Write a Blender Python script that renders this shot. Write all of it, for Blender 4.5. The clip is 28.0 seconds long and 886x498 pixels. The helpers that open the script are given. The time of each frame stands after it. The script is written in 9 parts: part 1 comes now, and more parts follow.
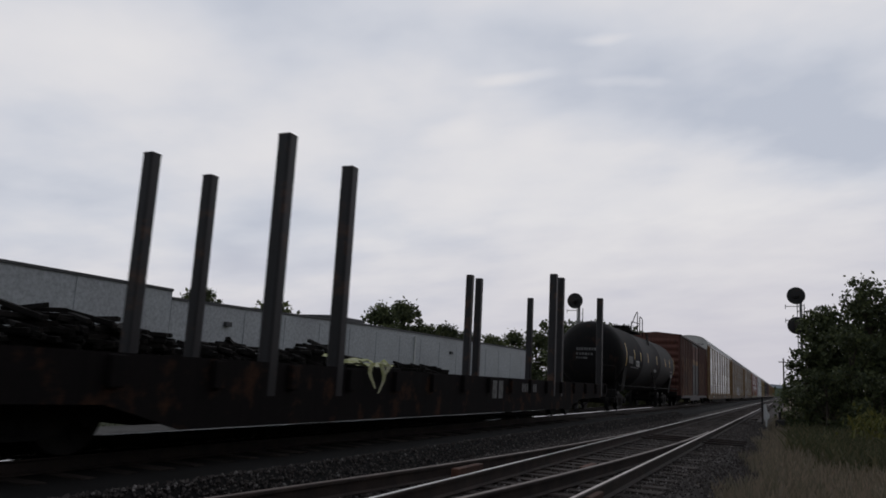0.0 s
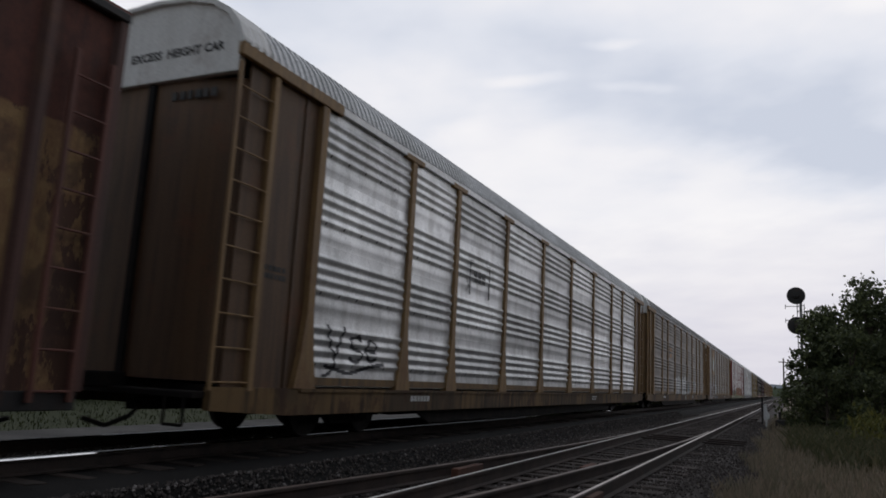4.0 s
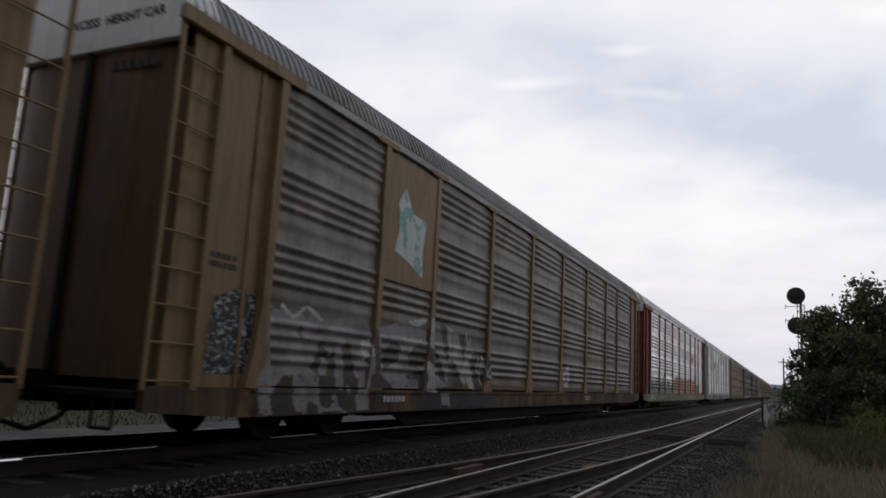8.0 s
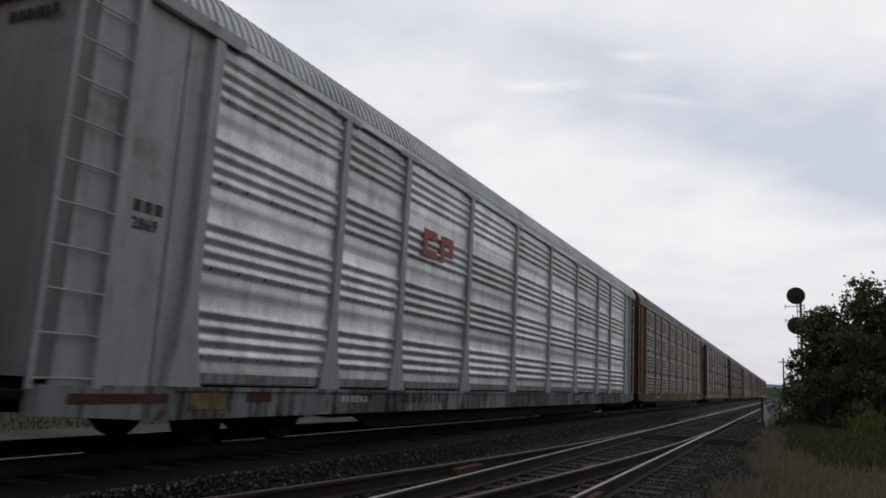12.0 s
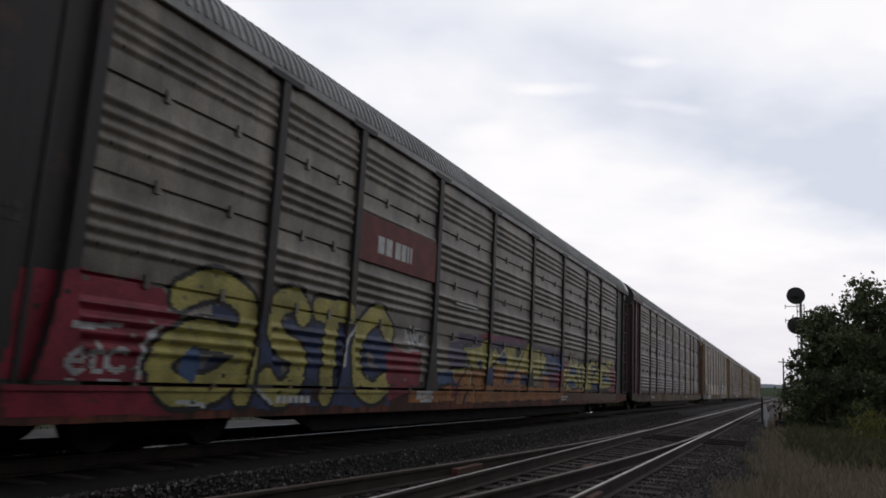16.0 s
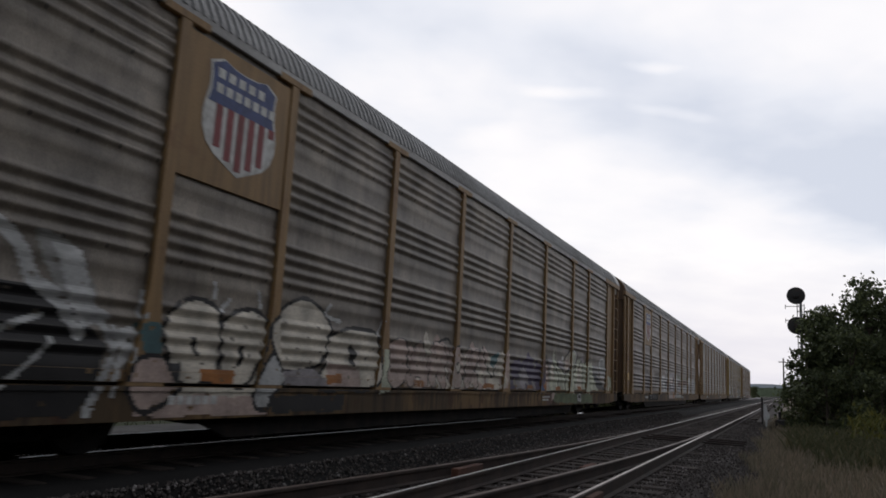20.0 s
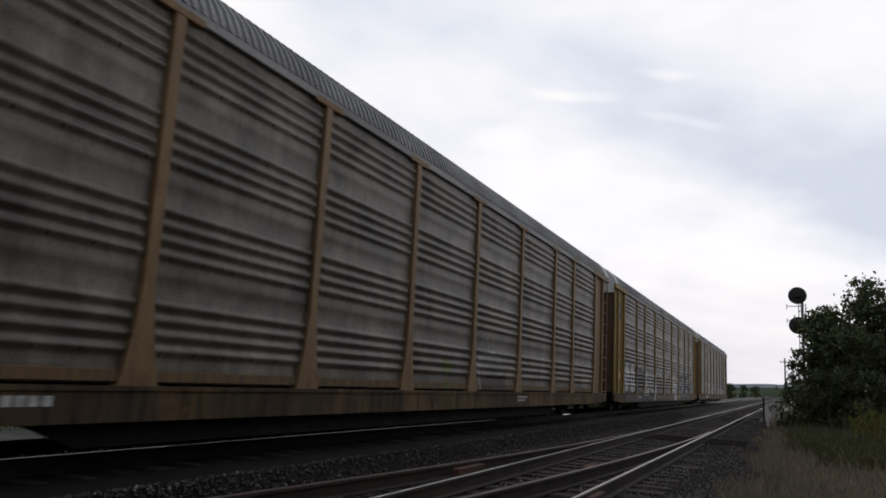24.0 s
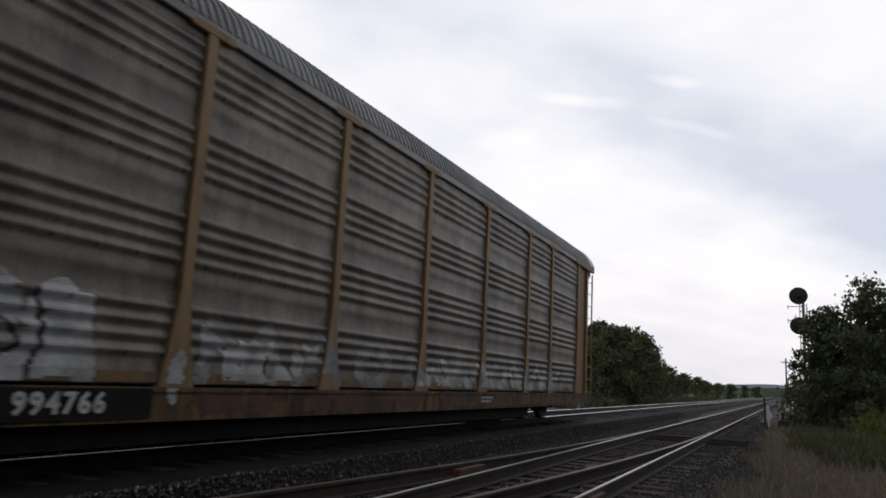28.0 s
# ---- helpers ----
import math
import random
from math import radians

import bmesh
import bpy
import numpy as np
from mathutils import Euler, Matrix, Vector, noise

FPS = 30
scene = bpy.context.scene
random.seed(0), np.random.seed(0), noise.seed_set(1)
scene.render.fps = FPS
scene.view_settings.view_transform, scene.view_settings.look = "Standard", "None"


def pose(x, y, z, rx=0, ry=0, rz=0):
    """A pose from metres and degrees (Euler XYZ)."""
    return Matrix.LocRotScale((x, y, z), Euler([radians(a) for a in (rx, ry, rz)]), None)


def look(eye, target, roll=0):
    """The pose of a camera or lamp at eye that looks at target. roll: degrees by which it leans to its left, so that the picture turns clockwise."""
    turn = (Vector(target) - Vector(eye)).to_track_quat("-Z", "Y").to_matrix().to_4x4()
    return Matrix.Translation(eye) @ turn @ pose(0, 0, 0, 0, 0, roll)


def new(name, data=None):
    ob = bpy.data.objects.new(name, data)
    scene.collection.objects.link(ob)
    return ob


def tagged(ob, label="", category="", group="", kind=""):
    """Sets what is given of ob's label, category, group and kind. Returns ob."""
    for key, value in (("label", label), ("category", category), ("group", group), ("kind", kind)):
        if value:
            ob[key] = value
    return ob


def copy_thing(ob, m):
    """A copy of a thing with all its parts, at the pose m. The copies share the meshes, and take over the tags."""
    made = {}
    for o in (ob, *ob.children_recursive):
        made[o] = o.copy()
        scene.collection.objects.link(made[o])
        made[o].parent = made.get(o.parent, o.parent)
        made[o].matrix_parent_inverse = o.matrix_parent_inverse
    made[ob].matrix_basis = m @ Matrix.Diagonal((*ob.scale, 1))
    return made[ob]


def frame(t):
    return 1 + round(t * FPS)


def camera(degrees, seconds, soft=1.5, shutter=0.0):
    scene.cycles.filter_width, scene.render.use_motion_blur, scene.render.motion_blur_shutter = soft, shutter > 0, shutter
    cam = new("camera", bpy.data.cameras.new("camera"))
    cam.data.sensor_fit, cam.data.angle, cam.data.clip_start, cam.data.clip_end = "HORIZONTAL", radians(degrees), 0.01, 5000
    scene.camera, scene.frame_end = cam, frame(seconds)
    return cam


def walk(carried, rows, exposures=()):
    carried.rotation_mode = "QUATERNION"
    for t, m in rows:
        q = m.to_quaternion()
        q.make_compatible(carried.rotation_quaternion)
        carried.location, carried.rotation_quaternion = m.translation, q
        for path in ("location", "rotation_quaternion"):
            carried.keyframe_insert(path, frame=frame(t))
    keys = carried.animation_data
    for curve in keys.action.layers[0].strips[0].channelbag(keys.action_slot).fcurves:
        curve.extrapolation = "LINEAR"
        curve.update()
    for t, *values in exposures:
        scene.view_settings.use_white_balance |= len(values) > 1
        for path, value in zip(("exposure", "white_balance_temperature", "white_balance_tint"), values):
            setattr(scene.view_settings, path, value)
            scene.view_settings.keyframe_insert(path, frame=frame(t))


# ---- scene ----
# The train's run: metres gone at time t, slightly speeding up.
def gone(t):
    return 15.7665 * t + 0.00965 * t * t


cam = camera(61.7, 28.0, soft=1.7, shutter=0.12)
EYE = (0.0, 0.0, 1.114)
PATH = [(0.0, 24.48, 9.86, -3.0), (3.0, 24.48, 9.86, -3.0), (8.0, 24.48, 9.87, -3.0), (16.0, 24.47, 9.86, -3.0), (20.5, 24.48, 9.86, -3.0),
        (22.0, 24.52, 9.86, -3.0), (25.0, 24.58, 9.86, -2.98), (27.0, 24.56, 9.88, -2.97), (28.0, 24.64, 9.90, -2.94)]
EXPOSURE = [(0.0, -0.2, 6500, 12), (1.2, -0.2, 6500, 12), (2.4, -0.08, 6500, 12), (3.5, 0.05, 6504, 12), (6.5, 0.14, 6532, 12), (9.0, 0.16, 6555, 12), (10.2, 0.1, 6566, 12), (12.5, 0.06, 6587, 12), (14.5, 0.2, 6605, 12), (18.0, 0.24, 6610, 12), (28.0, 0.24, 6610, 12)]
walk(cam, [(t, pose(*EYE, 90 + p, r, y)) for t, y, p, r in PATH], EXPOSURE)

# ---- light: an evening overcast, the low sun behind cloud ahead and to the right ----
world = bpy.data.worlds.new("sky")
scene.world = world
world.use_nodes = True
wn = world.node_tree
sky = wn.nodes.new("ShaderNodeTexSky")
sky.sky_type, sky.sun_disc = "NISHITA", False
sky.sun_elevation, sky.sun_rotation = radians(18), radians(8)
sky.dust_density, sky.air_density = 4.0, 1.0
haze = wn.nodes.new("ShaderNodeHueSaturation")      # an overcast sky has little blue left
haze.inputs["Saturation"].default_value = 0.4
wn.links.new(sky.outputs[0], haze.inputs["Color"])
wn.links.new(haze.outputs[0], wn.nodes["Background"].inputs[0])
wn.nodes["Background"].inputs[1].default_value = 0.13
sun_data = bpy.data.lights.new("sun", "SUN")
sun_data.energy, sun_data.angle, sun_data.color = 0.35, radians(30), (1.0, 0.95, 0.89)
sun = new("sun", sun_data)
sun.matrix_world = look((8.3, 59, 19.5), (0, 0, 0))

TC = -7.85        # middle of the train's track
NC = -2.73        # middle of the near track
LIFT = 0.09       # the train's rails above those of the near track
GAUGE = 0.7525    # rail head's middle from the track's middle


# ---- materials ----
class Nodes:
    """A short hand for node trees."""

    def __init__(self, name):
        self.mat = bpy.data.materials.new(name)
        self.mat.use_nodes = True
        self.t = self.mat.node_tree
        self.bsdf = self.t.nodes["Principled BSDF"]
        self.out = self.t.nodes["Material Output"]

    def n(self, kind, **sets):
        node = self.t.nodes.new("ShaderNode" + kind)
        for k, v in sets.items():
            if k == "operation":
                node.operation = v
            elif k == "data_type":
                node.data_type = v
            elif k == "blend_type":
                node.blend_type = v
            elif k == "feature":
                node.feature = v
            elif k == "object":
                node.object = v
            elif k == "dims":
                if kind == "TexNoise":
                    node.noise_dimensions = v
                else:
                    node.voronoi_dimensions = v
        return node

    def put(self, socket, value):
        if isinstance(value, bpy.types.NodeSocket):
            self.t.links.new(value, socket)
        elif isinstance(value, (tuple, list)) and len(value) == 3 and socket.type == "RGBA":
            socket.default_value = (*value, 1)
        else:
            socket.default_value = value

    def math(self, op, a, b=0.0, clamp=False):
        m = self.n("Math", operation=op)
        m.use_clamp = clamp
        self.put(m.inputs[0], a)
        self.put(m.inputs[1], b)
        return m.outputs[0]

    def vmath(self, op, a, b):
        m = self.n("VectorMath", operation=op)
        self.put(m.inputs[0], a)
        self.put(m.inputs[1], b)
        return m.outputs[0]

    def mix(self, fac, a, b, blend="MIX"):
        m = self.n("Mix", data_type="RGBA", blend_type=blend)
        self.put(m.inputs[0], fac)
        self.put(m.inputs[6], a)
        self.put(m.inputs[7], b)
        return m.outputs[2]

    def noise(self, vec, scale, detail=3.0, rough=0.55, dims="3D"):
        m = self.n("TexNoise", dims=dims)
        self.put(m.inputs["Vector"], vec)
        m.inputs["Scale"].default_value, m.inputs["Detail"].default_value, m.inputs["Roughness"].default_value = scale, detail, rough
        return m.outputs[0]

    def step(self, x, lo, hi):
        m = self.n("MapRange")
        m.clamp = True
        self.put(m.inputs[0], x)
        m.inputs[1].default_value, m.inputs[2].default_value = lo, hi
        return m.outputs[0]

    def ramp(self, fac, stops, constant=False):
        m = self.n("ValToRGB")
        m.color_ramp.interpolation = "CONSTANT" if constant else "LINEAR"
        e = m.color_ramp.elements
        while len(e) < len(stops):
            e.new(0.5)
        for el, (p, c) in zip(e, stops):
            el.position, el.color = p, (*c, 1)
        self.put(m.inputs[0], fac)
        return m.outputs[0]

    def bump(self, height, strength, distance=0.02):
        m = self.n("Bump")
        m.inputs["Strength"].default_value, m.inputs["Distance"].default_value = strength, distance
        self.put(m.inputs["Height"], height)
        self.put(self.bsdf.inputs["Normal"], m.outputs[0])

    def surface(self, color, rough, metal=0.0, spec=0.5):
        self.put(self.bsdf.inputs["Base Color"], color)
        self.put(self.bsdf.inputs["Roughness"], rough)
        self.put(self.bsdf.inputs["Metallic"], metal)
        self.bsdf.inputs["Specular IOR Level"].default_value = spec
        return self.mat


def plain(name, c1, c2=None, rough=0.6, metal=0.0, scale=2.0, fine=30.0, bump=0.15, vary=0.25, spec=0.4, squash=(1, 1, 1), lo=0.4, hi=0.65):
    """Two colours in patches, a fine grain, a piece-to-piece change and a little relief."""
    k = Nodes(name)
    tc = k.n("TexCoord")
    info = k.n("ObjectInfo")
    shift = k.vmath("ADD", tc.outputs["Object"], k.math("MULTIPLY", info.outputs["Random"], 91.0))
    vec = k.vmath("MULTIPLY", shift, squash)
    big = k.noise(vec, scale, 5.0)
    small = k.noise(vec, fine, 3.0)
    c2 = c2 or tuple(v * 0.6 for v in c1)
    col = k.mix(k.step(big, lo, hi), c1, c2)
    col = k.mix(1.0, col, k.ramp(small, [(0.25, (0.72,) * 3), (0.75, (1.2,) * 3)]), "MULTIPLY")
    val = k.math("ADD", k.math("MULTIPLY", info.outputs["Random"], vary), 1.0 - vary / 2)
    col = k.mix(1.0, col, val, "MULTIPLY")
    k.bump(small, bump, 0.015)
    return k.surface(col, k.step(small, -0.8, 1.6) if rough is None else rough, metal, spec)


def painted(name, paint, dirt=(0.10, 0.075, 0.055), amount=0.5, rough=0.6, metal=0.0):
    """Weathered paint on steel: streaks that run down, rust blooms, grime."""
    TONE[name] = paint
    k = Nodes(name)
    tc, info = k.n("TexCoord"), k.n("ObjectInfo")
    vec = k.vmath("ADD", tc.outputs["Object"], k.math("MULTIPLY", info.outputs["Random"], 57.0))
    streak = k.noise(k.vmath("MULTIPLY", vec, (9, 9, 0.7)), 1.0, 4.0)
    patch = k.noise(vec, 1.7, 6.0, 0.65)
    grain = k.noise(vec, 45.0, 2.0)
    col = k.mix(k.math("MULTIPLY", k.step(streak, 0.42, 0.75), amount), paint, dirt)
    col = k.mix(k.math("MULTIPLY", k.step(patch, 0.55, 0.72), amount), col, (0.16, 0.07, 0.035))
    col = k.mix(1.0, col, k.ramp(grain, [(0.2, (0.8,) * 3), (0.8, (1.15,) * 3)]), "MULTIPLY")
    k.bump(patch, 0.12, 0.02)
    return k.surface(col, rough, metal, 0.35)


MAT, TONE = {}, {}
MAT["steel_dark"] = plain("dark_greasy_steel", (0.010, 0.009, 0.009), (0.022, 0.017, 0.014), 0.8, 0.0, 3, 40, spec=0.2)
MAT["wheel"] = plain("wheel_steel", (0.026, 0.021, 0.019), (0.013, 0.012, 0.011), 0.65, 0.2, 4, 40)
MAT["rail"] = plain("rail_rust", (0.048, 0.031, 0.025), (0.026, 0.018, 0.015), 0.8, 0.0, 3, 50, 0.3)
MAT["rail_top"] = plain("rail_polished", (0.72, 0.72, 0.72), (0.6, 0.6, 0.6), 0.05, 1.0, 2, 60, 0.0)
MAT["rail_worn"] = plain("rail_worn_top", (0.74, 0.73, 0.72), (0.6, 0.59, 0.58), 0.28, 1.0, 2, 60, 0.0)
MAT["rail_half"] = plain("rail_rubbed_top", (0.55, 0.50, 0.48), (0.40, 0.34, 0.32), 0.36, 0.9, 2, 60, 0.02)
MAT["rail_dull"] = plain("rail_dull_top", (0.12, 0.085, 0.07), (0.17, 0.13, 0.115), 0.5, 0.3, 2, 60, 0.05)
MAT["tie"] = plain("weathered_tie", (0.068, 0.052, 0.044), (0.027, 0.021, 0.018), 0.9, 0.0, 3, 30, 0.4, 0.6, 0.3, (1, 6, 6))
def oily_ballast():
    """Grey crushed stone; the shoulder beside the rail is coloured black for shade and oily dirt."""
    k = Nodes("oily_ballast")
    p = k.n("TexCoord").outputs["Object"]
    sep = k.n("SeparateXYZ")
    k.put(sep.inputs[0], p)
    big, small = k.noise(p, 1.2, 5.0), k.noise(p, 22.0, 3.0)
    # the shade along the train is put into this black, with oily dirt
    shade_and_oil = k.step(k.math("ADD", sep.outputs[0], k.math("MULTIPLY", k.math("SUBTRACT", big, 0.5), 0.5)), TC + 0.55, TC + 0.75)
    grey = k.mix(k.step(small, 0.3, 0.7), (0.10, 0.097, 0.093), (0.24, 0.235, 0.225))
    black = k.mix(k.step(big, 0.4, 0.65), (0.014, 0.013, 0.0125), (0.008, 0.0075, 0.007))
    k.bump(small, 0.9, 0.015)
    return k.surface(k.mix(shade_and_oil, grey, black), 0.95, 0.0, 0.2)


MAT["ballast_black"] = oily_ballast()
MAT["ballast"] = plain("ballast", (0.075, 0.064, 0.058), (0.042, 0.035, 0.032), 0.95, 0.0, 1.2, 22, 0.9, 0.0, 0.2)
MAT["stone"] = plain("ballast_stone", (0.17, 0.163, 0.155), (0.075, 0.07, 0.066), 0.9, 0.0, 9, 40, 0.3, 0.0, 0.2)
MAT["roof"] = plain("galvanised_roof", (0.62, 0.62, 0.62), (0.45, 0.45, 0.44), 0.45, 0.45, 0.6, 25, 0.05)
MAT["gravel"] = plain("grey_gravel", (0.078, 0.075, 0.071), (0.044, 0.042, 0.04), 0.95, 0.0, 0.8, 18, 0.8, 0.0, 0.2)
MAT["concrete"] = plain("concrete", (0.4, 0.39, 0.37), (0.3, 0.29, 0.28), 0.9)
MAT["white_paint"] = plain("white_paint", (0.75, 0.75, 0.74), (0.6, 0.59, 0.56), 0.55, 0, 1.5, 30, 0.05)
MAT["mark_white"] = plain("white_stencil", (0.62, 0.62, 0.60), (0.42, 0.41, 0.39), 0.6, 0, 8, 60, 0.0, 0.0)
MAT["mark_black"] = plain("black_stencil", (0.03, 0.03, 0.03), (0.06, 0.055, 0.05), 0.6, 0, 8, 60, 0.0, 0.0)
MAT["mark_red"] = plain("red_stencil", (0.48, 0.06, 0.06), (0.33, 0.05, 0.05), 0.55, 0, 8, 60, 0.0, 0.0)
MAT["stripe_red"] = plain("faded_red_stripe", (0.24, 0.045, 0.05), (0.17, 0.04, 0.04), 0.6, 0, 6, 60, 0.0, 0.0)
MAT["label_yellow"] = plain("dirty_yellow_label", (0.28, 0.22, 0.05), (0.14, 0.11, 0.04), 0.6, 0, 6, 40, 0.0, 0.0)
MAT["red_plate"] = plain("faded_red_plate", (0.20, 0.05, 0.045), (0.12, 0.035, 0.03), 0.7, 0, 3, 40, 0.0, 0.0)
MAT["mark_blue"] = plain("blue_stencil", (0.045, 0.07, 0.20), (0.03, 0.045, 0.13), 0.55, 0, 8, 60, 0.0, 0.0)
MAT["faded_blue"] = plain("faded_blue_paint", (0.10, 0.12, 0.15), (0.07, 0.075, 0.08), 0.7, 0, 6, 50, 0.0, 0.0)
MAT["mark_yellow"] = plain("yellow_reflector", (0.75, 0.47, 0.03), (0.62, 0.36, 0.03), 0.35, 0, 8, 60, 0.0, 0.0)
MAT["tank"] = painted("black_tank_paint", (0.011, 0.0100, 0.0102), (0.019, 0.0172, 0.0168), 0.25, 0.72)
MAT["tank"].node_tree.nodes["Principled BSDF"].inputs["Specular IOR Level"].default_value = 0.16
MAT["black_paint"] = painted("black_car_paint", (0.03, 0.028, 0.028), (0.06, 0.05, 0.045), 0.4)
MAT["stake"] = painted("dark_stake_paint", (0.032, 0.029, 0.031), (0.012, 0.011, 0.011), 0.6, 0.5)
MAT["bark"] = plain("bark", (0.09, 0.07, 0.055), (0.05, 0.04, 0.033), 0.95, 0, 6, 40, 0.6, 0.2, 0.2, (1, 1, 0.3))
MAT["tie_pile"] = plain("old_tie", (0.012, 0.010, 0.009), (0.022, 0.019, 0.017), 0.95, 0, 3, 30, 0.4, 0.7, 0.2, (1, 6, 6))
MAT["cloth"] = plain("lime_sheeting", (0.36, 0.38, 0.12), (0.62, 0.60, 0.42), 0.6, 0, 4, 40, 0.2)
# the hills' haze is put into this blue-grey base colour
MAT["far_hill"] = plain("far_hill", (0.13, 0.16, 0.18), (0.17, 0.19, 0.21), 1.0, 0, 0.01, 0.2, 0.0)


def leaf_material(name, c1, c2, c3):
    k = Nodes(name)
    geo = k.n("NewGeometry")
    info = k.n("ObjectInfo")
    r = geo.outputs["Random Per Island"]
    col = k.ramp(r, [(0.0, c1), (0.55, c2), (1.0, c3)])
    col = k.mix(1.0, col, k.math("ADD", k.math("MULTIPLY", info.outputs["Random"], 0.4), 0.8), "MULTIPLY")
    k.surface(col, 0.65, 0.0, 0.25)
    tr = k.n("BsdfTranslucent")
    k.put(tr.inputs["Color"], col)
    ms = k.n("MixShader")
    ms.inputs[0].default_value = 0.25
    k.put(ms.inputs[1], k.bsdf.outputs[0])
    k.put(ms.inputs[2], tr.outputs[0])
    k.put(k.out.inputs["Surface"], ms.outputs[0])
    return k.mat


MAT["leaf"] = leaf_material("leaves", (0.050, 0.062, 0.032), (0.082, 0.098, 0.046), (0.14, 0.16, 0.066))
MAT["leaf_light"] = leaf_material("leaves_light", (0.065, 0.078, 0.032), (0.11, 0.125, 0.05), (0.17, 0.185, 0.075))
MAT["weed"] = leaf_material("weed_leaves", (0.075, 0.085, 0.042), (0.125, 0.125, 0.066), (0.19, 0.165, 0.095))
MAT["grass"] = leaf_material("grass_blades", (0.17, 0.155, 0.105), (0.235, 0.20, 0.145), (0.31, 0.245, 0.185))
MAT["bank_weed"] = leaf_material("bank_weeds", (0.10, 0.11, 0.055), (0.155, 0.155, 0.085), (0.22, 0.20, 0.12))
MAT["goldenrod"] = leaf_material("goldenrod", (0.075, 0.085, 0.025), (0.13, 0.12, 0.03), (0.09, 0.10, 0.03))


def soil_material():
    """Cinders by the track that turn into rough grass away from it."""
    k = Nodes("ground_soil")
    tc = k.n("TexCoord")
    vec = tc.outputs["Object"]
    sep = k.n("SeparateXYZ")
    k.put(sep.inputs[0], vec)
    big = k.noise(vec, 0.35, 5.0)
    small = k.noise(vec, 9.0, 4.0)
    cinder = k.mix(k.step(small, 0.3, 0.7), (0.085, 0.070, 0.064), (0.15, 0.126, 0.115))
    grassy = k.mix(k.step(small, 0.3, 0.7), (0.19, 0.16, 0.12), (0.28, 0.225, 0.175))
    lawn = k.mix(k.step(small, 0.3, 0.7), (0.02, 0.027, 0.009), (0.037, 0.044, 0.015))
    far_left = k.step(k.math("ADD", k.math("MULTIPLY", sep.outputs[0], -1.0), k.math("MULTIPLY", big, 4.0)), 15.6, 16.4)
    right = k.step(k.math("ADD", sep.outputs[0], k.math("MULTIPLY", big, 1.6)), 0.1, 0.9)
    k.bump(small, 0.6, 0.04)
    return k.surface(k.mix(far_left, k.mix(right, cinder, grassy), lawn), 0.95, 0, 0.2)


MAT["soil"] = soil_material()


CLOUD_MASSES = [(0.37, 0.379, 0.251, 0.061, -0.15), (0.075, 0.476, 0.183, 0.057, -0.10), (0.546, 0.289, 0.12, 0.056, -0.12), (-0.583, 0.384, 0.122, 0.046, -0.05), (-0.177, 0.222, 0.198, 0.03, -0.04), (0.119, 0.414, 0.061, 0.012, 0.1), (0.249, 0.468, 0.046, 0.009, 0.09), (0.283, 0.397, 0.053, 0.009, 0.07), (0.281, 0.184, 0.328, 0.122, 0.13), (0.619, 0.526, 0.046, 0.019, 0.1), (-0.463, 0.488, 0.229, 0.061, 0.08), (0.038, 0.336, 0.053, 0.02, 0.1), (-0.284, 0.344, 0.229, 0.084, 0.05), (0.391, 0.084, 0.229, 0.046, 0.04), (0.344, 0.064, 0.053, 0.009, -0.06)]


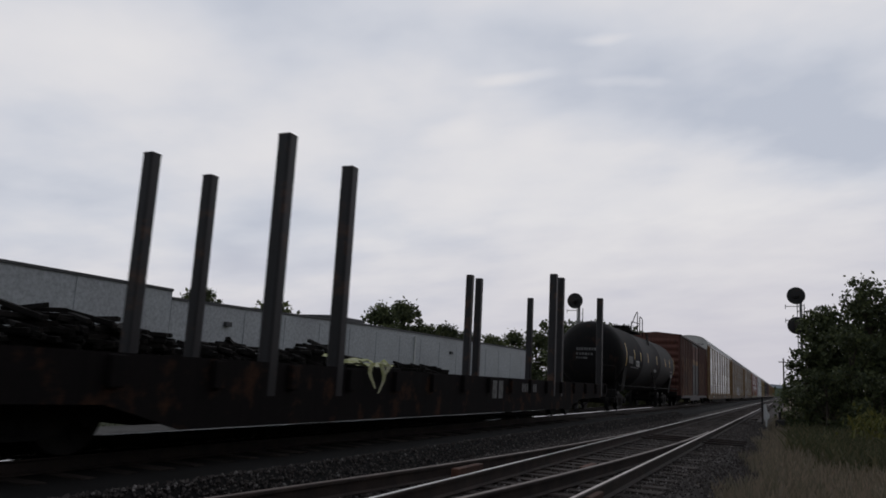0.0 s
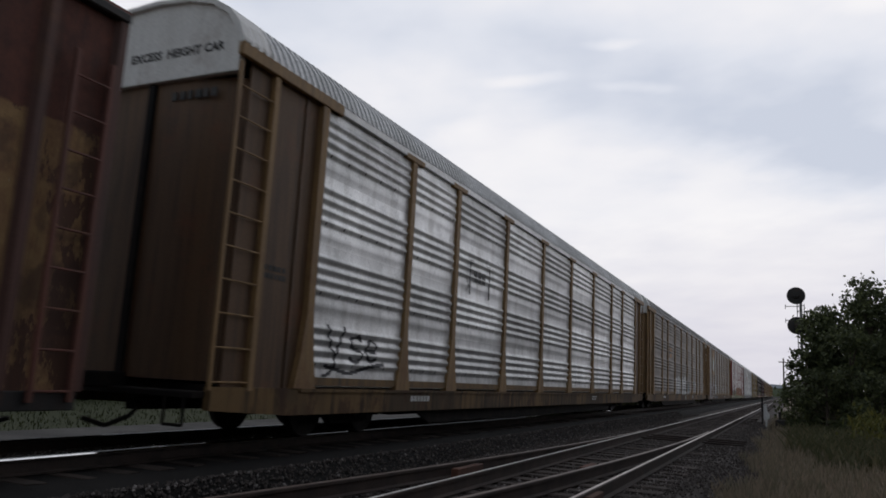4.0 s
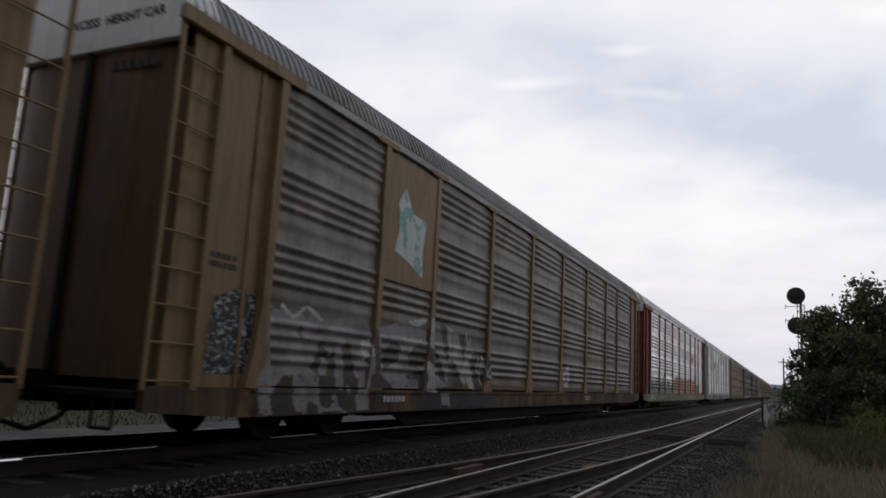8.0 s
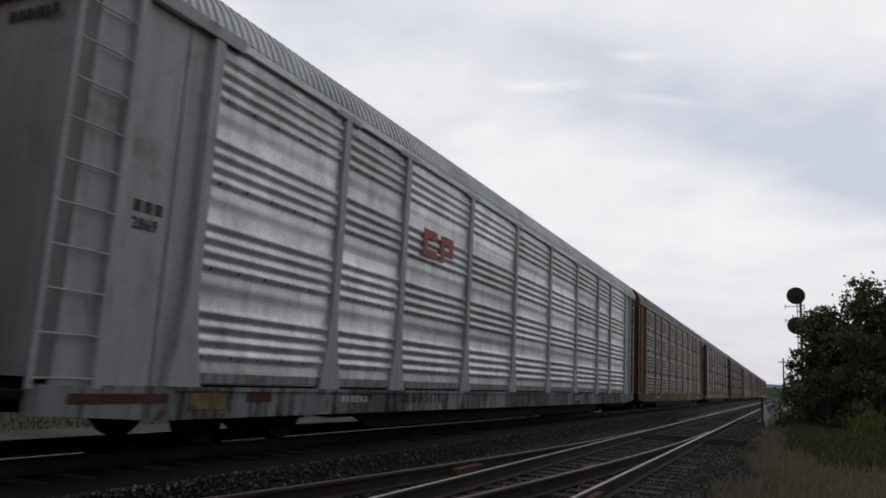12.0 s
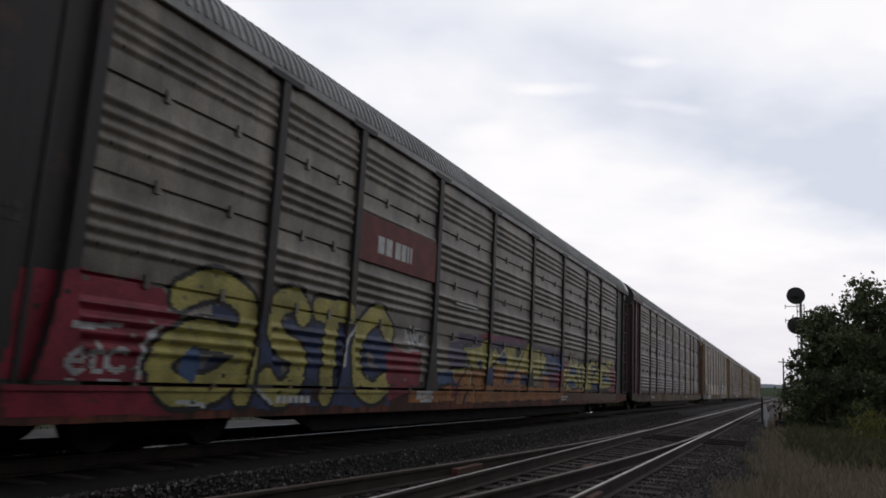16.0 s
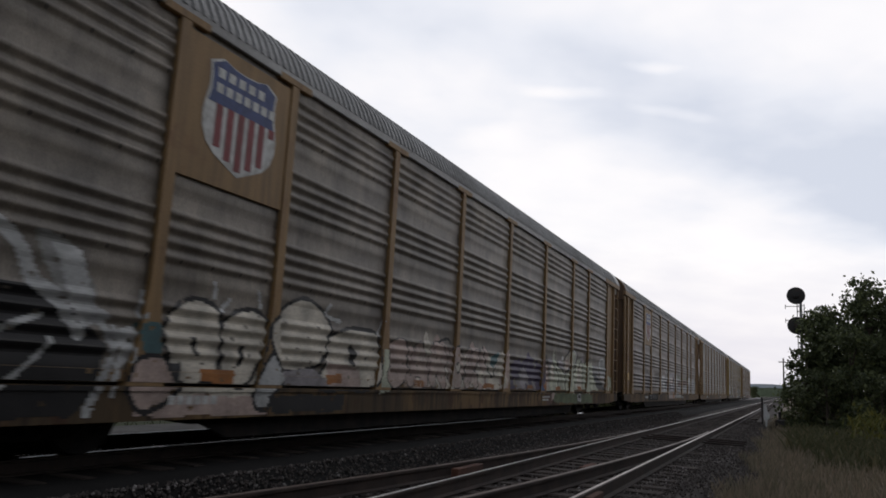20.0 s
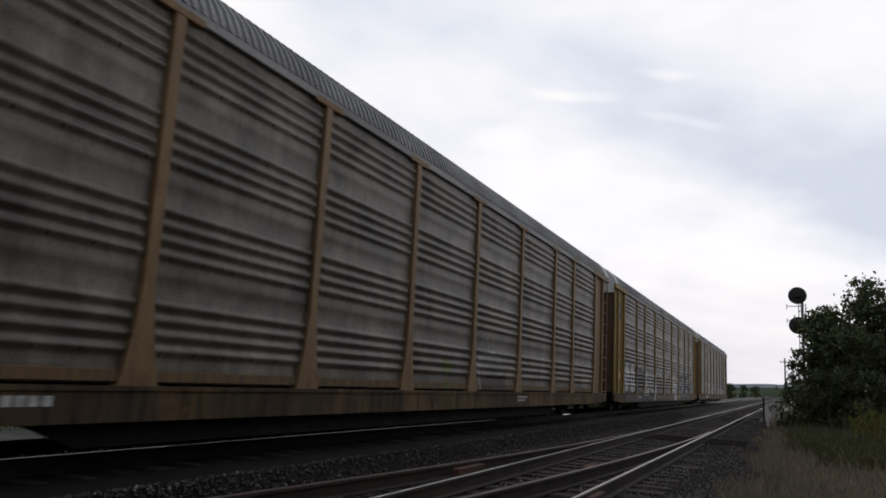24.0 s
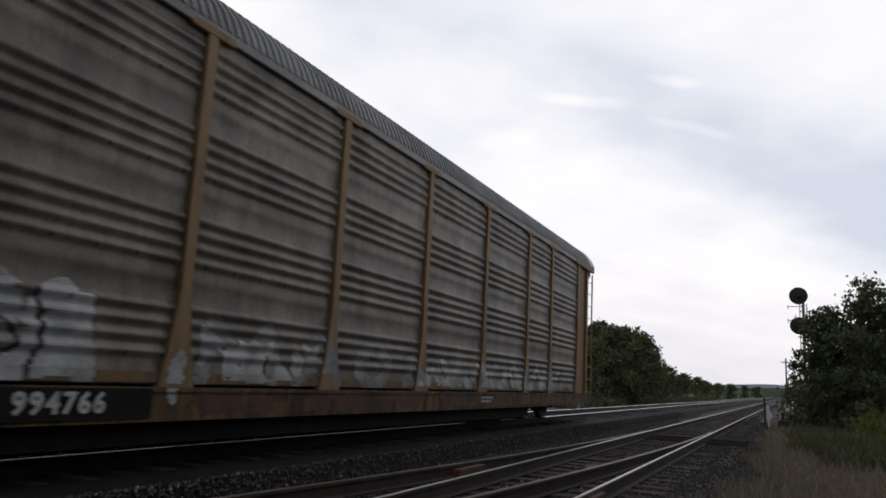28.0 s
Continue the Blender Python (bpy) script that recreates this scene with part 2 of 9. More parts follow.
def cloud_material():
    """Broken stratus seen from below; the sheet is far off and glows by the daylight in it."""
    k = Nodes("cloud_cover")
    tc = k.n("TexCoord")
    sep = k.n("SeparateXYZ")
    k.put(sep.inputs[0], k.vmath("NORMALIZE", tc.outputs["Object"], (0, 0, 0)))
    x, y, z = sep.outputs
    depth = k.math("ADD", k.math("MAXIMUM", z, 0.0), 0.16)
    com = k.n("CombineXYZ")
    k.put(com.inputs[0], k.math("DIVIDE", x, depth))
    k.put(com.inputs[1], k.math("DIVIDE", y, depth))
    flat = com.outputs[0]
    big = k.noise(flat, 0.75, 3.0, 0.45)
    mid = k.noise(k.vmath("ADD", flat, (3.1, 7.7, 1.3)), 2.3, 4.0, 0.5)
    mass = k.math("ADD", k.math("MULTIPLY", big, 0.5), k.math("MULTIPLY", mid, 0.5))
    level = k.math("ADD", k.math("MULTIPLY", mass, 0.75), 0.165)
    # the cloud's masses and its bright rifts: across, up, half-width, half-height, strength
    wisp = k.n("TexNoise")
    k.put(wisp.inputs["Vector"], flat)
    wisp.inputs["Scale"].default_value, wisp.inputs["Detail"].default_value = 3.0, 5.0
    bent = k.n("SeparateXYZ")
    k.put(bent.inputs[0], k.vmath("MULTIPLY", k.vmath("SUBTRACT", wisp.outputs["Color"], (0.5, 0.5, 0.5)), (0.16, 0.05, 0.0)))
    ahead = k.math("MAXIMUM", y, 0.05)
    across = k.math("ADD", k.math("DIVIDE", x, ahead), bent.outputs[0])
    up = k.math("ADD", k.math("DIVIDE", z, ahead), bent.outputs[1])
    for cx, cz, rx, rz, strength in CLOUD_MASSES:
        dx = k.math("DIVIDE", k.math("SUBTRACT", across, cx), rx * 1.5)
        dz = k.math("DIVIDE", k.math("SUBTRACT", up, cz), rz * 1.5)
        near = k.step(k.math("ADD", k.math("MULTIPLY", dx, dx), k.math("MULTIPLY", dz, dz)), 1.0, 0.0)
        level = k.math("ADD", level, k.math("MULTIPLY", k.math("MULTIPLY", near, near), strength))
    col = k.ramp(level, [(0.40, (0.56, 0.61, 0.70)), (0.50, (0.69, 0.725, 0.79)), (0.59, (0.80, 0.81, 0.84)), (0.70, (0.872, 0.87, 0.875))])
    low = k.step(k.math("ADD", z, k.math("MULTIPLY", k.math("SUBTRACT", mid, 0.5), 0.12)), 0.20, 0.0)
    col = k.mix(k.math("MULTIPLY", low, 0.9), col, (0.66, 0.65, 0.71))
    em = k.n("Emission")
    k.put(em.inputs[0], col)
    em.inputs[1].default_value = 1.0
    k.put(k.out.inputs["Surface"], em.outputs[0])
    k.mat.cycles.emission_sampling = "NONE"
    return k.mat


MAT["cloud"] = cloud_material()


# ---- mesh helpers ----
def box(bm, x0, x1, y0, y1, z0, z1, bevel=0.0):
    m = Matrix.LocRotScale(((x0 + x1) / 2, (y0 + y1) / 2, (z0 + z1) / 2), None, (abs(x1 - x0), abs(y1 - y0), abs(z1 - z0)))
    made = bmesh.ops.create_cube(bm, size=1.0, matrix=m)
    if bevel:
        edges = {e for v in made["verts"] for e in v.link_edges}
        bmesh.ops.bevel(bm, geom=list(edges), offset=bevel, segments=1, affect="EDGES")
    return bm


def rod(bm, a, b, r, sides=8, r2=None):
    a, b = Vector(a), Vector(b)
    m = Matrix.Translation((a + b) / 2) @ (b - a).to_track_quat("Z", "Y").to_matrix().to_4x4()
    bmesh.ops.create_cone(bm, cap_ends=True, segments=sides, radius1=r, radius2=r if r2 is None else r2, depth=(b - a).length, matrix=m)
    return bm


def prism(bm, outline, axis, lo, hi):
    """A closed outline pushed along an axis. outline: pairs in the two other axes, in the order x, y, z."""
    def at(p, q):
        return {"x": (q, p[0], p[1]), "y": (p[0], q, p[1]), "z": (p[0], p[1], q)}[axis]
    one = [bm.verts.new(at(p, lo)) for p in outline]
    two = [bm.verts.new(at(p, hi)) for p in outline]
    n = len(outline)
    bm.faces.new(one)
    bm.faces.new(two[::-1])
    for i in range(n):
        j = (i + 1) % n
        bm.faces.new((one[j], one[i], two[i], two[j]))
    return bm


def mesh_of(name, bm, mat, smooth=False):
    bmesh.ops.recalc_face_normals(bm, faces=bm.faces[:])
    me = bpy.data.meshes.new(name)
    bm.to_mesh(me)
    bm.free()
    me.materials.append(mat)
    if smooth:
        me.shade_smooth()
        me.set_sharp_from_angle(angle=radians(38))
    return me


def part(name, bm, mat, parent, label="", at=None, smooth=False):
    """One mesh object under a thing or a part; bm may be a bmesh or a mesh that others share."""
    me = bm if isinstance(bm, bpy.types.Mesh) else mesh_of(name, bm, mat, smooth)
    ob = new(name, me)
    if parent is not None:
        ob.parent = parent
    if at is not None:
        ob.matrix_basis = at
    if label:
        ob["label"] = label
    return ob


def over(ob, mat):
    """Gives one object its own material on a shared mesh."""
    ob.material_slots[0].link = "OBJECT"
    ob.material_slots[0].material = mat
    return ob


def from_arrays(name, verts, faces, mat):
    me = bpy.data.meshes.new(name)
    me.from_pydata(verts, [], faces)
    me.materials.append(mat)
    me.update()
    return me


MOVERS = []      # (thing, place along the train at the start)
WHEELS = []      # (wheelset, its place on its truck)
WHEEL_R = 0.44


# ---- ground and tracks ----
def ground():
    xs = [-4200, -900, -200, -60, -30, -20, -14, -11.2, -9.9, -6.0, -5.3, -4.6, -0.95, -0.3, 0.6, 3, 8, 20, 60, 300, 4200]
    zs = [-0.6, -0.6, -0.6, -0.6, -0.6, -0.6, -0.58, -0.55, -0.5, -0.5, -0.5, -0.5, -0.5, -0.5, -0.5, -0.46, -0.4, -0.4, -0.5, -0.6, -0.6]
    ys = [-4200, -300, -60, -20, 0, 5, 10, 15, 20, 25, 30, 40, 50, 70, 100, 150, 250, 500, 1200, 4200]
    verts, faces = [], []
    for y in ys:
        for x, z in zip(xs, zs):
            rough = 0.05 if abs(x) < 60 and -20 < y < 200 and not -11 < x < -0.4 else 0.0
            verts.append((x, y, z + rough * noise.noise((x * 0.7, y * 0.3, 0))))
    n = len(xs)
    for j in range(len(ys) - 1):
        for i in range(n - 1):
            a = j * n + i
            faces.append((a, a + 1, a + 1 + n, a + n))
    ob = new("ground", from_arrays("ground", verts, faces, MAT["soil"]))
    return tagged(ob, "dark cinder ground turning to rough grass", "ground", kind="structure")


def bed(name, mid, left, right, label, mat, top=-0.25):
    out = [(mid - left - 0.55, -0.56), (mid - left, top), (mid + right, top), (mid + right + 0.5, -0.56)]
    bm = bmesh.new()
    prism(bm, out, "y", -60, 1500)
    ob = new(name, mesh_of(name, bm, mat))
    return tagged(ob, label, "ballast", kind="structure")


RAIL = [(-0.07, -0.17), (0.07, -0.17), (0.07, -0.158), (0.012, -0.145), (0.010, -0.045), (0.036, -0.034), (0.036, -0.006), (0.028, -0.002), (-0.028, -0.002), (-0.036, -0.006), (-0.036, -0.034), (-0.010, -0.045), (-0.012, -0.145), (-0.07, -0.158)]


def rail(parent, x, y0, y1, top, label, bend=None, band=0.027, lean=0.0):
    """A rail with its running band; bend gives the place across at y for a rail that leaves the line."""
    n = 1 if bend is None else 24
    bm, tm = bmesh.new(), bmesh.new()
    rings, tops = [], []
    for i in range(n + 1):
        y = y0 + (y1 - y0) * i / n
        cx = x if bend is None else bend(y)
        rings.append([bm.verts.new((cx + px, y, pz)) for px, pz in RAIL])
        tops.append([tm.verts.new((cx + px, y, pz)) for px, pz in ((-band, -0.004), (-band, 0.0015 + lean), (band - 0.003, 0.0015), (band + 0.003, -0.013))])
    for rs, b in ((rings, bm), (tops, tm)):
        for r0, r1 in zip(rs, rs[1:]):
            for i in range(len(r0)):
                j = (i + 1) % len(r0)
                b.faces.new((r0[i], r0[j], r1[j], r1[i]))
        b.faces.new(rs[0])
        b.faces.new(rs[-1][::-1])
    ob = part("rail", bm, MAT["rail"], parent, label)
    part("running_band", tm, top, ob)
    return ob


def gravel_strip():
    bm = bmesh.new()
    prism(bm, [(-16.1, -0.64), (-15.6, -0.53), (-10.2, -0.49), (-9.9, -0.6)], "y", -60, 500)
    ob = new("gravel_road", mesh_of("gravel_road", bm, MAT["gravel"]))
    tagged(ob, "pale grey gravel service road beyond the train", "gravel road", kind="structure")


def tracks():
    far = tagged(new("track_far"), "main track with shiny rails under the train", "track", kind="structure")
    near = tagged(new("track_near"), "near track with worn rails and old wooden ties", "track", kind="structure")
    for s in (-1, 1):
        rail(far, TC + s * GAUGE, -60, 1400, MAT["rail_top"], "steel rail with a polished top", None, 0.037, 0.0007)
        rail(near, NC + s * GAUGE, -60, 1400, MAT["rail_worn"] if s < 0 else MAT["rail_half"], "steel rail with a worn top", None, 0.017)
    far.location = (0, 0, LIFT)
    # the switch: two rusty rails that leave the near track towards the far one
    def left_leg(y):
        d = max(0.0, 21.5 - y)
        return NC - GAUGE - 0.075 - 0.0036 * d * d
    def right_leg(y):
        d = max(0.0, 23.0 - y)
        return NC + GAUGE - 0.075 - 0.0030 * d * d
    rail(near, 0, -2, 21.5, MAT["rail_dull"], "rusty rail of the switch", left_leg)
    rail(near, 0, -2, 23.0, MAT["rail_dull"], "rusty rail of the switch", right_leg)
    # a bar in rail shape, added to draw the faint line along the tie ends
    line_bar = tagged(new("spare_rail"), "added bar that draws a faint line along the ballast shoulder", "rail", kind="structure")
    rail(line_bar, -6.35, 1.0, 13.0, MAT["rail_dull"], "added dull bar in rail shape")
    line_bar.location = (0, 0, -0.14)
    # plates, joint bars and switch rods
    for x, y, l in ((NC - GAUGE - 0.45, 9.6, 0.9), (NC + 0.05, 11.2, 0.7), (NC - GAUGE - 0.2, 15.5, 0.6), (NC + GAUGE + 0.05, 8.3, 0.6)):
        bm = bmesh.new()
        box(bm, x - 0.05, x + 0.05, y - l / 2, y + l / 2, -0.16, -0.035, 0.01)
        part("joint_bar", bm, MAT["rust_bar"], near, "rust-red steel joint bar")
    for y in (20.2, 21.0, 21.8):
        bm = bmesh.new()
        rod(bm, (NC - 1.0, y, -0.14), (NC + 1.75, y, -0.14), 0.02, 6)
        part("switch_rod", bm, MAT["rail"], near)
    rnd = random.Random(4)
    meshes = []
    for s in range(4):
        bm = bmesh.new()
        box(bm, -1.3, 1.3, -0.115, 0.115, -0.36, -0.175, 0.012)
        for v in bm.verts:
            v.co += Vector((rnd.uniform(-0.03, 0.03), rnd.uniform(-0.012, 0.012), rnd.uniform(-0.012, 0.010)))
        meshes.append(mesh_of("tie", bm, MAT["tie"]))
    for par, mid, stop in ((near, NC, 115.0), (far, TC, 70.0)):
        y = 1.5
        while y < stop:
            long = par is near and 3 < y < 24
            ob = part("tie", rnd.choice(meshes), None, par, at=pose(mid + rnd.uniform(-0.05, 0.05) - (0.35 if long else 0), y, rnd.uniform(-0.01, 0.012), 0, 0, rnd.uniform(-1.5, 1.5)))
            if long:
                ob.scale = (1.28, 1, 1)
            y += 0.53 + rnd.uniform(-0.03, 0.03)


MAT["rust_bar"] = plain("rust_red_steel", (0.13, 0.055, 0.035), (0.07, 0.035, 0.025), 0.85)


def stones():
    """Loose ballast that shows stone by stone, one mesh."""
    rng = np.random.default_rng(5)
    octa = np.array([(1, 0, 0), (-1, 0, 0), (0, 1, 0), (0, -1, 0), (0, 0, 1), (0, 0, -1)], float)
    tri = [(0, 2, 4), (2, 1, 4), (1, 3, 4), (3, 0, 4), (2, 0, 5), (1, 2, 5), (3, 1, 5), (0, 3, 5)]
    spots = []
    for x0, x1, z, n, y1 in ((-5.75, -4.5, 0.0, 27000, 45), (-4.5, -3.6, 0.0, 9500, 34), (-3.4, -2.0, -0.01, 10500, 40), (-1.9, -0.4, 0.0, 15000, 40),
                             (-13.5, -9.6, 0.0, 6000, 40), (TC - 0.68, TC + 0.68, 0.02, 9000, 45)):
        u = rng.random((n, 3))
        y = 2.5 + (y1 - 2.5) * u[:, 0] ** 1.6
        x = x0 + (x1 - x0) * u[:, 1]
        top = np.maximum(np.interp(x, [TC - 2.3, TC - 1.75, TC + 2.2, TC + 2.75], [-0.56, -0.10, -0.10, -0.56]), np.interp(x, [NC - 2.65, NC - 2.1, NC + 1.55, NC + 2.05], [-0.56, -0.205, -0.205, -0.56]))
        spots.append(np.stack([x, y, np.maximum(top, -0.5) + 0.012 + 0.02 * u[:, 2] + z], 1))
    p = np.concatenate(spots)
    n = len(p)
    size = rng.uniform(0.011, 0.026, (n, 1, 1)) * rng.uniform(0.6, 1.3, (n, 1, 3))
    v = octa[None] * size * rng.uniform(0.75, 1.2, (n, 6, 1))
    a = rng.uniform(0, 6.3, n)
    c, s = np.cos(a), np.sin(a)
    v = np.stack([v[..., 0] * c[:, None] - v[..., 1] * s[:, None], v[..., 0] * s[:, None] + v[..., 1] * c[:, None], v[..., 2] + 0.35 * v[..., 0]], -1) + p[:, None]
    f = (np.array(tri)[None] + 6 * np.arange(n)[:, None, None]).reshape(-1, 3)
    k = Nodes("loose_stone")
    r = k.n("NewGeometry").outputs["Random Per Island"]
    k.surface(k.ramp(r, [(0.0, (0.052, 0.043, 0.039)), (0.6, (0.090, 0.077, 0.071)), (0.92, (0.13, 0.115, 0.106)), (1.0, (0.29, 0.265, 0.25))]), 0.9, 0, 0.25)
    ob = new("ballast_stones", from_arrays("ballast_stones", v.reshape(-1, 3).tolist(), f.tolist(), k.mat))
    tagged(ob, "loose grey crushed-stone ballast between the tracks", "ballast", kind="stuff")


def blades(name, label, cat, mat, seed, n, area, height, lean=0.35, width=0.02, head=None, power=1.0):
    """Upright blades or stalks, one mesh; area gives the place of each from two random numbers."""
    rng = np.random.default_rng(seed)
    u = rng.random((n, 2))
    base = np.array([area(a, b) for a, b in u ** np.array([power, 1.0])])
    h = rng.uniform(height[0], height[1], n)
    az = rng.uniform(0, 6.3, n)
    side = np.stack([np.cos(az), np.sin(az), 0 * az], 1) * (width * rng.uniform(0.6, 1.5, n))[:, None]
    tip = base + np.stack([rng.normal(0, lean, n) * h, rng.normal(0, lean, n) * h, h], 1)
    mid = base * 0.45 + tip * 0.55 + np.stack([0 * h, 0 * h, 0.12 * h], 1)
    v = np.stack([base - side, base + side, mid + side * 0.7, tip, mid - side * 0.7], 1)
    f = (np.arange(5)[None] + 5 * np.arange(n)[:, None]).tolist()
    ob = new(name, from_arrays(name, v.reshape(-1, 3).tolist(), f, mat))
    return tagged(ob, label, cat, kind="stuff")


def right_verge(a, b):
    y = 5.0 + 55 * a
    x = -0.75 + 0.35 * math.sin(y * 0.9) + (3.0 + y * 0.22) * b ** 1.2
    return (x, y, -0.5)


def left_verge(a, b):
    y = 3 + 150 * a
    x = -15.8 - 20 * b ** 1.3
    return (x, y, -0.62)


def vegetation():
    blades("verge_grass", "dull brown and straw-coloured rough grass", "grass", MAT["grass"], 11, 34000, right_verge, (0.08, 0.36), 0.3, 0.014, power=1.3)
    blades("field_grass", "rough green grass beyond the train", "grass", MAT["grass_green"], 12, 26000, left_verge, (0.05, 0.16), 0.35, 0.014, power=1.6)
    blades("bank_weeds", "tall pale green weeds along the foot of the trees", "weeds", MAT["bank_weed"], 15, 9000, lambda a, b: (-13.6 - 1.9 * b, 52 + 110 * a, -0.6), (0.25, 1.0), 0.3, 0.05)
    blades("weeds", "dull green leafy weeds in the verge", "weeds", MAT["weed"], 13, 11000, lambda a, b: (0.4 + 0.5 * math.sin(40 * a) + (2 + 9 * a) * b, 19 + 22 * a ** 0.7, -0.45), (0.10, 0.5), 0.5, 0.035)
    rng = random.Random(8)
    spots = [(rng.uniform(1.5, 8.5), rng.uniform(19, 34)) for _ in range(3)] + [(4.4, 27.0), (4.9, 26.0)]

    def gold(a, b):
        sx, sy = spots[int(a * len(spots)) % len(spots)]
        w = random.Random(int(b * 1e6))
        return (sx + w.gauss(0, 0.35), sy + w.gauss(0, 0.5), 0.1 + abs(w.gauss(0, 0.28)))
    blades("goldenrod", "yellow-green goldenrod in flower", "weeds", MAT["goldenrod"], 14, 700, gold, (0.06, 0.22), 0.6, 0.03)


MAT["grass_green"] = leaf_material("field_grass", (0.017, 0.023, 0.008), (0.030, 0.037, 0.013), (0.055, 0.06, 0.022))


def crown_mesh(name, seed, clumps, leaves, size, mat):
    """Leaves in uneven clumps; clumps: (x, y, z, radius)."""
    rng = np.random.default_rng(seed)
    vs = []
    for cx, cy, cz, r in clumps:
        n = int(leaves * r * r)
        d = rng.normal(0, 1, (n, 3))
        d /= np.linalg.norm(d, axis=1)[:, None]
        rad = r * rng.random(n) ** 0.45 * (1 + 0.25 * rng.normal(0, 1, n))
        c = np.array([cx, cy, cz]) + d * rad[:, None] * np.array([1, 1, 0.8])
        a = rng.normal(0, 1, (n, 3))
        a /= np.linalg.norm(a, axis=1)[:, None]
        b = np.cross(a, rng.normal(0, 1, (n, 3)))
        b /= np.linalg.norm(b, axis=1)[:, None]
        s = (size * rng.uniform(0.6, 1.5, n))[:, None]
        vs.append(np.stack([c - a * s, c + b * s * 0.55, c + a * s, c - b * s * 0.55], 1))
    v = np.concatenate(vs)
    n = len(v)
    f = (np.arange(4)[None] + 4 * np.arange(n)[:, None]).tolist()
    return from_arrays(name, v.reshape(-1, 3).tolist(), f, mat)


def tree(seed, h, r, low, label, mat, leaves=170, size=0.11):
    """A tapered trunk with limbs and a leafy crown; low: the crown's foot as a share of the height."""
    rnd = random.Random(seed)
    root = tagged(new("tree"), label, "tree")
    bm = bmesh.new()
    lean = Vector((rnd.uniform(-0.06, 0.06) * h, rnd.uniform(-0.06, 0.06) * h, h * 0.8))
    rod(bm, (0, 0, -0.1), lean * 0.5, 0.028 * h, 8, 0.018 * h)
    rod(bm, lean * 0.5, lean, 0.018 * h, 7, 0.006 * h)
    clumps = []
    for i in range(int(16 + 4 * h)):
        t = low + (1 - low) * rnd.random()
        wide = r * (1 - 0.75 * max(0.0, (t - 0.45) / 0.55) ** 1.6) * (0.75 + 0.25 * min(1.0, (t - low) * 4 + 0.4))
        a, q = rnd.uniform(0, 6.3), wide * rnd.random() ** 0.6
        p = Vector((math.cos(a) * q, math.sin(a) * q, t * h * 0.96))
        clumps.append((p.x, p.y, p.z, rnd.uniform(0.09, 0.19) * h ** 0.75 * 1.35))
        if i % 2 == 0:
            k = min(0.95, max(0.12, t - 0.2))
            rod(bm, lean * k, p, 0.007 * h, 5, 0.002 * h)
    for i in range(10):
        a = rnd.uniform(0, 6.3)
        t = rnd.uniform(0.75, 1.0)
        q = r * (1.05 - 0.8 * (t - 0.6))
        clumps.append((math.cos(a) * q * 0.7, math.sin(a) * q * 0.7, h * t, rnd.uniform(0.05, 0.09) * h ** 0.7 * 1.3))
    part("trunk", bm, MAT["bark"], root)
    part("crown", crown_mesh("crown", seed, clumps, leaves, size, mat), None, root)
    return root


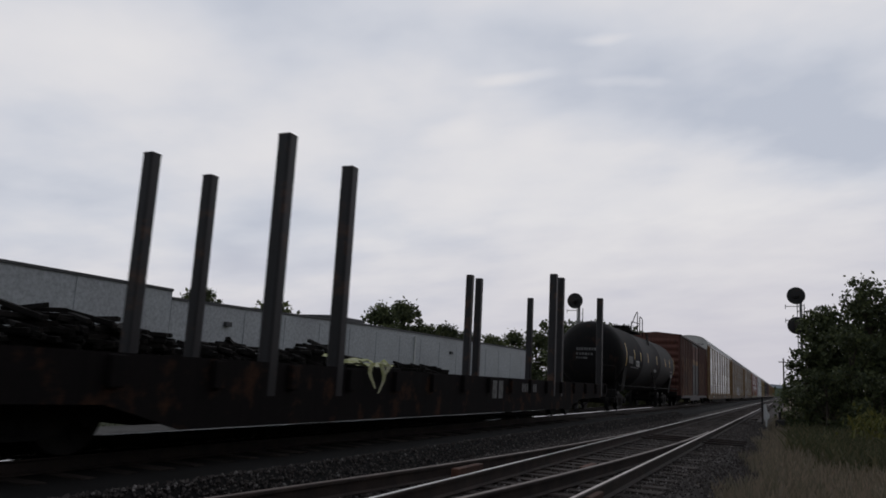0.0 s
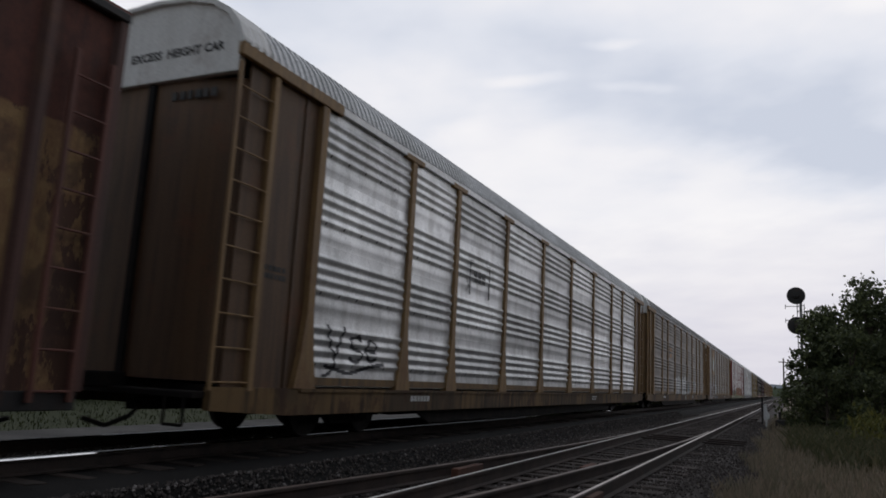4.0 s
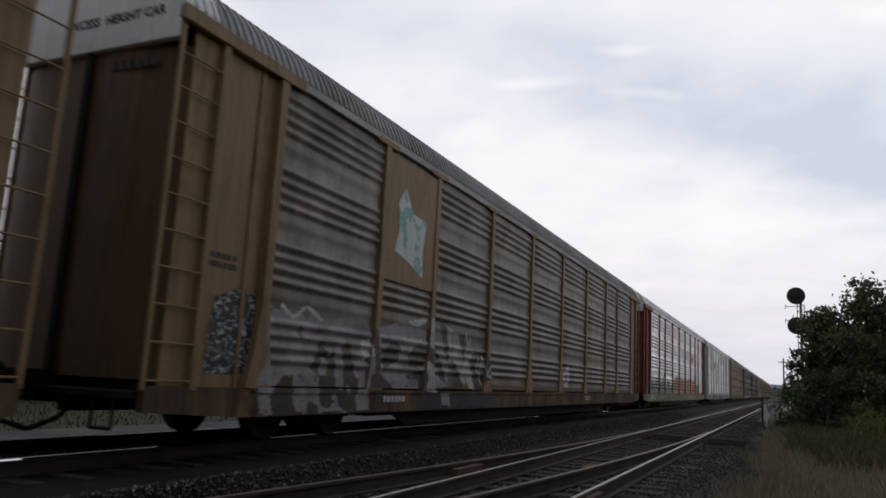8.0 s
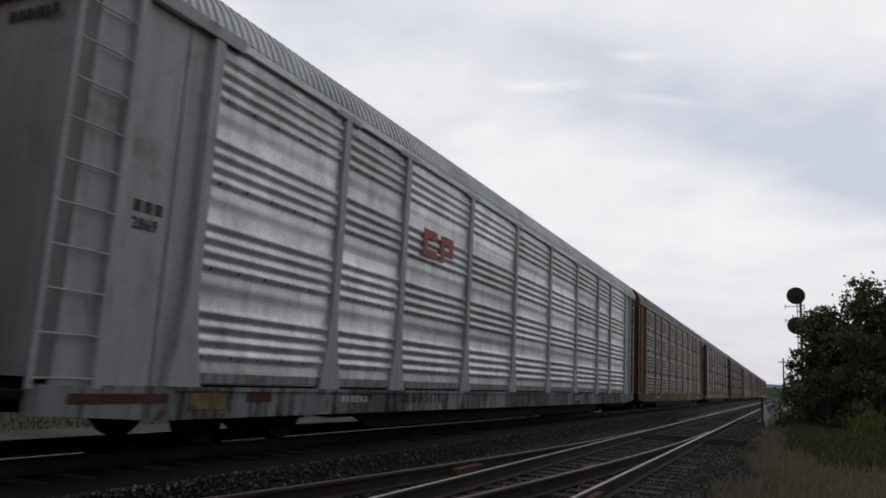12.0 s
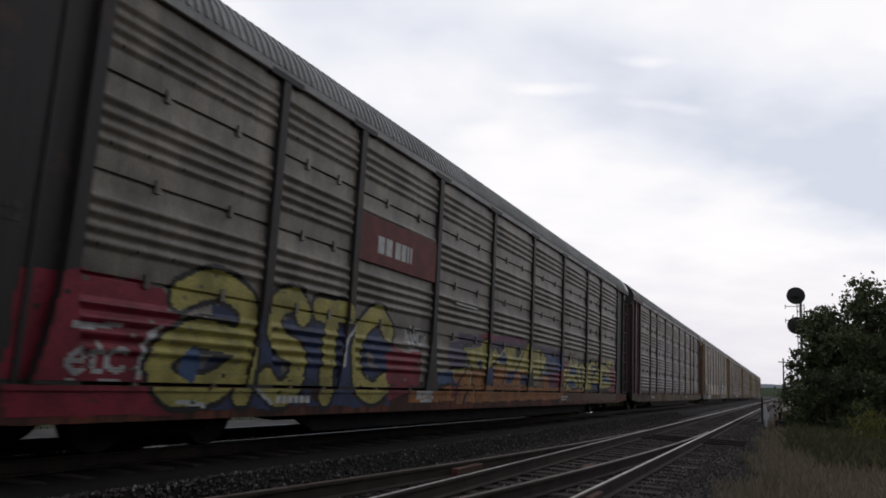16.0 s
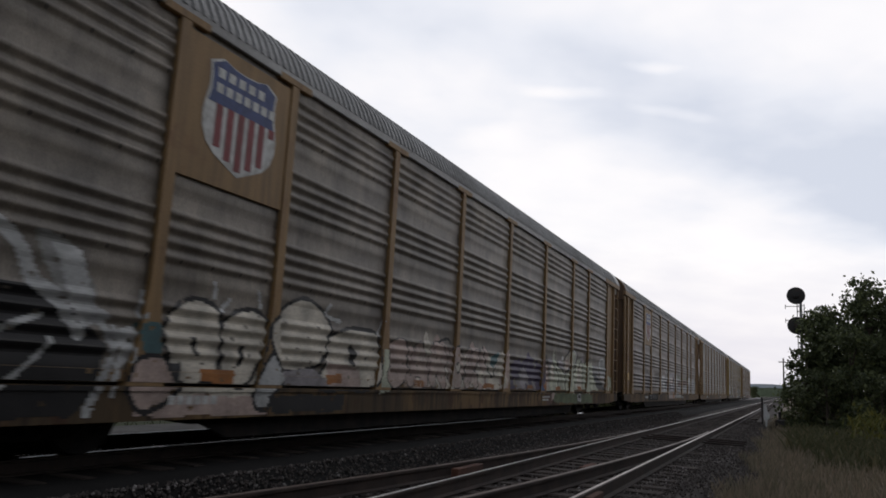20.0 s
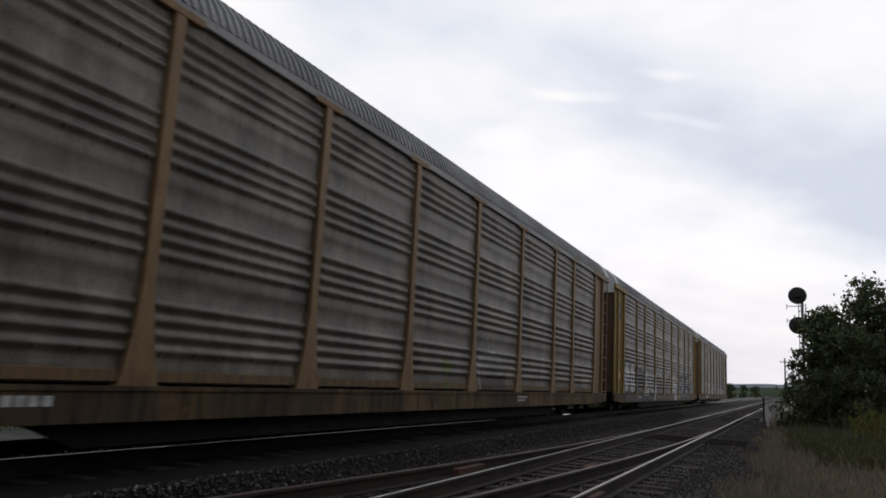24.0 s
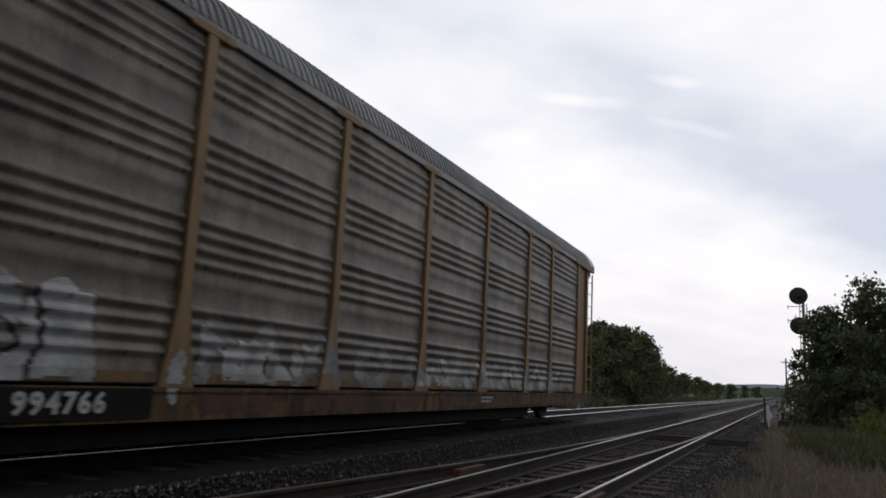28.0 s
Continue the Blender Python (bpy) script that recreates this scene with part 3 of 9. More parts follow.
def trees():
    dark, light = "dense dark green bushy tree beside the track", "leafy green roadside tree"
    right = [(1, 5.9, 1.25, 0.02, 1.55, 41.5), (2, 5.8, 1.5, 0.05, 2.6, 42.5), (3, 7.3, 1.7, 0.05, 4.0, 41.0), (4, 6.9, 2.2, 0.04, 5.6, 42.0),
             (5, 4.6, 1.7, 0.0, 2.6, 38.5), (6, 4.6, 2.0, 0.0, 4.6, 38.0), (7, 2.3, 0.8, 0.0, 0.25, 43.0), (8, 6.2, 2.5, 0.03, 7.6, 40.0), (9, 3.9, 1.15, 0.0, 0.95, 40.5), (10, 2.8, 1.5, 0.0, 1.6, 37.5), (11, 2.6, 1.8, 0.0, 3.6, 36.0)]
    for seed, h, r, low, x, y in right:
        ob = tree(seed, h, r, low, dark, MAT["leaf"], 260, 0.10)
        ob.matrix_basis = pose(x, y, -0.45)
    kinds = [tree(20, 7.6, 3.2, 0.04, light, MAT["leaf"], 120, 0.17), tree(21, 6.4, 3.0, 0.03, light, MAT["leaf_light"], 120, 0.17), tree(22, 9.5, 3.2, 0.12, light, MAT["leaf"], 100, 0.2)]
    rnd = random.Random(3)
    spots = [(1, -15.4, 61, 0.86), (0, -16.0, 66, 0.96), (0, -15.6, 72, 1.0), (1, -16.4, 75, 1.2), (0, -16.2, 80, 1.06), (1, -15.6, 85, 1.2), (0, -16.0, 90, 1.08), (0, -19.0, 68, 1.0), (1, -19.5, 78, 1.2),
             # from y=98 mostly kind 1: its paler leaf colour stands for distance haze
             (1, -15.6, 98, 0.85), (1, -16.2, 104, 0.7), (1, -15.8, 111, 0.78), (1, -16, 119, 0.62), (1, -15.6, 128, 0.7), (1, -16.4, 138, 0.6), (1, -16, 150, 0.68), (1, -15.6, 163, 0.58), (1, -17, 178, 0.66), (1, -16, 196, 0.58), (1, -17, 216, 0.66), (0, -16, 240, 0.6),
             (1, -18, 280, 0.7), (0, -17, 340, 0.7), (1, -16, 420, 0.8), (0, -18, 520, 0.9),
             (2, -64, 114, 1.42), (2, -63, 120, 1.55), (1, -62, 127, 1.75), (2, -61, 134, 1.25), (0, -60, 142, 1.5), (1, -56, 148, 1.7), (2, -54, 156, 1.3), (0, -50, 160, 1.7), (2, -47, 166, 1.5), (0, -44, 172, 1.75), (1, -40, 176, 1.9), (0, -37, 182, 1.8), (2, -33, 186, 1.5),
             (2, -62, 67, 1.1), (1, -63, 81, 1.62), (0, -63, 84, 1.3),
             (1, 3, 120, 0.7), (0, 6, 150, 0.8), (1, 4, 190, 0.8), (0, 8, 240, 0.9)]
    # unseen trees added at the camera's back, near side, to darken the wagon sides
    for i in range(17):
        spots.append((2 if i % 3 else 0, 10.2 + 1.6 * math.sin(i * 2.4), -34 + 3.9 * i, 0.72 + 0.12 * math.sin(i * 5.1)))
        spots.append((2, 15.5 + 1.2 * math.sin(i * 1.7), -36 + 4.1 * i, 0.85 + 0.12 * math.sin(i * 3.3)))
    first = set()
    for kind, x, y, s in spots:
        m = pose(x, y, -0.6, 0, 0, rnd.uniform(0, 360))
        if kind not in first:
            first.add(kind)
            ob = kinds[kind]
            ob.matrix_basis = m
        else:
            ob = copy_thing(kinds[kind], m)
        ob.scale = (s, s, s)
    # far woods and hills along the horizon
    rng = np.random.default_rng(9)
    v, f = [], []
    for row, (y, z0, z1, x0, x1) in enumerate(((700, 3, 9, -420, -20), (900, 4, 12, -600, 300), (1300, 8, 16, -900, 700))):
        n = 130
        i0 = len(v)
        for i in range(n + 1):
            x = x0 + (x1 - x0) * i / n
            hgt = z0 + (z1 - z0) * (0.5 + 0.5 * noise.noise((x * 0.013, row * 5.1, 0))) + rng.uniform(-0.8, 0.8)
            v += [(x, y, -1), (x, y + 6, hgt), (x, y + 60, hgt * 0.9)]
        for i in range(n):
            a = i0 + 3 * i
            f += [(a, a + 3, a + 4, a + 1), (a + 1, a + 4, a + 5, a + 2)]
    tagged(new("far_woods", from_arrays("far_woods", v, f, MAT["far_wood"])), "distant band of green woods", "woods", kind="stuff")
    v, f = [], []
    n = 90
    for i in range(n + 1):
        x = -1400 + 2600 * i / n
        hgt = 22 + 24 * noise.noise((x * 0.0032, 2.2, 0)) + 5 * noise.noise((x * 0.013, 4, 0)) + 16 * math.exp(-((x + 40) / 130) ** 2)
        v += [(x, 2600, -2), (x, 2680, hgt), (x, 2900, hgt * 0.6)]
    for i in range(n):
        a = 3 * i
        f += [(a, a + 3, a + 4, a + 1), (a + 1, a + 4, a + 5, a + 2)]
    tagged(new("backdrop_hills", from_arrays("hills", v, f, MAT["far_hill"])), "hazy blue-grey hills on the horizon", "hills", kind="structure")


MAT["far_wood"] = plain("far_wood", (0.075, 0.10, 0.06), (0.11, 0.13, 0.085), 1.0, 0, 0.05, 0.5, 0.2)


def warehouse():
    wall = plain("grey_wall_cladding", (0.46, 0.48, 0.50), (0.40, 0.41, 0.43), 0.7, 0, 0.15, 4, 0.03)
    trim = plain("dark_roof_trim", (0.06, 0.06, 0.065), (0.09, 0.09, 0.09), 0.7)
    root = tagged(new("warehouse"), "long low pale grey warehouse beyond the tracks", "building")
    X = -45.0
    for y0, y1, top, deep in ((-40, 45.2, 6.85, 60), (45.25, 138, 6.2, 40)):
        bm = bmesh.new()
        line = [(y0, top), (y1, top)] if y0 < 0 else [(y0, top), (75.0, top + 0.5), (y1, top + 0.85)]
        prism(bm, [(y0, -0.7)] + line + [(y1, -0.7)], "x", X - deep, X)
        w = part("wall", bm, wall, root)
        bm = bmesh.new()
        prism(bm, line + [(y, z + 0.22) for y, z in line[::-1]], "x", X - deep - 0.1, X + 0.12)
        part("roof_trim", bm, trim, root, "dark metal roof edge")
        seam = None
        y = y0 + 3
        while y < y1 - 1:
            if seam is None:
                bm = bmesh.new()
                box(bm, 0, 0.05, -0.04, 0.04, -0.6, top - 0.05)
                seam = mesh_of("wall_seam", bm, wall)
            part("wall_seam", seam, None, w, at=pose(X, y, 0))
            y += 6.1
    bm = bmesh.new()
    box(bm, X - 9, X - 0.5, 69.5, 76.5, 6.55, 7.35, 0.05)
    part("roof_unit", bm, trim, root, "dark low structure on the roof")
    for y in (89.0,):
        bm = bmesh.new()
        rod(bm, (X + 0.15, y, -0.6), (X + 0.15, y, 6.4), 0.12, 8)
        part("downpipe", bm, MAT["white_paint"], root, "white downpipe")
    for y in (52.0, 101.0):
        bm = bmesh.new()
        box(bm, X, X + 0.3, y - 0.4, y + 0.4, 4.6, 5.0, 0.03)
        part("wall_lamp", bm, trim, root)


def tie_piles():
    """Heaps of discarded ties beside the far track, each tie a part of its heap."""
    rnd = random.Random(6)
    meshes = []
    for s in range(3):
        bm = bmesh.new()
        box(bm, -1.25, 1.25, -0.12, 0.12, -0.1, 0.1, 0.015)
        for v in bm.verts:
            v.co += Vector((rnd.uniform(-0.06, 0.06), rnd.uniform(-0.012, 0.012), rnd.uniform(-0.012, 0.012)))
        meshes.append(mesh_of("tie", bm, MAT["tie_pile"]))
    for x, y0, y1, peak in ((-29.0, 12.8, 18.4, 3.12), (-29.4, 18.6, 29.2, 3.30), (-29.4, 29.4, 36.6, 2.52), (-29.0, 36.9, 47.3, 2.62), (-29.8, 47.6, 66.0, 2.05), (-29.0, 0.0, 12.6, 2.85)):
        root = tagged(new("tie_pile"), "untidy heap of old black wooden ties", "tie pile", group="heaps of old ties")
        root.location = (x, (y0 + y1) / 2, -0.6)
        half = (y1 - y0) / 2
        bm = bmesh.new()
        prism(bm, [(-half, 0), (-half * 0.8, peak * 0.72), (-half * 0.3, peak * 0.95), (half * 0.35, peak * 0.9), (half * 0.85, peak * 0.66), (half, 0)], "x", -1.6, 0.6)
        part("core", bm, MAT["tie_pile"], root, "packed black timber inside the heap")
        y = -half * 0.94
        while y < half * 0.94:
            edge = 1 - 0.42 * abs(y / half) ** 3
            crest = (peak + 0.5) * edge * (0.95 + 0.22 * noise.noise(((y + y0) * 0.45, 1.5, x)))
            z = crest
            while z > 0.1:
                sunk = crest - z
                turn = rnd.uniform(-25, 25) if rnd.random() < 0.6 else rnd.uniform(60, 120)
                part("tie", rnd.choice(meshes), None, root, at=pose(rnd.uniform(0.3, 0.7) + 0.25 * sunk, y + rnd.uniform(-0.1, 0.1), z, rnd.uniform(-10, 10), rnd.uniform(-4, 16), turn))
                z -= 0.34 if sunk < 0.7 else 0.75
            y += 0.42


def signal(x, y, heads, label, ladder=True):
    """A mast with round-backed searchlight heads seen from behind."""
    dark = MAT["black_paint"]
    root = tagged(new("railway_signal"), label, "signal")
    root.location = (x, y, 0)
    top = max(heads)
    bm = bmesh.new()
    rod(bm, (0, 0, -0.5), (0, 0, top + 0.15), 0.075, 10)
    part("mast", bm, MAT["mast"], root, "grey steel mast")
    bm = bmesh.new()
    box(bm, -0.3, 0.3, -0.3, 0.3, -0.75, -0.38, 0.03)
    part("footing", bm, MAT["concrete"], root)
    for z in heads:
        bm = bmesh.new()
        rod(bm, (-0.22, -0.16, z), (-0.22, -0.12, z), 0.46, 28)
        head = part("target", bm, dark, root, "round black signal target")
        bm = bmesh.new()
        rod(bm, (-0.22, -0.42, z), (-0.22, -0.16, z), 0.16, 14)
        box(bm, -0.22, 0.05, -0.12, -0.04, z - 0.06, z + 0.06)
        part("lamp_housing", bm, dark, head)
        bm = bmesh.new()
        rod(bm, (-0.22, -0.62, z + 0.02), (-0.22, -0.40, z + 0.02), 0.13, 12, 0.12)
        part("hood", bm, dark, head)
    if ladder:
        bm = bmesh.new()
        for s in (-0.17, 0.17):
            box(bm, s - 0.02, s + 0.02, 0.2, 0.24, -0.4, top - 0.4)
        z = 0
        while z < top - 0.5:
            box(bm, -0.17, 0.17, 0.21, 0.23, z, z + 0.02)
            z += 0.35
        part("ladder", bm, MAT["mast"], root, "narrow steel ladder")
        for z in (top - 0.55, top - 1.3):
            bm = bmesh.new()
            for a, b in (((0.0, 0.1, z), (-0.75, 0.1, z)), ((-0.75, 0.1, z - 0.15), (-0.75, 0.1, z + 0.1)), ((0.0, 0.1, z), (0.0, 0.0, z))):
                rod(bm, a, b, 0.02, 6)
            part("bracket", bm, MAT["mast"], root)
    return root


MAT["mast"] = painted("grey_mast_paint", (0.25, 0.25, 0.25), (0.08, 0.07, 0.06), 0.4)


def lineside():
    signal(0.80, 44.0, [6.45, 4.85], "railway signal mast with round black targets")
    signal(-11.0, 43.0, [6.0], "single-headed railway signal beyond the train")
    # utility pole by the line
    root = tagged(new("utility_pole"), "thin wooden utility pole with a crossarm", "pole")
    root.location = (-0.35, 130.0, 0)
    bm = bmesh.new()
    rod(bm, (0, 0, -0.6), (0, 0, 7.0), 0.14, 8, 0.1)
    part("pole", bm, MAT["bark"], root)
    bm = bmesh.new()
    box(bm, -0.7, 0.7, -0.05, 0.05, 6.3, 6.42)
    part("crossarm", bm, MAT["bark"], root)
    for x in (-0.6, -0.2, 0.2, 0.6):
        bm = bmesh.new()
        rod(bm, (x, 0, 6.42), (x, 0, 6.58), 0.045, 6)
        part("insulator", bm, MAT["concrete"], root)
    # white marker board and its dark post in the brush
    root = tagged(new("switch_stand"), "white switch stand with dark machine beside the rail", "switch stand")
    root.location = (-0.62, 39.5, -0.5)
    bm = bmesh.new()
    prism(bm, [(-0.40, 0.55), (-0.33, 0.35), (-0.33, 0.0), (-0.26, 0.0), (-0.24, 0.45), (-0.15, 0.55), (-0.14, 0.72), (-0.24, 0.85), (-0.30, 1.2), (-0.40, 1.15)], "y", -0.03, 0.03)
    part("board", bm, MAT["white_paint"], root, "white painted board")
    bm = bmesh.new()
    box(bm, -0.5, -0.42, -0.06, 0.06, 0, 1.5, 0.01)
    part("post", bm, MAT["black_paint"], root)
    bm = bmesh.new()
    box(bm, 0.1, 0.55, -0.25, 0.25, 0.0, 0.5, 0.04)
    part("machine_case", bm, MAT["black_paint"], root)
    bm = bmesh.new()
    rod(bm, (0.3, 0, 0.5), (0.3, 0, 0.85), 0.06, 8)
    part("lever", bm, MAT["black_paint"], root)


def cloud_sheet():
    """Part of a great sphere round the place that carries the cloud; it turns slowly with the drift."""
    R = 3600.0
    verts, faces = [], []
    na, ne = 48, 36
    for j in range(ne + 1):
        e = radians(-26 + 98 * j / ne)
        for i in range(na + 1):
            a = radians(-78 + 156 * i / na)
            verts.append((R * math.sin(a) * math.cos(e), R * math.cos(a) * math.cos(e), R * math.sin(e)))
    for j in range(ne):
        for i in range(na):
            a = j * (na + 1) + i
            faces.append((a, a + 1, a + na + 2, a + na + 1))
    me = from_arrays("backdrop_clouds", verts, faces, MAT["cloud"])
    me.shade_smooth()
    return tagged(new("backdrop_clouds", me), "grey and white broken evening cloud", "sky", kind="structure")


# ---- the train ----
PITCH = 1.058      # height of one pressed sheet


def panel_material(name, root, base, alt, rough, metal, tags):
    """Galvanised sheet with grime and the sprayed lettering of its car. tags: from, to, height, four colours, outline, size."""
    k = Nodes(name)
    tc = k.n("TexCoord", object=root)
    own = k.n("TexCoord")
    info = k.n("ObjectInfo")
    p = tc.outputs["Object"]
    sep = k.n("SeparateXYZ")
    k.put(sep.inputs[0], p)
    y, z = sep.outputs[1], sep.outputs[2]
    blotch = k.noise(p, 1.3, 6.0, 0.6)
    streak = k.noise(k.vmath("MULTIPLY", p, (4, 3.2, 0.45)), 1.0, 5.0, 0.6)
    grain = k.noise(p, 38.0, 2.0)
    soot = k.noise(k.vmath("ADD", p, (0, 31.0, 7.0)), 3.4, 6.0, 0.7)
    col = k.mix(k.step(blotch, 0.36, 0.66), base, alt)
    col = k.mix(k.math("MULTIPLY", k.step(streak, 0.48, 0.7), 0.4), col, (alt[0] * 0.53, alt[1] * 0.5, alt[2] * 0.46))
    col = k.mix(k.math("MULTIPLY", k.step(soot, 0.52, 0.68), 0.45), col, tuple(v * 0.35 for v in base))
    vary = 0.5 if metal > 0.3 else 0.22
    col = k.mix(1.0, col, k.math("ADD", k.math("MULTIPLY", info.outputs["Random"], vary), 1.0 - 0.6 * vary), "MULTIPLY")
    col = k.mix(1.0, col, k.ramp(grain, [(0.25, (0.85,) * 3), (0.75, (1.12,) * 3)]), "MULTIPLY")
    row = k.math("SUBTRACT", k.math("FRACT", k.math("DIVIDE", k.math("SUBTRACT", z, SILL_TOP + 0.03), PITCH)), 0.30)
    along = k.math("SUBTRACT", k.math("FRACT", k.math("DIVIDE", y, 0.52)), 0.5)
    far = k.math("SQRT", k.math("ADD", k.math("POWER", k.math("MULTIPLY", row, PITCH), 2.0), k.math("POWER", k.math("MULTIPLY", along, 0.52), 2.0)))
    col = k.mix(k.math("MULTIPLY", k.step(far, 0.030, 0.016), 0.8), col, (0.03, 0.025, 0.022))
    gloss = rough
    met = metal
    for i, (w0, w1, top, pal, line, size) in enumerate(tags):
        wob = k.n("TexNoise")
        k.put(wob.inputs["Vector"], k.vmath("ADD", p, (0, 13.7 * i, 5.1 * i)))
        wob.inputs["Scale"].default_value, wob.inputs["Detail"].default_value = 1.6, 1.5
        q = k.vmath("ADD", k.vmath("MULTIPLY", p, (0.02, 1.0 / size, 0.75 / size)), k.vmath("MULTIPLY", wob.outputs["Color"], (0, 0.9, 0.7)))
        cell = k.n("TexVoronoi")
        k.put(cell.inputs["Vector"], q)
        cell.inputs["Scale"].default_value = 1.0
        edge = k.n("TexVoronoi", feature="DISTANCE_TO_EDGE")
        k.put(edge.inputs["Vector"], q)
        edge.inputs["Scale"].default_value = 1.0
        rgb = k.n("SeparateColor")
        k.put(rgb.inputs[0], cell.outputs["Color"])
        fill = k.ramp(rgb.outputs[0], [(0.0, pal[0]), (0.3, pal[1]), (0.58, pal[2]), (0.82, pal[3])], True)
        fade = k.noise(p, 3.1, 4.0)
        fill = k.mix(k.math("MULTIPLY", k.step(fade, 0.35, 0.7), 0.5), fill, tuple(0.8 * v for v in alt))
        fill = k.mix(1.0, fill, (0.72, 0.70, 0.68), "MULTIPLY")
        shard = k.n("TexVoronoi")
        k.put(shard.inputs["Vector"], k.vmath("MULTIPLY", q, (1, 1.9, 2.6)))
        shard.inputs["Scale"].default_value = 1.0
        hue = k.n("SeparateColor")
        k.put(hue.inputs[0], shard.outputs["Color"])
        fill = k.mix(k.step(hue.outputs[1], 0.74, 0.76), fill, pal[2])
        fill = k.mix(k.step(hue.outputs[2], 0.95, 0.96), fill, line)
        fill = k.mix(k.step(edge.outputs["Distance"], 0.075, 0.045), fill, line)
        crest = k.noise(k.vmath("MULTIPLY", p, (0, 1, 0)), 1.1, 2.0)
        lim = k.math("ADD", k.math("MULTIPLY", crest, 0.9), top - 0.45)
        inside = k.math("MULTIPLY", k.step(k.math("SUBTRACT", lim, z), 0.0, 0.04), k.math("MULTIPLY", k.step(y, w0, w0 + 0.1), k.step(y, w1, w1 - 0.1)))
        holes = k.step(k.noise(q, 0.9, 2.0), 0.22, 0.25)
        inside = k.math("MULTIPLY", inside, holes)
        rim = k.math("MULTIPLY", k.step(k.math("SUBTRACT", lim, z), 0.10, 0.05), inside)
        col = k.mix(k.math("MULTIPLY", inside, 0.9), col, k.mix(rim, fill, line))
        met = k.math("MULTIPLY", k.math("SUBTRACT", 1.0, inside), met)
    k.bump(grain, 0.06, 0.01)
    return k.surface(col, gloss, met, 0.6)


CACHE, GRIME, CARS = {}, {}, []


def cached(key, make):
    if key not in CACHE:
        CACHE[key] = make()
    return CACHE[key]


def panel_profile(gap):
    """Proud and height of a pressed sheet's section, from its foot up."""
    high = 0.150 if gap else 0.167
    if gap:
        prof, z = [(-0.03, 0.0), (-0.03, 0.03), (0.010, 0.034), (0.012, 0.12), (0.006, 0.25)], 0.25
    else:
        prof, z = [(0.004, 0.0), (0.005, 0.06), (0.016, 0.10), (0.019, 0.14), (0.014, 0.19), (0.004, 0.255)], 0.255
    for i in range(4):
        for j in range(1, 9):
            t = j / 8
            prof.append((0.004 + 0.044 * (0.5 - 0.5 * math.cos(2 * math.pi * (t ** 1.25))), z + high * t))
        z += high
    return prof + ([(0.002, 0.95), (0.0, 1.05)] if gap else [(0.004, PITCH)])


def sheet_mesh(length, gap=False):
    """One pressed sheet 1.03 m high with four rounded ribs along it; x is proud of its plane. gap: a slot at its foot and bands above and below the ribs."""
    bm = bmesh.new()
    prof = panel_profile(gap)
    back = [(-0.04, prof[-1][1]), (-0.04, 0.0)]
    ends = [0.0, 0.06, length - 0.06, length]
    rows = []
    for i, y in enumerate(ends):
        k = 0.15 if i in (0, 3) else 1.0
        rows.append([bm.verts.new((x * k if x > 0 else x, y, zz)) for x, zz in prof])
    for a, b in zip(rows, rows[1:]):
        for i in range(len(prof) - 1):
            bm.faces.new((a[i], b[i], b[i + 1], a[i + 1]))
    b0 = [bm.verts.new((x, 0.0, zz)) for x, zz in back]
    b1 = [bm.verts.new((x, length, zz)) for x, zz in back]
    bm.faces.new((b0[0], b1[0], b1[1], b0[1]))
    bm.faces.new((rows[0][-1], rows[3][-1], b1[0], b0[0]))
    bm.faces.new((b0[1], b1[1], rows[3][0], rows[0][0]))
    if gap:
        for q in (0.3, 0.72):
            box(bm, 0.0, 0.035, length * q, length * q + 0.07, -0.05, 0.10)
    return mesh_of("panel", bm, MAT["roof"], True)


ARCH = [(1.60, 5.24), (1.595, 5.29), (1.49, 5.52), (1.32, 5.73), (1.04, 5.90), (0.6, 6.01), (0.0, 6.05)]
POSTS = [0.0, 3.02, 5.17, 8.28, 11.39, 14.5, 17.61, 20.72, 22.87, 25.89]
SILL_TOP, PANEL_TOP = 0.86, 5.11


def roof_mesh():
    """Arched sheet with ribs across it."""
    full = ARCH + [(-x, z) for x, z in ARCH[-2::-1]]
    verts, faces = [], []
    y = -1.95
    wave = [0.0, 0.0, 0.03, 0.03]
    steps = [0.085, 0.012, 0.05, 0.012]
    rows = 0
    while y < 27.80:
        for j in range(4):
            d = wave[j]
            for x, z in full:
                k = d / math.hypot(x, z - 4.5)
                verts.append((x * (1 + k), y, z + (z - 4.5) * k) if z > 5.25 else (x * (1 + k), y, z))
            y += steps[j]
            rows += 1
    n = len(full)
    for r in range(rows - 1):
        for c in range(n - 1):
            a = r * n + c
            faces.append((a, a + 1, a + n + 1, a + n))
    return from_arrays("roof", verts, faces, MAT["roof"])


def side_frame_mesh():
    bm = bmesh.new()
    out = [(-1.15, 0.36), (-1.15, 0.56), (-0.75, 0.62), (-0.45, 0.74), (0.45, 0.74), (0.75, 0.62), (1.15, 0.56), (1.15, 0.36), (0.72, 0.36), (0.5, 0.2), (-0.5, 0.2), (-0.72, 0.36)]
    prism(bm, out, "x", -0.07, 0.07)
    for y in (-0.88, 0.88):
        rod(bm, (-0.12, y, WHEEL_R), (0.14, y, WHEEL_R), 0.13, 10)
    for y in (-0.18, 0, 0.18):
        rod(bm, (0.02, y, 0.26), (0.02, y, 0.56), 0.085, 8)
    return mesh_of("side_frame", bm, MAT["steel_dark"])


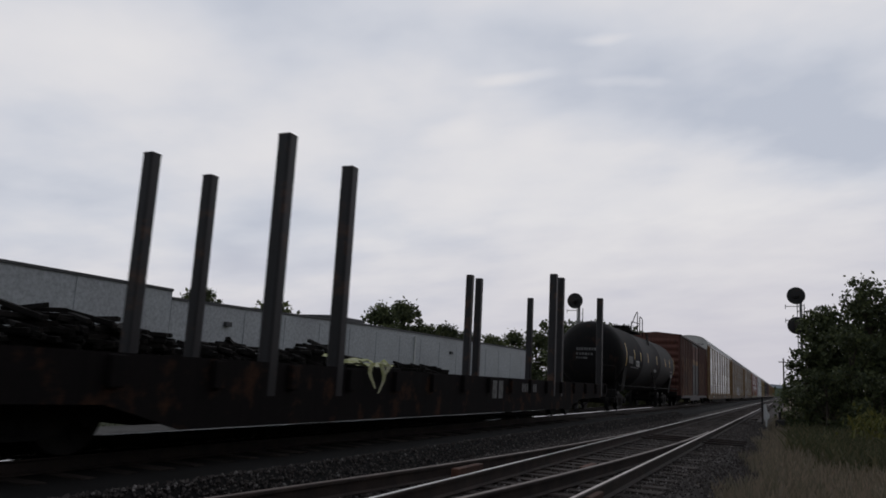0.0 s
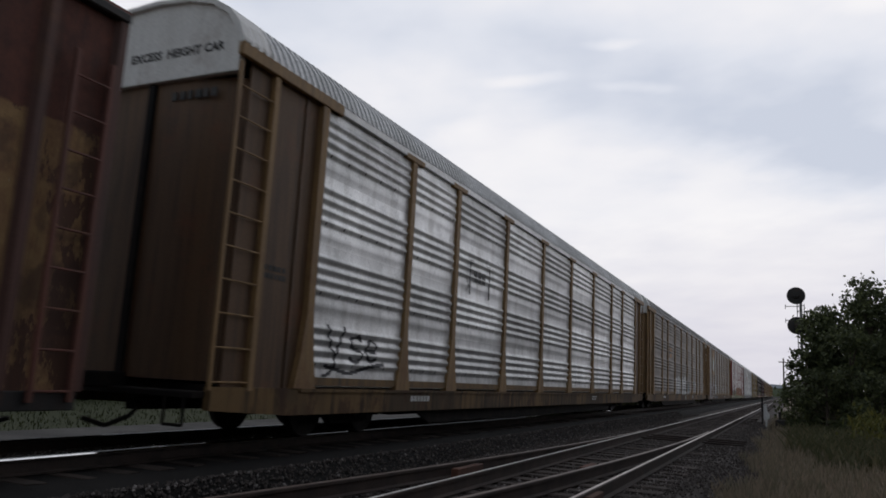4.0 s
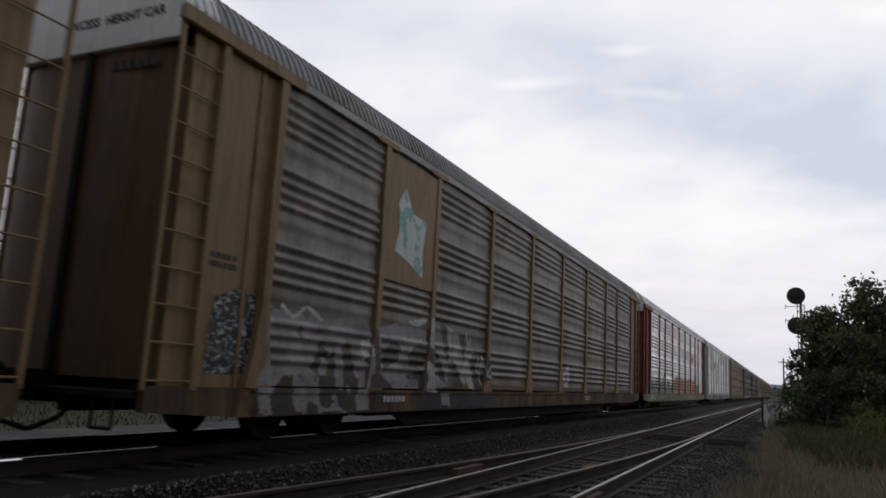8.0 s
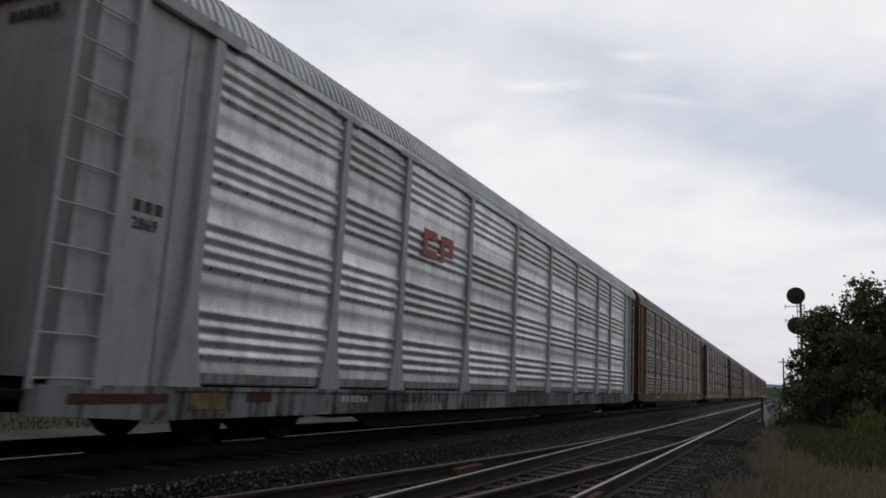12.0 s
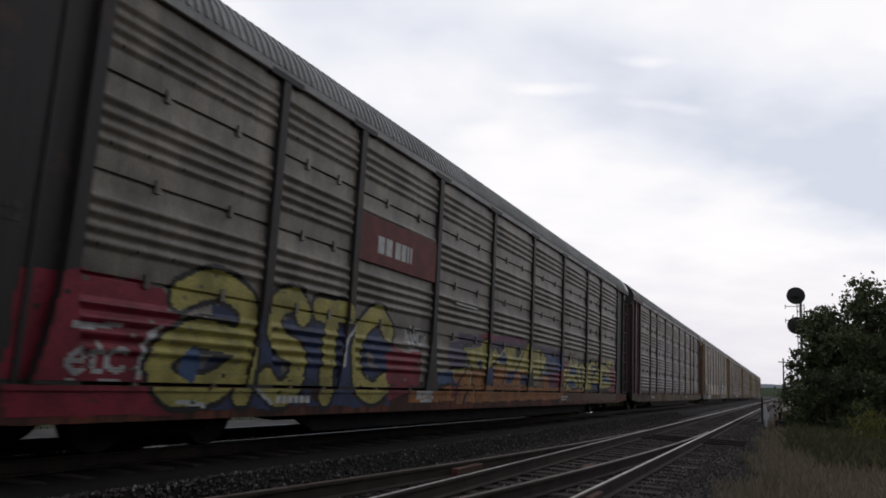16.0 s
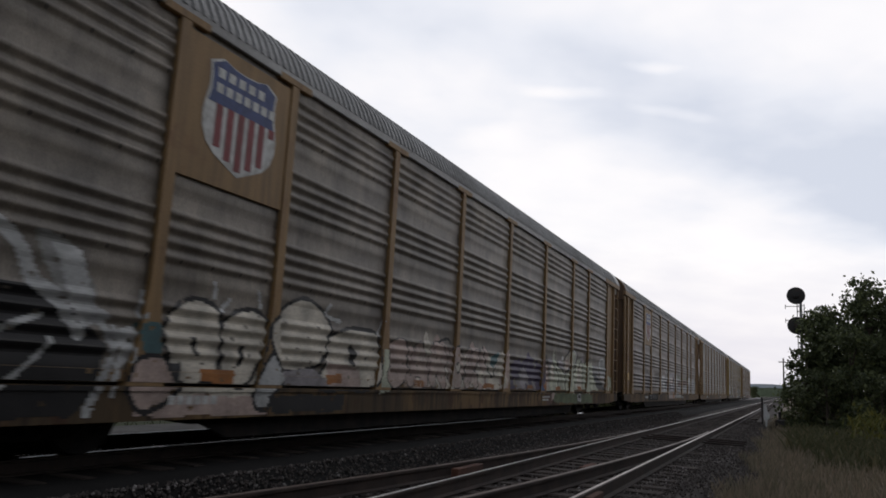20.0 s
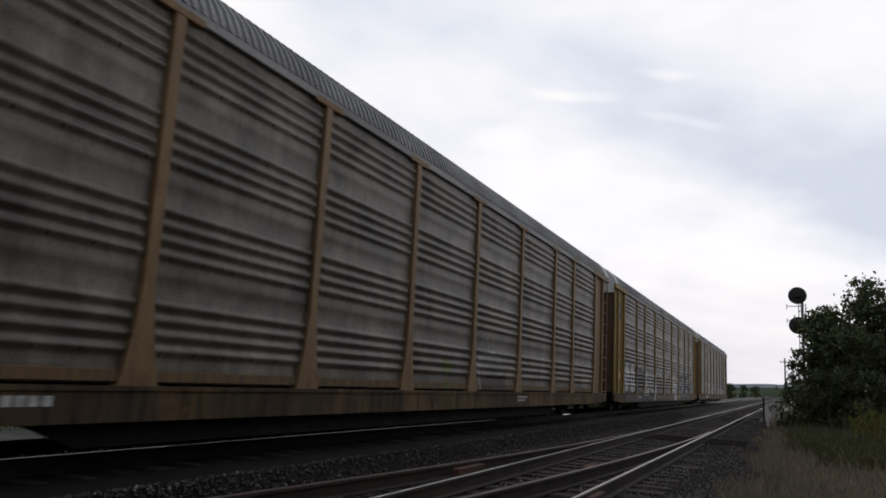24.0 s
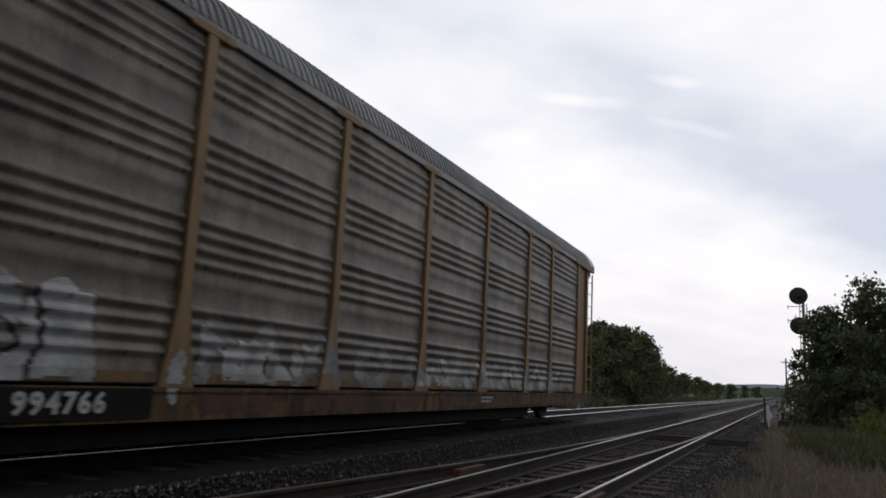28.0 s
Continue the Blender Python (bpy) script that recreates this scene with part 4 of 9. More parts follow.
def wheelset_mesh():
    bm = bmesh.new()
    for s in (-1, 1):
        rod(bm, (s * 0.70, 0, 0), (s * 0.82, 0, 0), WHEEL_R, 28)
        rod(bm, (s * 0.675, 0, 0), (s * 0.70, 0, 0), WHEEL_R + 0.028, 28)
        rod(bm, (s * 0.82, 0, 0), (s * 0.84, 0, 0), 0.16, 14)
        for a in range(5):
            c, q = math.cos(a * 1.2566), math.sin(a * 1.2566)
            rod(bm, (s * 0.82, 0.27 * c, 0.27 * q), (s * 0.832, 0.27 * c, 0.27 * q), 0.045, 8)
    rod(bm, (-0.95, 0, 0), (0.95, 0, 0), 0.085, 12)
    return mesh_of("wheelset", bm, MAT["wheel"])


def truck(parent, w):
    bm = bmesh.new()
    box(bm, -1.0, 1.0, -0.22, 0.22, 0.40, 0.68, 0.03)
    rod(bm, (0, 0, 0.68), (0, 0, 0.82), 0.25, 12)
    for y in (-0.5, 0.5):
        box(bm, -0.8, 0.8, y - 0.05, y + 0.05, 0.3, 0.42)
    me = cached("truck", lambda: mesh_of("truck", bm, MAT["steel_dark"]))
    t = part("truck", me, None, parent, at=pose(0, w, LIFT))
    for s in (-1, 1):
        part("side_frame", cached("side_frame", side_frame_mesh), None, t, at=pose(s * 1.0, 0, 0))
    for y in (-0.88, 0.88):
        ws = part("wheelset", cached("wheelset", wheelset_mesh), None, t, at=pose(0, y, WHEEL_R))
        WHEELS.append((ws, y))
    return t


def coupler(parent, w, way):
    def make():
        bm = bmesh.new()
        box(bm, -0.09, 0.09, -0.75, 0.1, 0.78, 0.98, 0.02)
        box(bm, -0.16, 0.14, -0.98, -0.72, 0.72, 1.04, 0.04)
        rod(bm, (0.1, -0.86, 0.72), (0.1, -0.86, 1.05), 0.07, 8)
        return mesh_of("coupler", bm, MAT["steel_dark"])
    part("coupler", cached("coupler", make), None, parent, at=pose(0, w, 0, 0, 0, 0 if way < 0 else 180))
    def hose():
        bm = bmesh.new()
        pts = [(0.45, 0.0, 0.7), (0.42, -0.25, 0.45), (0.3, -0.5, 0.33), (0.12, -0.7, 0.42)]
        for a, b in zip(pts, pts[1:]):
            rod(bm, a, b, 0.03, 6)
        return mesh_of("brake_hose", bm, MAT["steel_dark"])
    part("brake_hose", cached("hose", hose), None, parent, at=pose(0, w, 0, 0, 0, 0 if way < 0 else 180))


def ladder_mesh(height, wide, step=0.42):
    bm = bmesh.new()
    for y in (0.0, wide):
        box(bm, -0.02, 0.02, y - 0.025, y + 0.025, 0, height)
    z = 0.1
    while z < height:
        rod(bm, (0.01, 0, z), (0.01, wide, z), 0.013, 6)
        z += step
    return bm


def text(word, size, mat, parent, at, name="lettering", label="", spread=1.0):
    c = bpy.data.curves.new(name, "FONT")
    c.body, c.size, c.extrude, c.resolution_u, c.space_character, c.offset = word, size, 0.002, 2, spread, 0.03 * size
    tmp = bpy.data.objects.new("tmp", c)
    scene.collection.objects.link(tmp)
    dg = bpy.context.evaluated_depsgraph_get()
    me = bpy.data.meshes.new_from_object(tmp.evaluated_get(dg))
    bpy.data.objects.remove(tmp)
    me.materials.clear()
    me.materials.append(mat)
    return part(name, me, None, parent, label, at)


# writing on the near side: x of the letters runs along -y... seen from +x it reads towards +y
SIDE = Matrix(((0, 0, 1, 0), (1, 0, 0, 0), (0, 1, 0, 0), (0, 0, 0, 1)))


def side_at(x, w, z):
    return Matrix.Translation((x, w, z)) @ SIDE


def bars(parent, x, w, z, rows, height, mat, name="stencil"):
    """Lettering too small to read: rows of plain bars. rows: lists of (start, length)."""
    bm = bmesh.new()
    for i, row in enumerate(rows):
        for s, l in row:
            box(bm, x, x + 0.003, w + s, w + s + l, z - i * height * 1.6 - height, z - i * height * 1.6)
    ob = part(name, bm, mat, parent)
    ob["kind"] = "stuff"
    return ob


def glyphs(seed, n, size):
    """Bars like letters: a row of n."""
    r = random.Random(seed)
    return [(i * size * 0.85, size * r.uniform(0.5, 0.68)) for i in range(n)]


def shield(parent, x, w, z, wide, high):
    """A striped shield, blue above, red and white below, with plain bars for its words."""
    prof = [(0.001, 0.955), (0.16, 0.965), (0.30, 1.0), (0.46, 0.93), (0.445, 0.84), (0.44, 0.72), (0.47, 0.60), (0.495, 0.47), (0.485, 0.35), (0.43, 0.23), (0.33, 0.14), (0.17, 0.07), (0.001, 0.0)]

    def half_at(t):
        for (h0, z0), (h1, z1) in zip(prof, prof[1:]):
            if z1 <= t <= z0:
                return h1 + (h0 - h1) * (t - z1) / (z0 - z1 + 1e-9)
        return 0.0
    k = 0.93
    bm = bmesh.new()
    full = [(w + wide * h, z + high * t) for h, t in prof] + [(w - wide * h, z + high * t) for h, t in prof[::-1]]
    prism(bm, [p for i, p in enumerate(full) if i == 0 or (abs(p[0] - full[i - 1][0]) + abs(p[1] - full[i - 1][1])) > 1e-4], "x", x, x + 0.006)
    sh = part("emblem", bm, MAT["mark_white"], parent, "blue, red and white striped shield")
    bm = bmesh.new()
    n = 7
    for i in range(n):
        a = (i + 0.12) / n - 0.5
        b = a + 0.60 / n
        lo = 0.02
        mid = min(abs(a), abs(b)) if a * b > 0 else 0
        edge = max(abs(a), abs(b))
        t = 0.0
        while t < 0.6 and half_at(t) * k < edge:
            t += 0.01
        if t < 0.5:
            box(bm, x + 0.006, x + 0.010, w + wide * a, w + wide * b, z + high * (t + 0.02), z + high * 0.58)
    part("stripes", bm, MAT["stripe_red"], sh)
    bm = bmesh.new()
    top = [(w + wide * h * k, z + high * (t - 0.012)) for h, t in prof if t > 0.60] + [(w + wide * half_at(0.58) * k, z + high * 0.58), (w - wide * half_at(0.58) * k, z + high * 0.58)] + [(w - wide * h * k, z + high * (t - 0.012)) for h, t in prof[::-1] if t > 0.60]
    prism(bm, top, "x", x + 0.006, x + 0.010)
    part("field", bm, MAT["mark_blue"], sh)
    rows = [[(i * wide * 0.135, wide * 0.09) for i in range(5)], [(i * wide * 0.12, wide * 0.085) for i in range(7)]]
    bars(sh, x + 0.010, w - wide * 0.36, z + high * 0.90, rows, high * 0.085, MAT["mark_white"], "stencil")


def autorack(u, label, paint, base, alt, rough, metal, tags, cap=None, door=None, roof=None, sill=None, panel_end=None, words=False, slots=False, low_paint=False, plain_end=False):
    """A closed auto-carrying wagon; u: where its first panel post stands along the train."""
    root = tagged(new("autorack_wagon"), label, "freight car", group="autorack wagons of the train")
    MOVERS.append((root, u))
    CARS.append(root)
    pm = panel_material("panels_" + label.split()[0], root, base, alt, rough, metal, tags)
    pp = panel_material("posts_" + label.split()[0], root, TONE[paint.name], tuple(0.55 * v for v in TONE[paint.name]), 0.6, 0.0, tags) if tags and low_paint else paint
    door = door or paint
    cap = cap or paint
    roofm = roof or MAT["roof"]
    kickp = GRIME["kick_" + paint.name] if "kick_" + paint.name in GRIME else sill or GRIME[paint.name]
    sill = sill or GRIME[paint.name]
    gap = 0.13
    for s in (-1, 1):
        turn = pose(0, 0, 0) if s > 0 else Matrix.Diagonal((-1, 1, 1, 1))
        # sheets, four high in each bay
        for a, b in zip(POSTS, POSTS[1:]):
            ln = round(b - a - gap, 2)
            me = cached(("sheet", ln, slots), lambda: sheet_mesh(ln, slots))
            for r in range(4):
                m = pose(1.535, a + gap / 2, SILL_TOP + 0.03 + r * PITCH) if s > 0 else pose(-1.535, a + gap / 2 + ln, SILL_TOP + 0.03 + r * PITCH, 0, 0, 180)
                over(part("panel", me, None, root, at=m), pm)
        # posts with a flared foot and a small head plate
        def post():
            bm = bmesh.new()
            prism(bm, [(-0.08, PANEL_TOP), (0.08, PANEL_TOP), (0.08, 1.95), (0.16, 1.34), (0.27, SILL_TOP), (-0.27, SILL_TOP), (-0.16, 1.34), (-0.08, 1.95)], "x", -0.06, 0.06)
            box(bm, -0.03, 0.068, -0.38, 0.38, PANEL_TOP - 0.03, PANEL_TOP + 0.075, 0.01)
            return mesh_of("post", bm, MAT["roof"])
        for i, w in enumerate(POSTS):
            over(part("post", cached("post", post), None, root, at=pose(s * 1.545, w, 0, 0, 0, 0 if s > 0 else 180)), pp)
        def plate():
            bm = bmesh.new()
            box(bm, -0.035, 0.035, -1.95, 27.85, PANEL_TOP, PANEL_TOP + 0.14, 0.012)
            return mesh_of("top_rail", bm, MAT["roof"])
        over(part("top_rail", cached("top_rail", plate), None, root, at=pose(s * 1.575, 0, 0)), roofm if s > 0 else paint)
        for nm, w0, w1 in (("end_rail", -2.0, 0.45), ("end_rail", 25.45, 27.95)):
            def er():
                bm = bmesh.new()
                box(bm, -0.04, 0.045, w0, w1, PANEL_TOP - 0.03, PANEL_TOP + 0.15, 0.012)
                return mesh_of("end_rail", bm, MAT["roof"])
            over(part(nm, cached((nm, w0), er), None, root, at=pose(s * 1.578, 0, 0)), paint)
        def low():
            bm = bmesh.new()
            prism(bm, [(-1.9, 0.58), (-1.9, SILL_TOP), (27.9, SILL_TOP), (27.9, 0.58), (26.2, 0.49), (-0.3, 0.49)], "x", -0.05, 0.05)
            box(bm, -0.02, 0.075, -0.1, 26.0, SILL_TOP - 0.05, SILL_TOP)
            return mesh_of("side_sill", bm, MAT["roof"])
        over(part("side_sill", cached("side_sill", low), None, root, at=pose(s * 1.53, 0, 0)), sill)
        # end bays: plain inset sheet, corner post and ladder
        for w0, w1, wp, wl in ((-1.66, 0.0, -1.18, -1.92), (25.89, 27.55, 27.12, 27.16)):
            def inset():
                bm = bmesh.new()
                box(bm, -0.02, 0.02, w0, w1, SILL_TOP, PANEL_TOP)
                box(bm, -0.02, 0.045, w1 - 0.42 if w0 < 0 else w0 + 0.36, w1 - 0.36 if w0 < 0 else w0 + 0.42, SILL_TOP, PANEL_TOP)
                return mesh_of("end_panel", bm, MAT["roof"])
            over(part("end_panel", cached(("end_panel", w0), inset), None, root, at=pose(s * 1.49, 0, 0)), panel_end or paint)
            def corner():
                bm = bmesh.new()
                box(bm, -0.06, 0.06, wp - 0.06, wp + 0.06, SILL_TOP - 0.05, PANEL_TOP, 0.012)
                return mesh_of("corner_post", bm, MAT["roof"])
            over(part("corner_post", cached(("corner", wp), corner), None, root, at=pose(s * 1.53, 0, 0)), paint)
            over(part("ladder", cached("ladder", lambda: mesh_of("ladder", ladder_mesh(4.2, 0.74), MAT["roof"])), None, root, at=pose(s * 1.56, wl, 0.82)), paint)
    for a, b in zip(POSTS, POSTS[1:]):
        ln = round(b - a - 0.17, 2)
        def kick():
            bm = bmesh.new()
            box(bm, 0.0, 0.022, 0.0, ln, 0.905, 1.025, 0.004)
            return mesh_of("kick_plate", bm, MAT["roof"])
        over(part("kick_plate", cached(("kick", ln), kick), None, root, at=pose(1.553, a + 0.085, 0)), kickp)
    over(part("roof", cached("roof", roof_mesh), None, root), roofm)
    # deck and centre sill
    def deck():
        bm = bmesh.new()
        box(bm, -1.48, 1.48, -1.7, 27.6, 0.80, 0.88)
        prism(bm, [(-1.6, 0.80), (-1.6, 0.50), (4.1, 0.46), (5.4, 0.275), (20.5, 0.275), (21.8, 0.46), (27.5, 0.50), (27.5, 0.80)], "x", -0.10, 0.10)
        # near side only: a plate added to black out the gap under the sill
        prism(bm, [(4.0, 0.80), (4.0, 0.50), (4.7, 0.225), (21.2, 0.225), (21.9, 0.50), (21.9, 0.80)], "x", 1.30, 1.36)
        for w in (3.2, 6.0, 9.2, 12.7, 16.2, 19.4, 22.2):
            box(bm, -1.45, 1.45, w - 0.08, w + 0.08, 0.6, 0.8)
        return mesh_of("underframe", bm, MAT["steel_dark"])
    part("underframe", cached("deck", deck), None, root)
    def gear():
        bm = bmesh.new()
        rod(bm, (0.75, 9.6, 0.62), (0.75, 10.7, 0.62), 0.2, 12)
        box(bm, 0.55, 0.95, 11.2, 11.6, 0.45, 0.78, 0.03)
        rod(bm, (0.6, 4.0, 0.55), (0.6, 21.0, 0.55), 0.025, 6)
        return mesh_of("brake_gear", bm, MAT["steel_dark"])
    part("brake_gear", cached("gear", gear), None, root)
    # end doors, bulging, and the arched cap above them
    def leaf(side):
        bm = bmesh.new()
        pts = []
        for i in range(9):
            t = i / 8
            x = side * (0.01 + 1.43 * t)
            pts.append((x, -1.84 + 0.20 * t ** 4))
        inner = [(x, y + 0.06) for x, y in pts[::-1]]
        prism(bm, pts + inner, "z", 0.92, 4.90)
        return mesh_of("end_door", bm, MAT["roof"])
    def capm():
        bm = bmesh.new()
        out = [(x * 0.955, z + 0.015) for x, z in ARCH] + [(-x * 0.955, z + 0.015) for x, z in ARCH[-2::-1]]
        prism(bm, [(1.5, 4.90)] + out + [(-1.5, 4.90)], "y", -1.93, -1.83)
        return mesh_of("end_cap", bm, MAT["roof"])
    def hood():
        full = ARCH + [(-x, z) for x, z in ARCH[-2::-1]]
        inner = [(x * 0.975, z - 0.03) for x, z in full[::-1]]
        bm = bmesh.new()
        prism(bm, [(x * 1.012, z + 0.03) for x, z in full] + inner, "y", -2.0, -1.42)
        return mesh_of("roof_hood", bm, MAT["roof"])
    for w, rz in ((0.0, 0), (25.89, 180)):
        m = pose(0, w, 0, 0, 0, rz)
        for side in (-1, 1):
            over(part("end_door", cached(("leaf", side), lambda: leaf(side)), None, root, at=m), door)
        over(part("end_cap", cached("cap", capm), None, root, at=m), cap)
        over(part("roof_hood", cached("hood", hood), None, root, at=m), cap)
        def bits():
            bm = bmesh.new()
            box(bm, -0.05, 0.05, -1.90, -1.84, 0.95, 4.88)
            for z in (1.4, 2.6, 3.9):
                box(bm, -1.4, 1.4, -1.62, -1.60, z, z + 0.06)
            box(bm, -1.5, 1.5, -2.1, -1.7, 0.72, 0.80, 0.01)
            for x in (1.05, 1.35):
                rod(bm, (x, -2.08, 0.4), (x, -2.08, 0.8), 0.02, 6)
            rod(bm, (1.05, -2.08, 0.4), (1.35, -2.08, 0.4), 0.02, 6)
            return mesh_of("door_bar", bm, MAT["steel_dark"])
        part("door_bar", cached("bits", bits), None, root, at=m)
        coupler(root, -1.75 if rz == 0 else 27.62, -1 if rz == 0 else 1)
    truck(root, 2.1)
    truck(root, 23.8)
    if words:
        for i, word in enumerate(("EXCESS", "HEIGHT", "CAR")):
            text(word, 0.17, MAT["mark_black"], root, Matrix.Translation((-0.42 + i * 0.66, -1.935, 5.22)) @ pose(0, 0, 0, 90, 0, 0), "lettering")
    bm = bmesh.new()
    for x0, l in glyphs(51, 6, 0.16):
        box(bm, 0.35 + x0, 0.35 + x0 + l, -1.865, -1.85, 4.62, 4.74)
    ob = part("stencil", bm, MAT["mark_black"], root)
    ob["kind"] = "stuff"
    # small stencils at the front corner and along the sill
    if not plain_end:
        bars(root, 1.515, -1.05, 2.5, [glyphs(1, 5, 0.12), glyphs(2, 6, 0.10)], 0.07, MAT["mark_black"])
    bars(root, 1.585, 3.4, 0.76, [glyphs(5, 6, 0.16)], 0.10, MAT["mark_white"])
    bars(root, 1.585, 17.6, 0.76, [glyphs(7, 9, 0.10), glyphs(8, 7, 0.10)], 0.05, MAT["mark_white"])
    return root


def plate_on(root, w0, w1, z0, z1, mat, label):
    bm = bmesh.new()
    box(bm, 1.556, 1.588, w0 + 0.09, w1 - 0.09, z0, z1, 0.006)
    return part("emblem_plate", bm, mat, root, label)


def sliver(root, pts, x, mat, name, label=""):
    bm = bmesh.new()
    prism(bm, pts, "x", x, x + 0.004)
    return part(name, bm, mat, root, label)


def sill_paint(name, c):
    """Sill enamel gone to patches of rust, soot and bare primer."""
    TONE[name] = tuple(c)
    k = Nodes(name)
    tc, info = k.n("TexCoord"), k.n("ObjectInfo")
    p = k.vmath("ADD", tc.outputs["Object"], k.math("MULTIPLY", info.outputs["Random"], 83.0))
    far = k.noise(k.vmath("MULTIPLY", p, (1, 0.55, 0.3)), 1.0, 4.0, 0.6)
    mid = k.noise(k.vmath("MULTIPLY", p, (1, 2.4, 1.2)), 1.0, 5.0, 0.7)
    drip = k.noise(k.vmath("MULTIPLY", p, (5, 7, 0.5)), 1.0, 4.0)
    col = k.mix(k.step(far, 0.44, 0.56), tuple(0.62 * v for v in c), tuple(0.24 * v + 0.012 for v in c))
    col = k.mix(k.math("MULTIPLY", k.step(mid, 0.53, 0.60), 0.8), col, (0.07, 0.034, 0.02))
    col = k.mix(k.math("MULTIPLY", k.step(drip, 0.48, 0.66), 0.75), col, (0.022, 0.018, 0.016))
    k.bump(mid, 0.15, 0.01)
    return k.surface(col, 0.75, 0.0, 0.25)


SILVER, GREY, DARK, OLIVE = ((0.84, 0.84, 0.835), (0.60, 0.60, 0.595)), ((0.215, 0.182, 0.145), (0.085, 0.07, 0.056)), ((0.195, 0.163, 0.128), (0.072, 0.058, 0.046)), ((0.225, 0.193, 0.155), (0.09, 0.076, 0.062))
SOOTY = ((0.165, 0.128, 0.10), (0.062, 0.047, 0.038))
WHITE, BLACK = (0.62, 0.61, 0.60), (0.03, 0.03, 0.032)


def autoracks():
    tan = painted("tan_paint", (0.29, 0.178, 0.078), (0.10, 0.065, 0.04), 0.65)
    ochre = painted("ochre_paint", (0.34, 0.225, 0.06), (0.12, 0.08, 0.04), 0.55)
    red = painted("rust_red_paint", (0.25, 0.042, 0.032), (0.08, 0.028, 0.025), 0.5)
    white = painted("off_white_paint", (0.52, 0.52, 0.52), (0.25, 0.23, 0.21), 0.45)
    black = MAT["black_paint"]
    maroon = painted("maroon_paint", (0.10, 0.045, 0.05), (0.05, 0.035, 0.03), 0.5)
    brown = painted("brown_paint", (0.135, 0.078, 0.042), (0.055, 0.036, 0.026), 0.8)
    greyp = painted("grey_white_cap_paint", (0.74, 0.74, 0.72), (0.40, 0.38, 0.34), 0.3)
    dim = plain("weathered_roof", (0.30, 0.295, 0.29), (0.19, 0.185, 0.18), 0.55, 0.3, 0.6, 25, 0.05)
    for pt in (tan, ochre, red, white, black, maroon, brown):
        base = pt.node_tree.nodes["Mix"].inputs[6].default_value
        GRIME[pt.name] = sill_paint("grimy_" + pt.name, base[:3])
        GRIME["kick_" + pt.name] = painted("worn_" + pt.name, tuple(0.7 * v for v in base[:3]), (0.07, 0.06, 0.05), 0.9, 0.7)
    P = 31.25
    u = [72.2 + P * i for i in range(13)]
    lilac, pink, teal, orange = (0.30, 0.22, 0.30), (0.42, 0.16, 0.18), (0.16, 0.30, 0.29), (0.45, 0.19, 0.04)
    blue, yellow, green, crimson = (0.06, 0.11, 0.30), (0.50, 0.44, 0.07), (0.15, 0.30, 0.06), (0.45, 0.04, 0.08)
    pale, ash = (0.40, 0.39, 0.38), (0.24, 0.235, 0.23)

    a = autorack(u[0], "silver autorack wagon with tan posts and a white door cap", tan, *SILVER, 0.42, 0.45,
                 [], greyp, brown, panel_end=brown, words=True)
    for s in (-1, 1):
        sliver(a, [(6.55 + s * 0.55, 2.95), (6.55 + s * 0.62, 2.95), (6.55 + s * 0.62, 3.72), (6.55 + s * 0.4, 3.72), (6.55 + s * 0.4, 3.66), (6.55 + s * 0.55, 3.66)], 1.575, MAT["mark_black"], "emblem", "plain black bracket emblem")
    bars(a, 1.575, 6.2, 3.52, [[(0, 0.18), (0.24, 0.18), (0.48, 0.2)]], 0.26, MAT["mark_black"], "emblem")

    a = autorack(u[1], "dirty grey autorack wagon with tan posts and white lettering sprayed low", tan, *DARK, 0.52, 0.15,
                 [(17.6, 20.4, 1.8, (pale, teal, ash, WHITE), BLACK, 0.6)], greyp, tan, dim)
    bars(a, 1.575, 5.9, 3.6, [[(0, 0.25), (0.3, 0.3), (0.7, 0.25)], [(0.1, 0.8)]], 0.22, orange_mark, "emblem")

    a = autorack(u[2], "grey autorack wagon with tan ends and a torn pale poster", tan, *GREY, 0.5, 0.15,
                 [(14.4, 15.6, 1.7, (pale, ash, WHITE, ash), WHITE, 0.6)], greyp, brown, dim, words=True)
    p = plate_on(a, 3.02, 5.17, 2.75, 5.02, tan, "tan emblem panel")
    sliver(p, [(3.45, 3.3), (4.05, 3.15), (4.6, 2.95), (4.55, 3.4), (4.68, 4.05), (4.1, 4.1), (3.75, 4.5), (3.5, 4.2), (3.58, 3.7)], 1.589, MAT["poster"], "poster", "torn white and green poster")
    over(sliver(a, [(-0.98, 1.02), (-0.12, 1.02), (-0.12, 2.05), (-0.5, 2.1), (-0.9, 1.95)], 1.512, MAT["mark_black"], "sprayed_tag", "black patch with white scribble"), MAT["scribble"])

    a = autorack(u[3], "bright silver autorack wagon with rust-red posts and orange and green graffiti", red, *SILVER, 0.36, 0.5,
                 [], greyp, red, None, painted("yellow_over_red_sill", (0.17, 0.13, 0.03), (0.06, 0.03, 0.02), 0.8), low_paint=True)
    rows = [(0, 0.34), (0.42, 0.36), (0.86, 0.36), (1.3, 0.34)]
    for s, l in rows:
        sliver(a, [(17.7 + s, 3.25), (17.7 + s + l, 3.25), (17.7 + s + l + 0.1, 3.58), (17.7 + s + 0.1, 3.58)], 1.575, MAT["mark_red"], "emblem", "slanted plain red emblem bar")
    sliver(a, [(17.55, 3.17), (19.5, 3.17), (19.5, 3.22), (17.55, 3.22)], 1.575, MAT["mark_red"], "emblem")

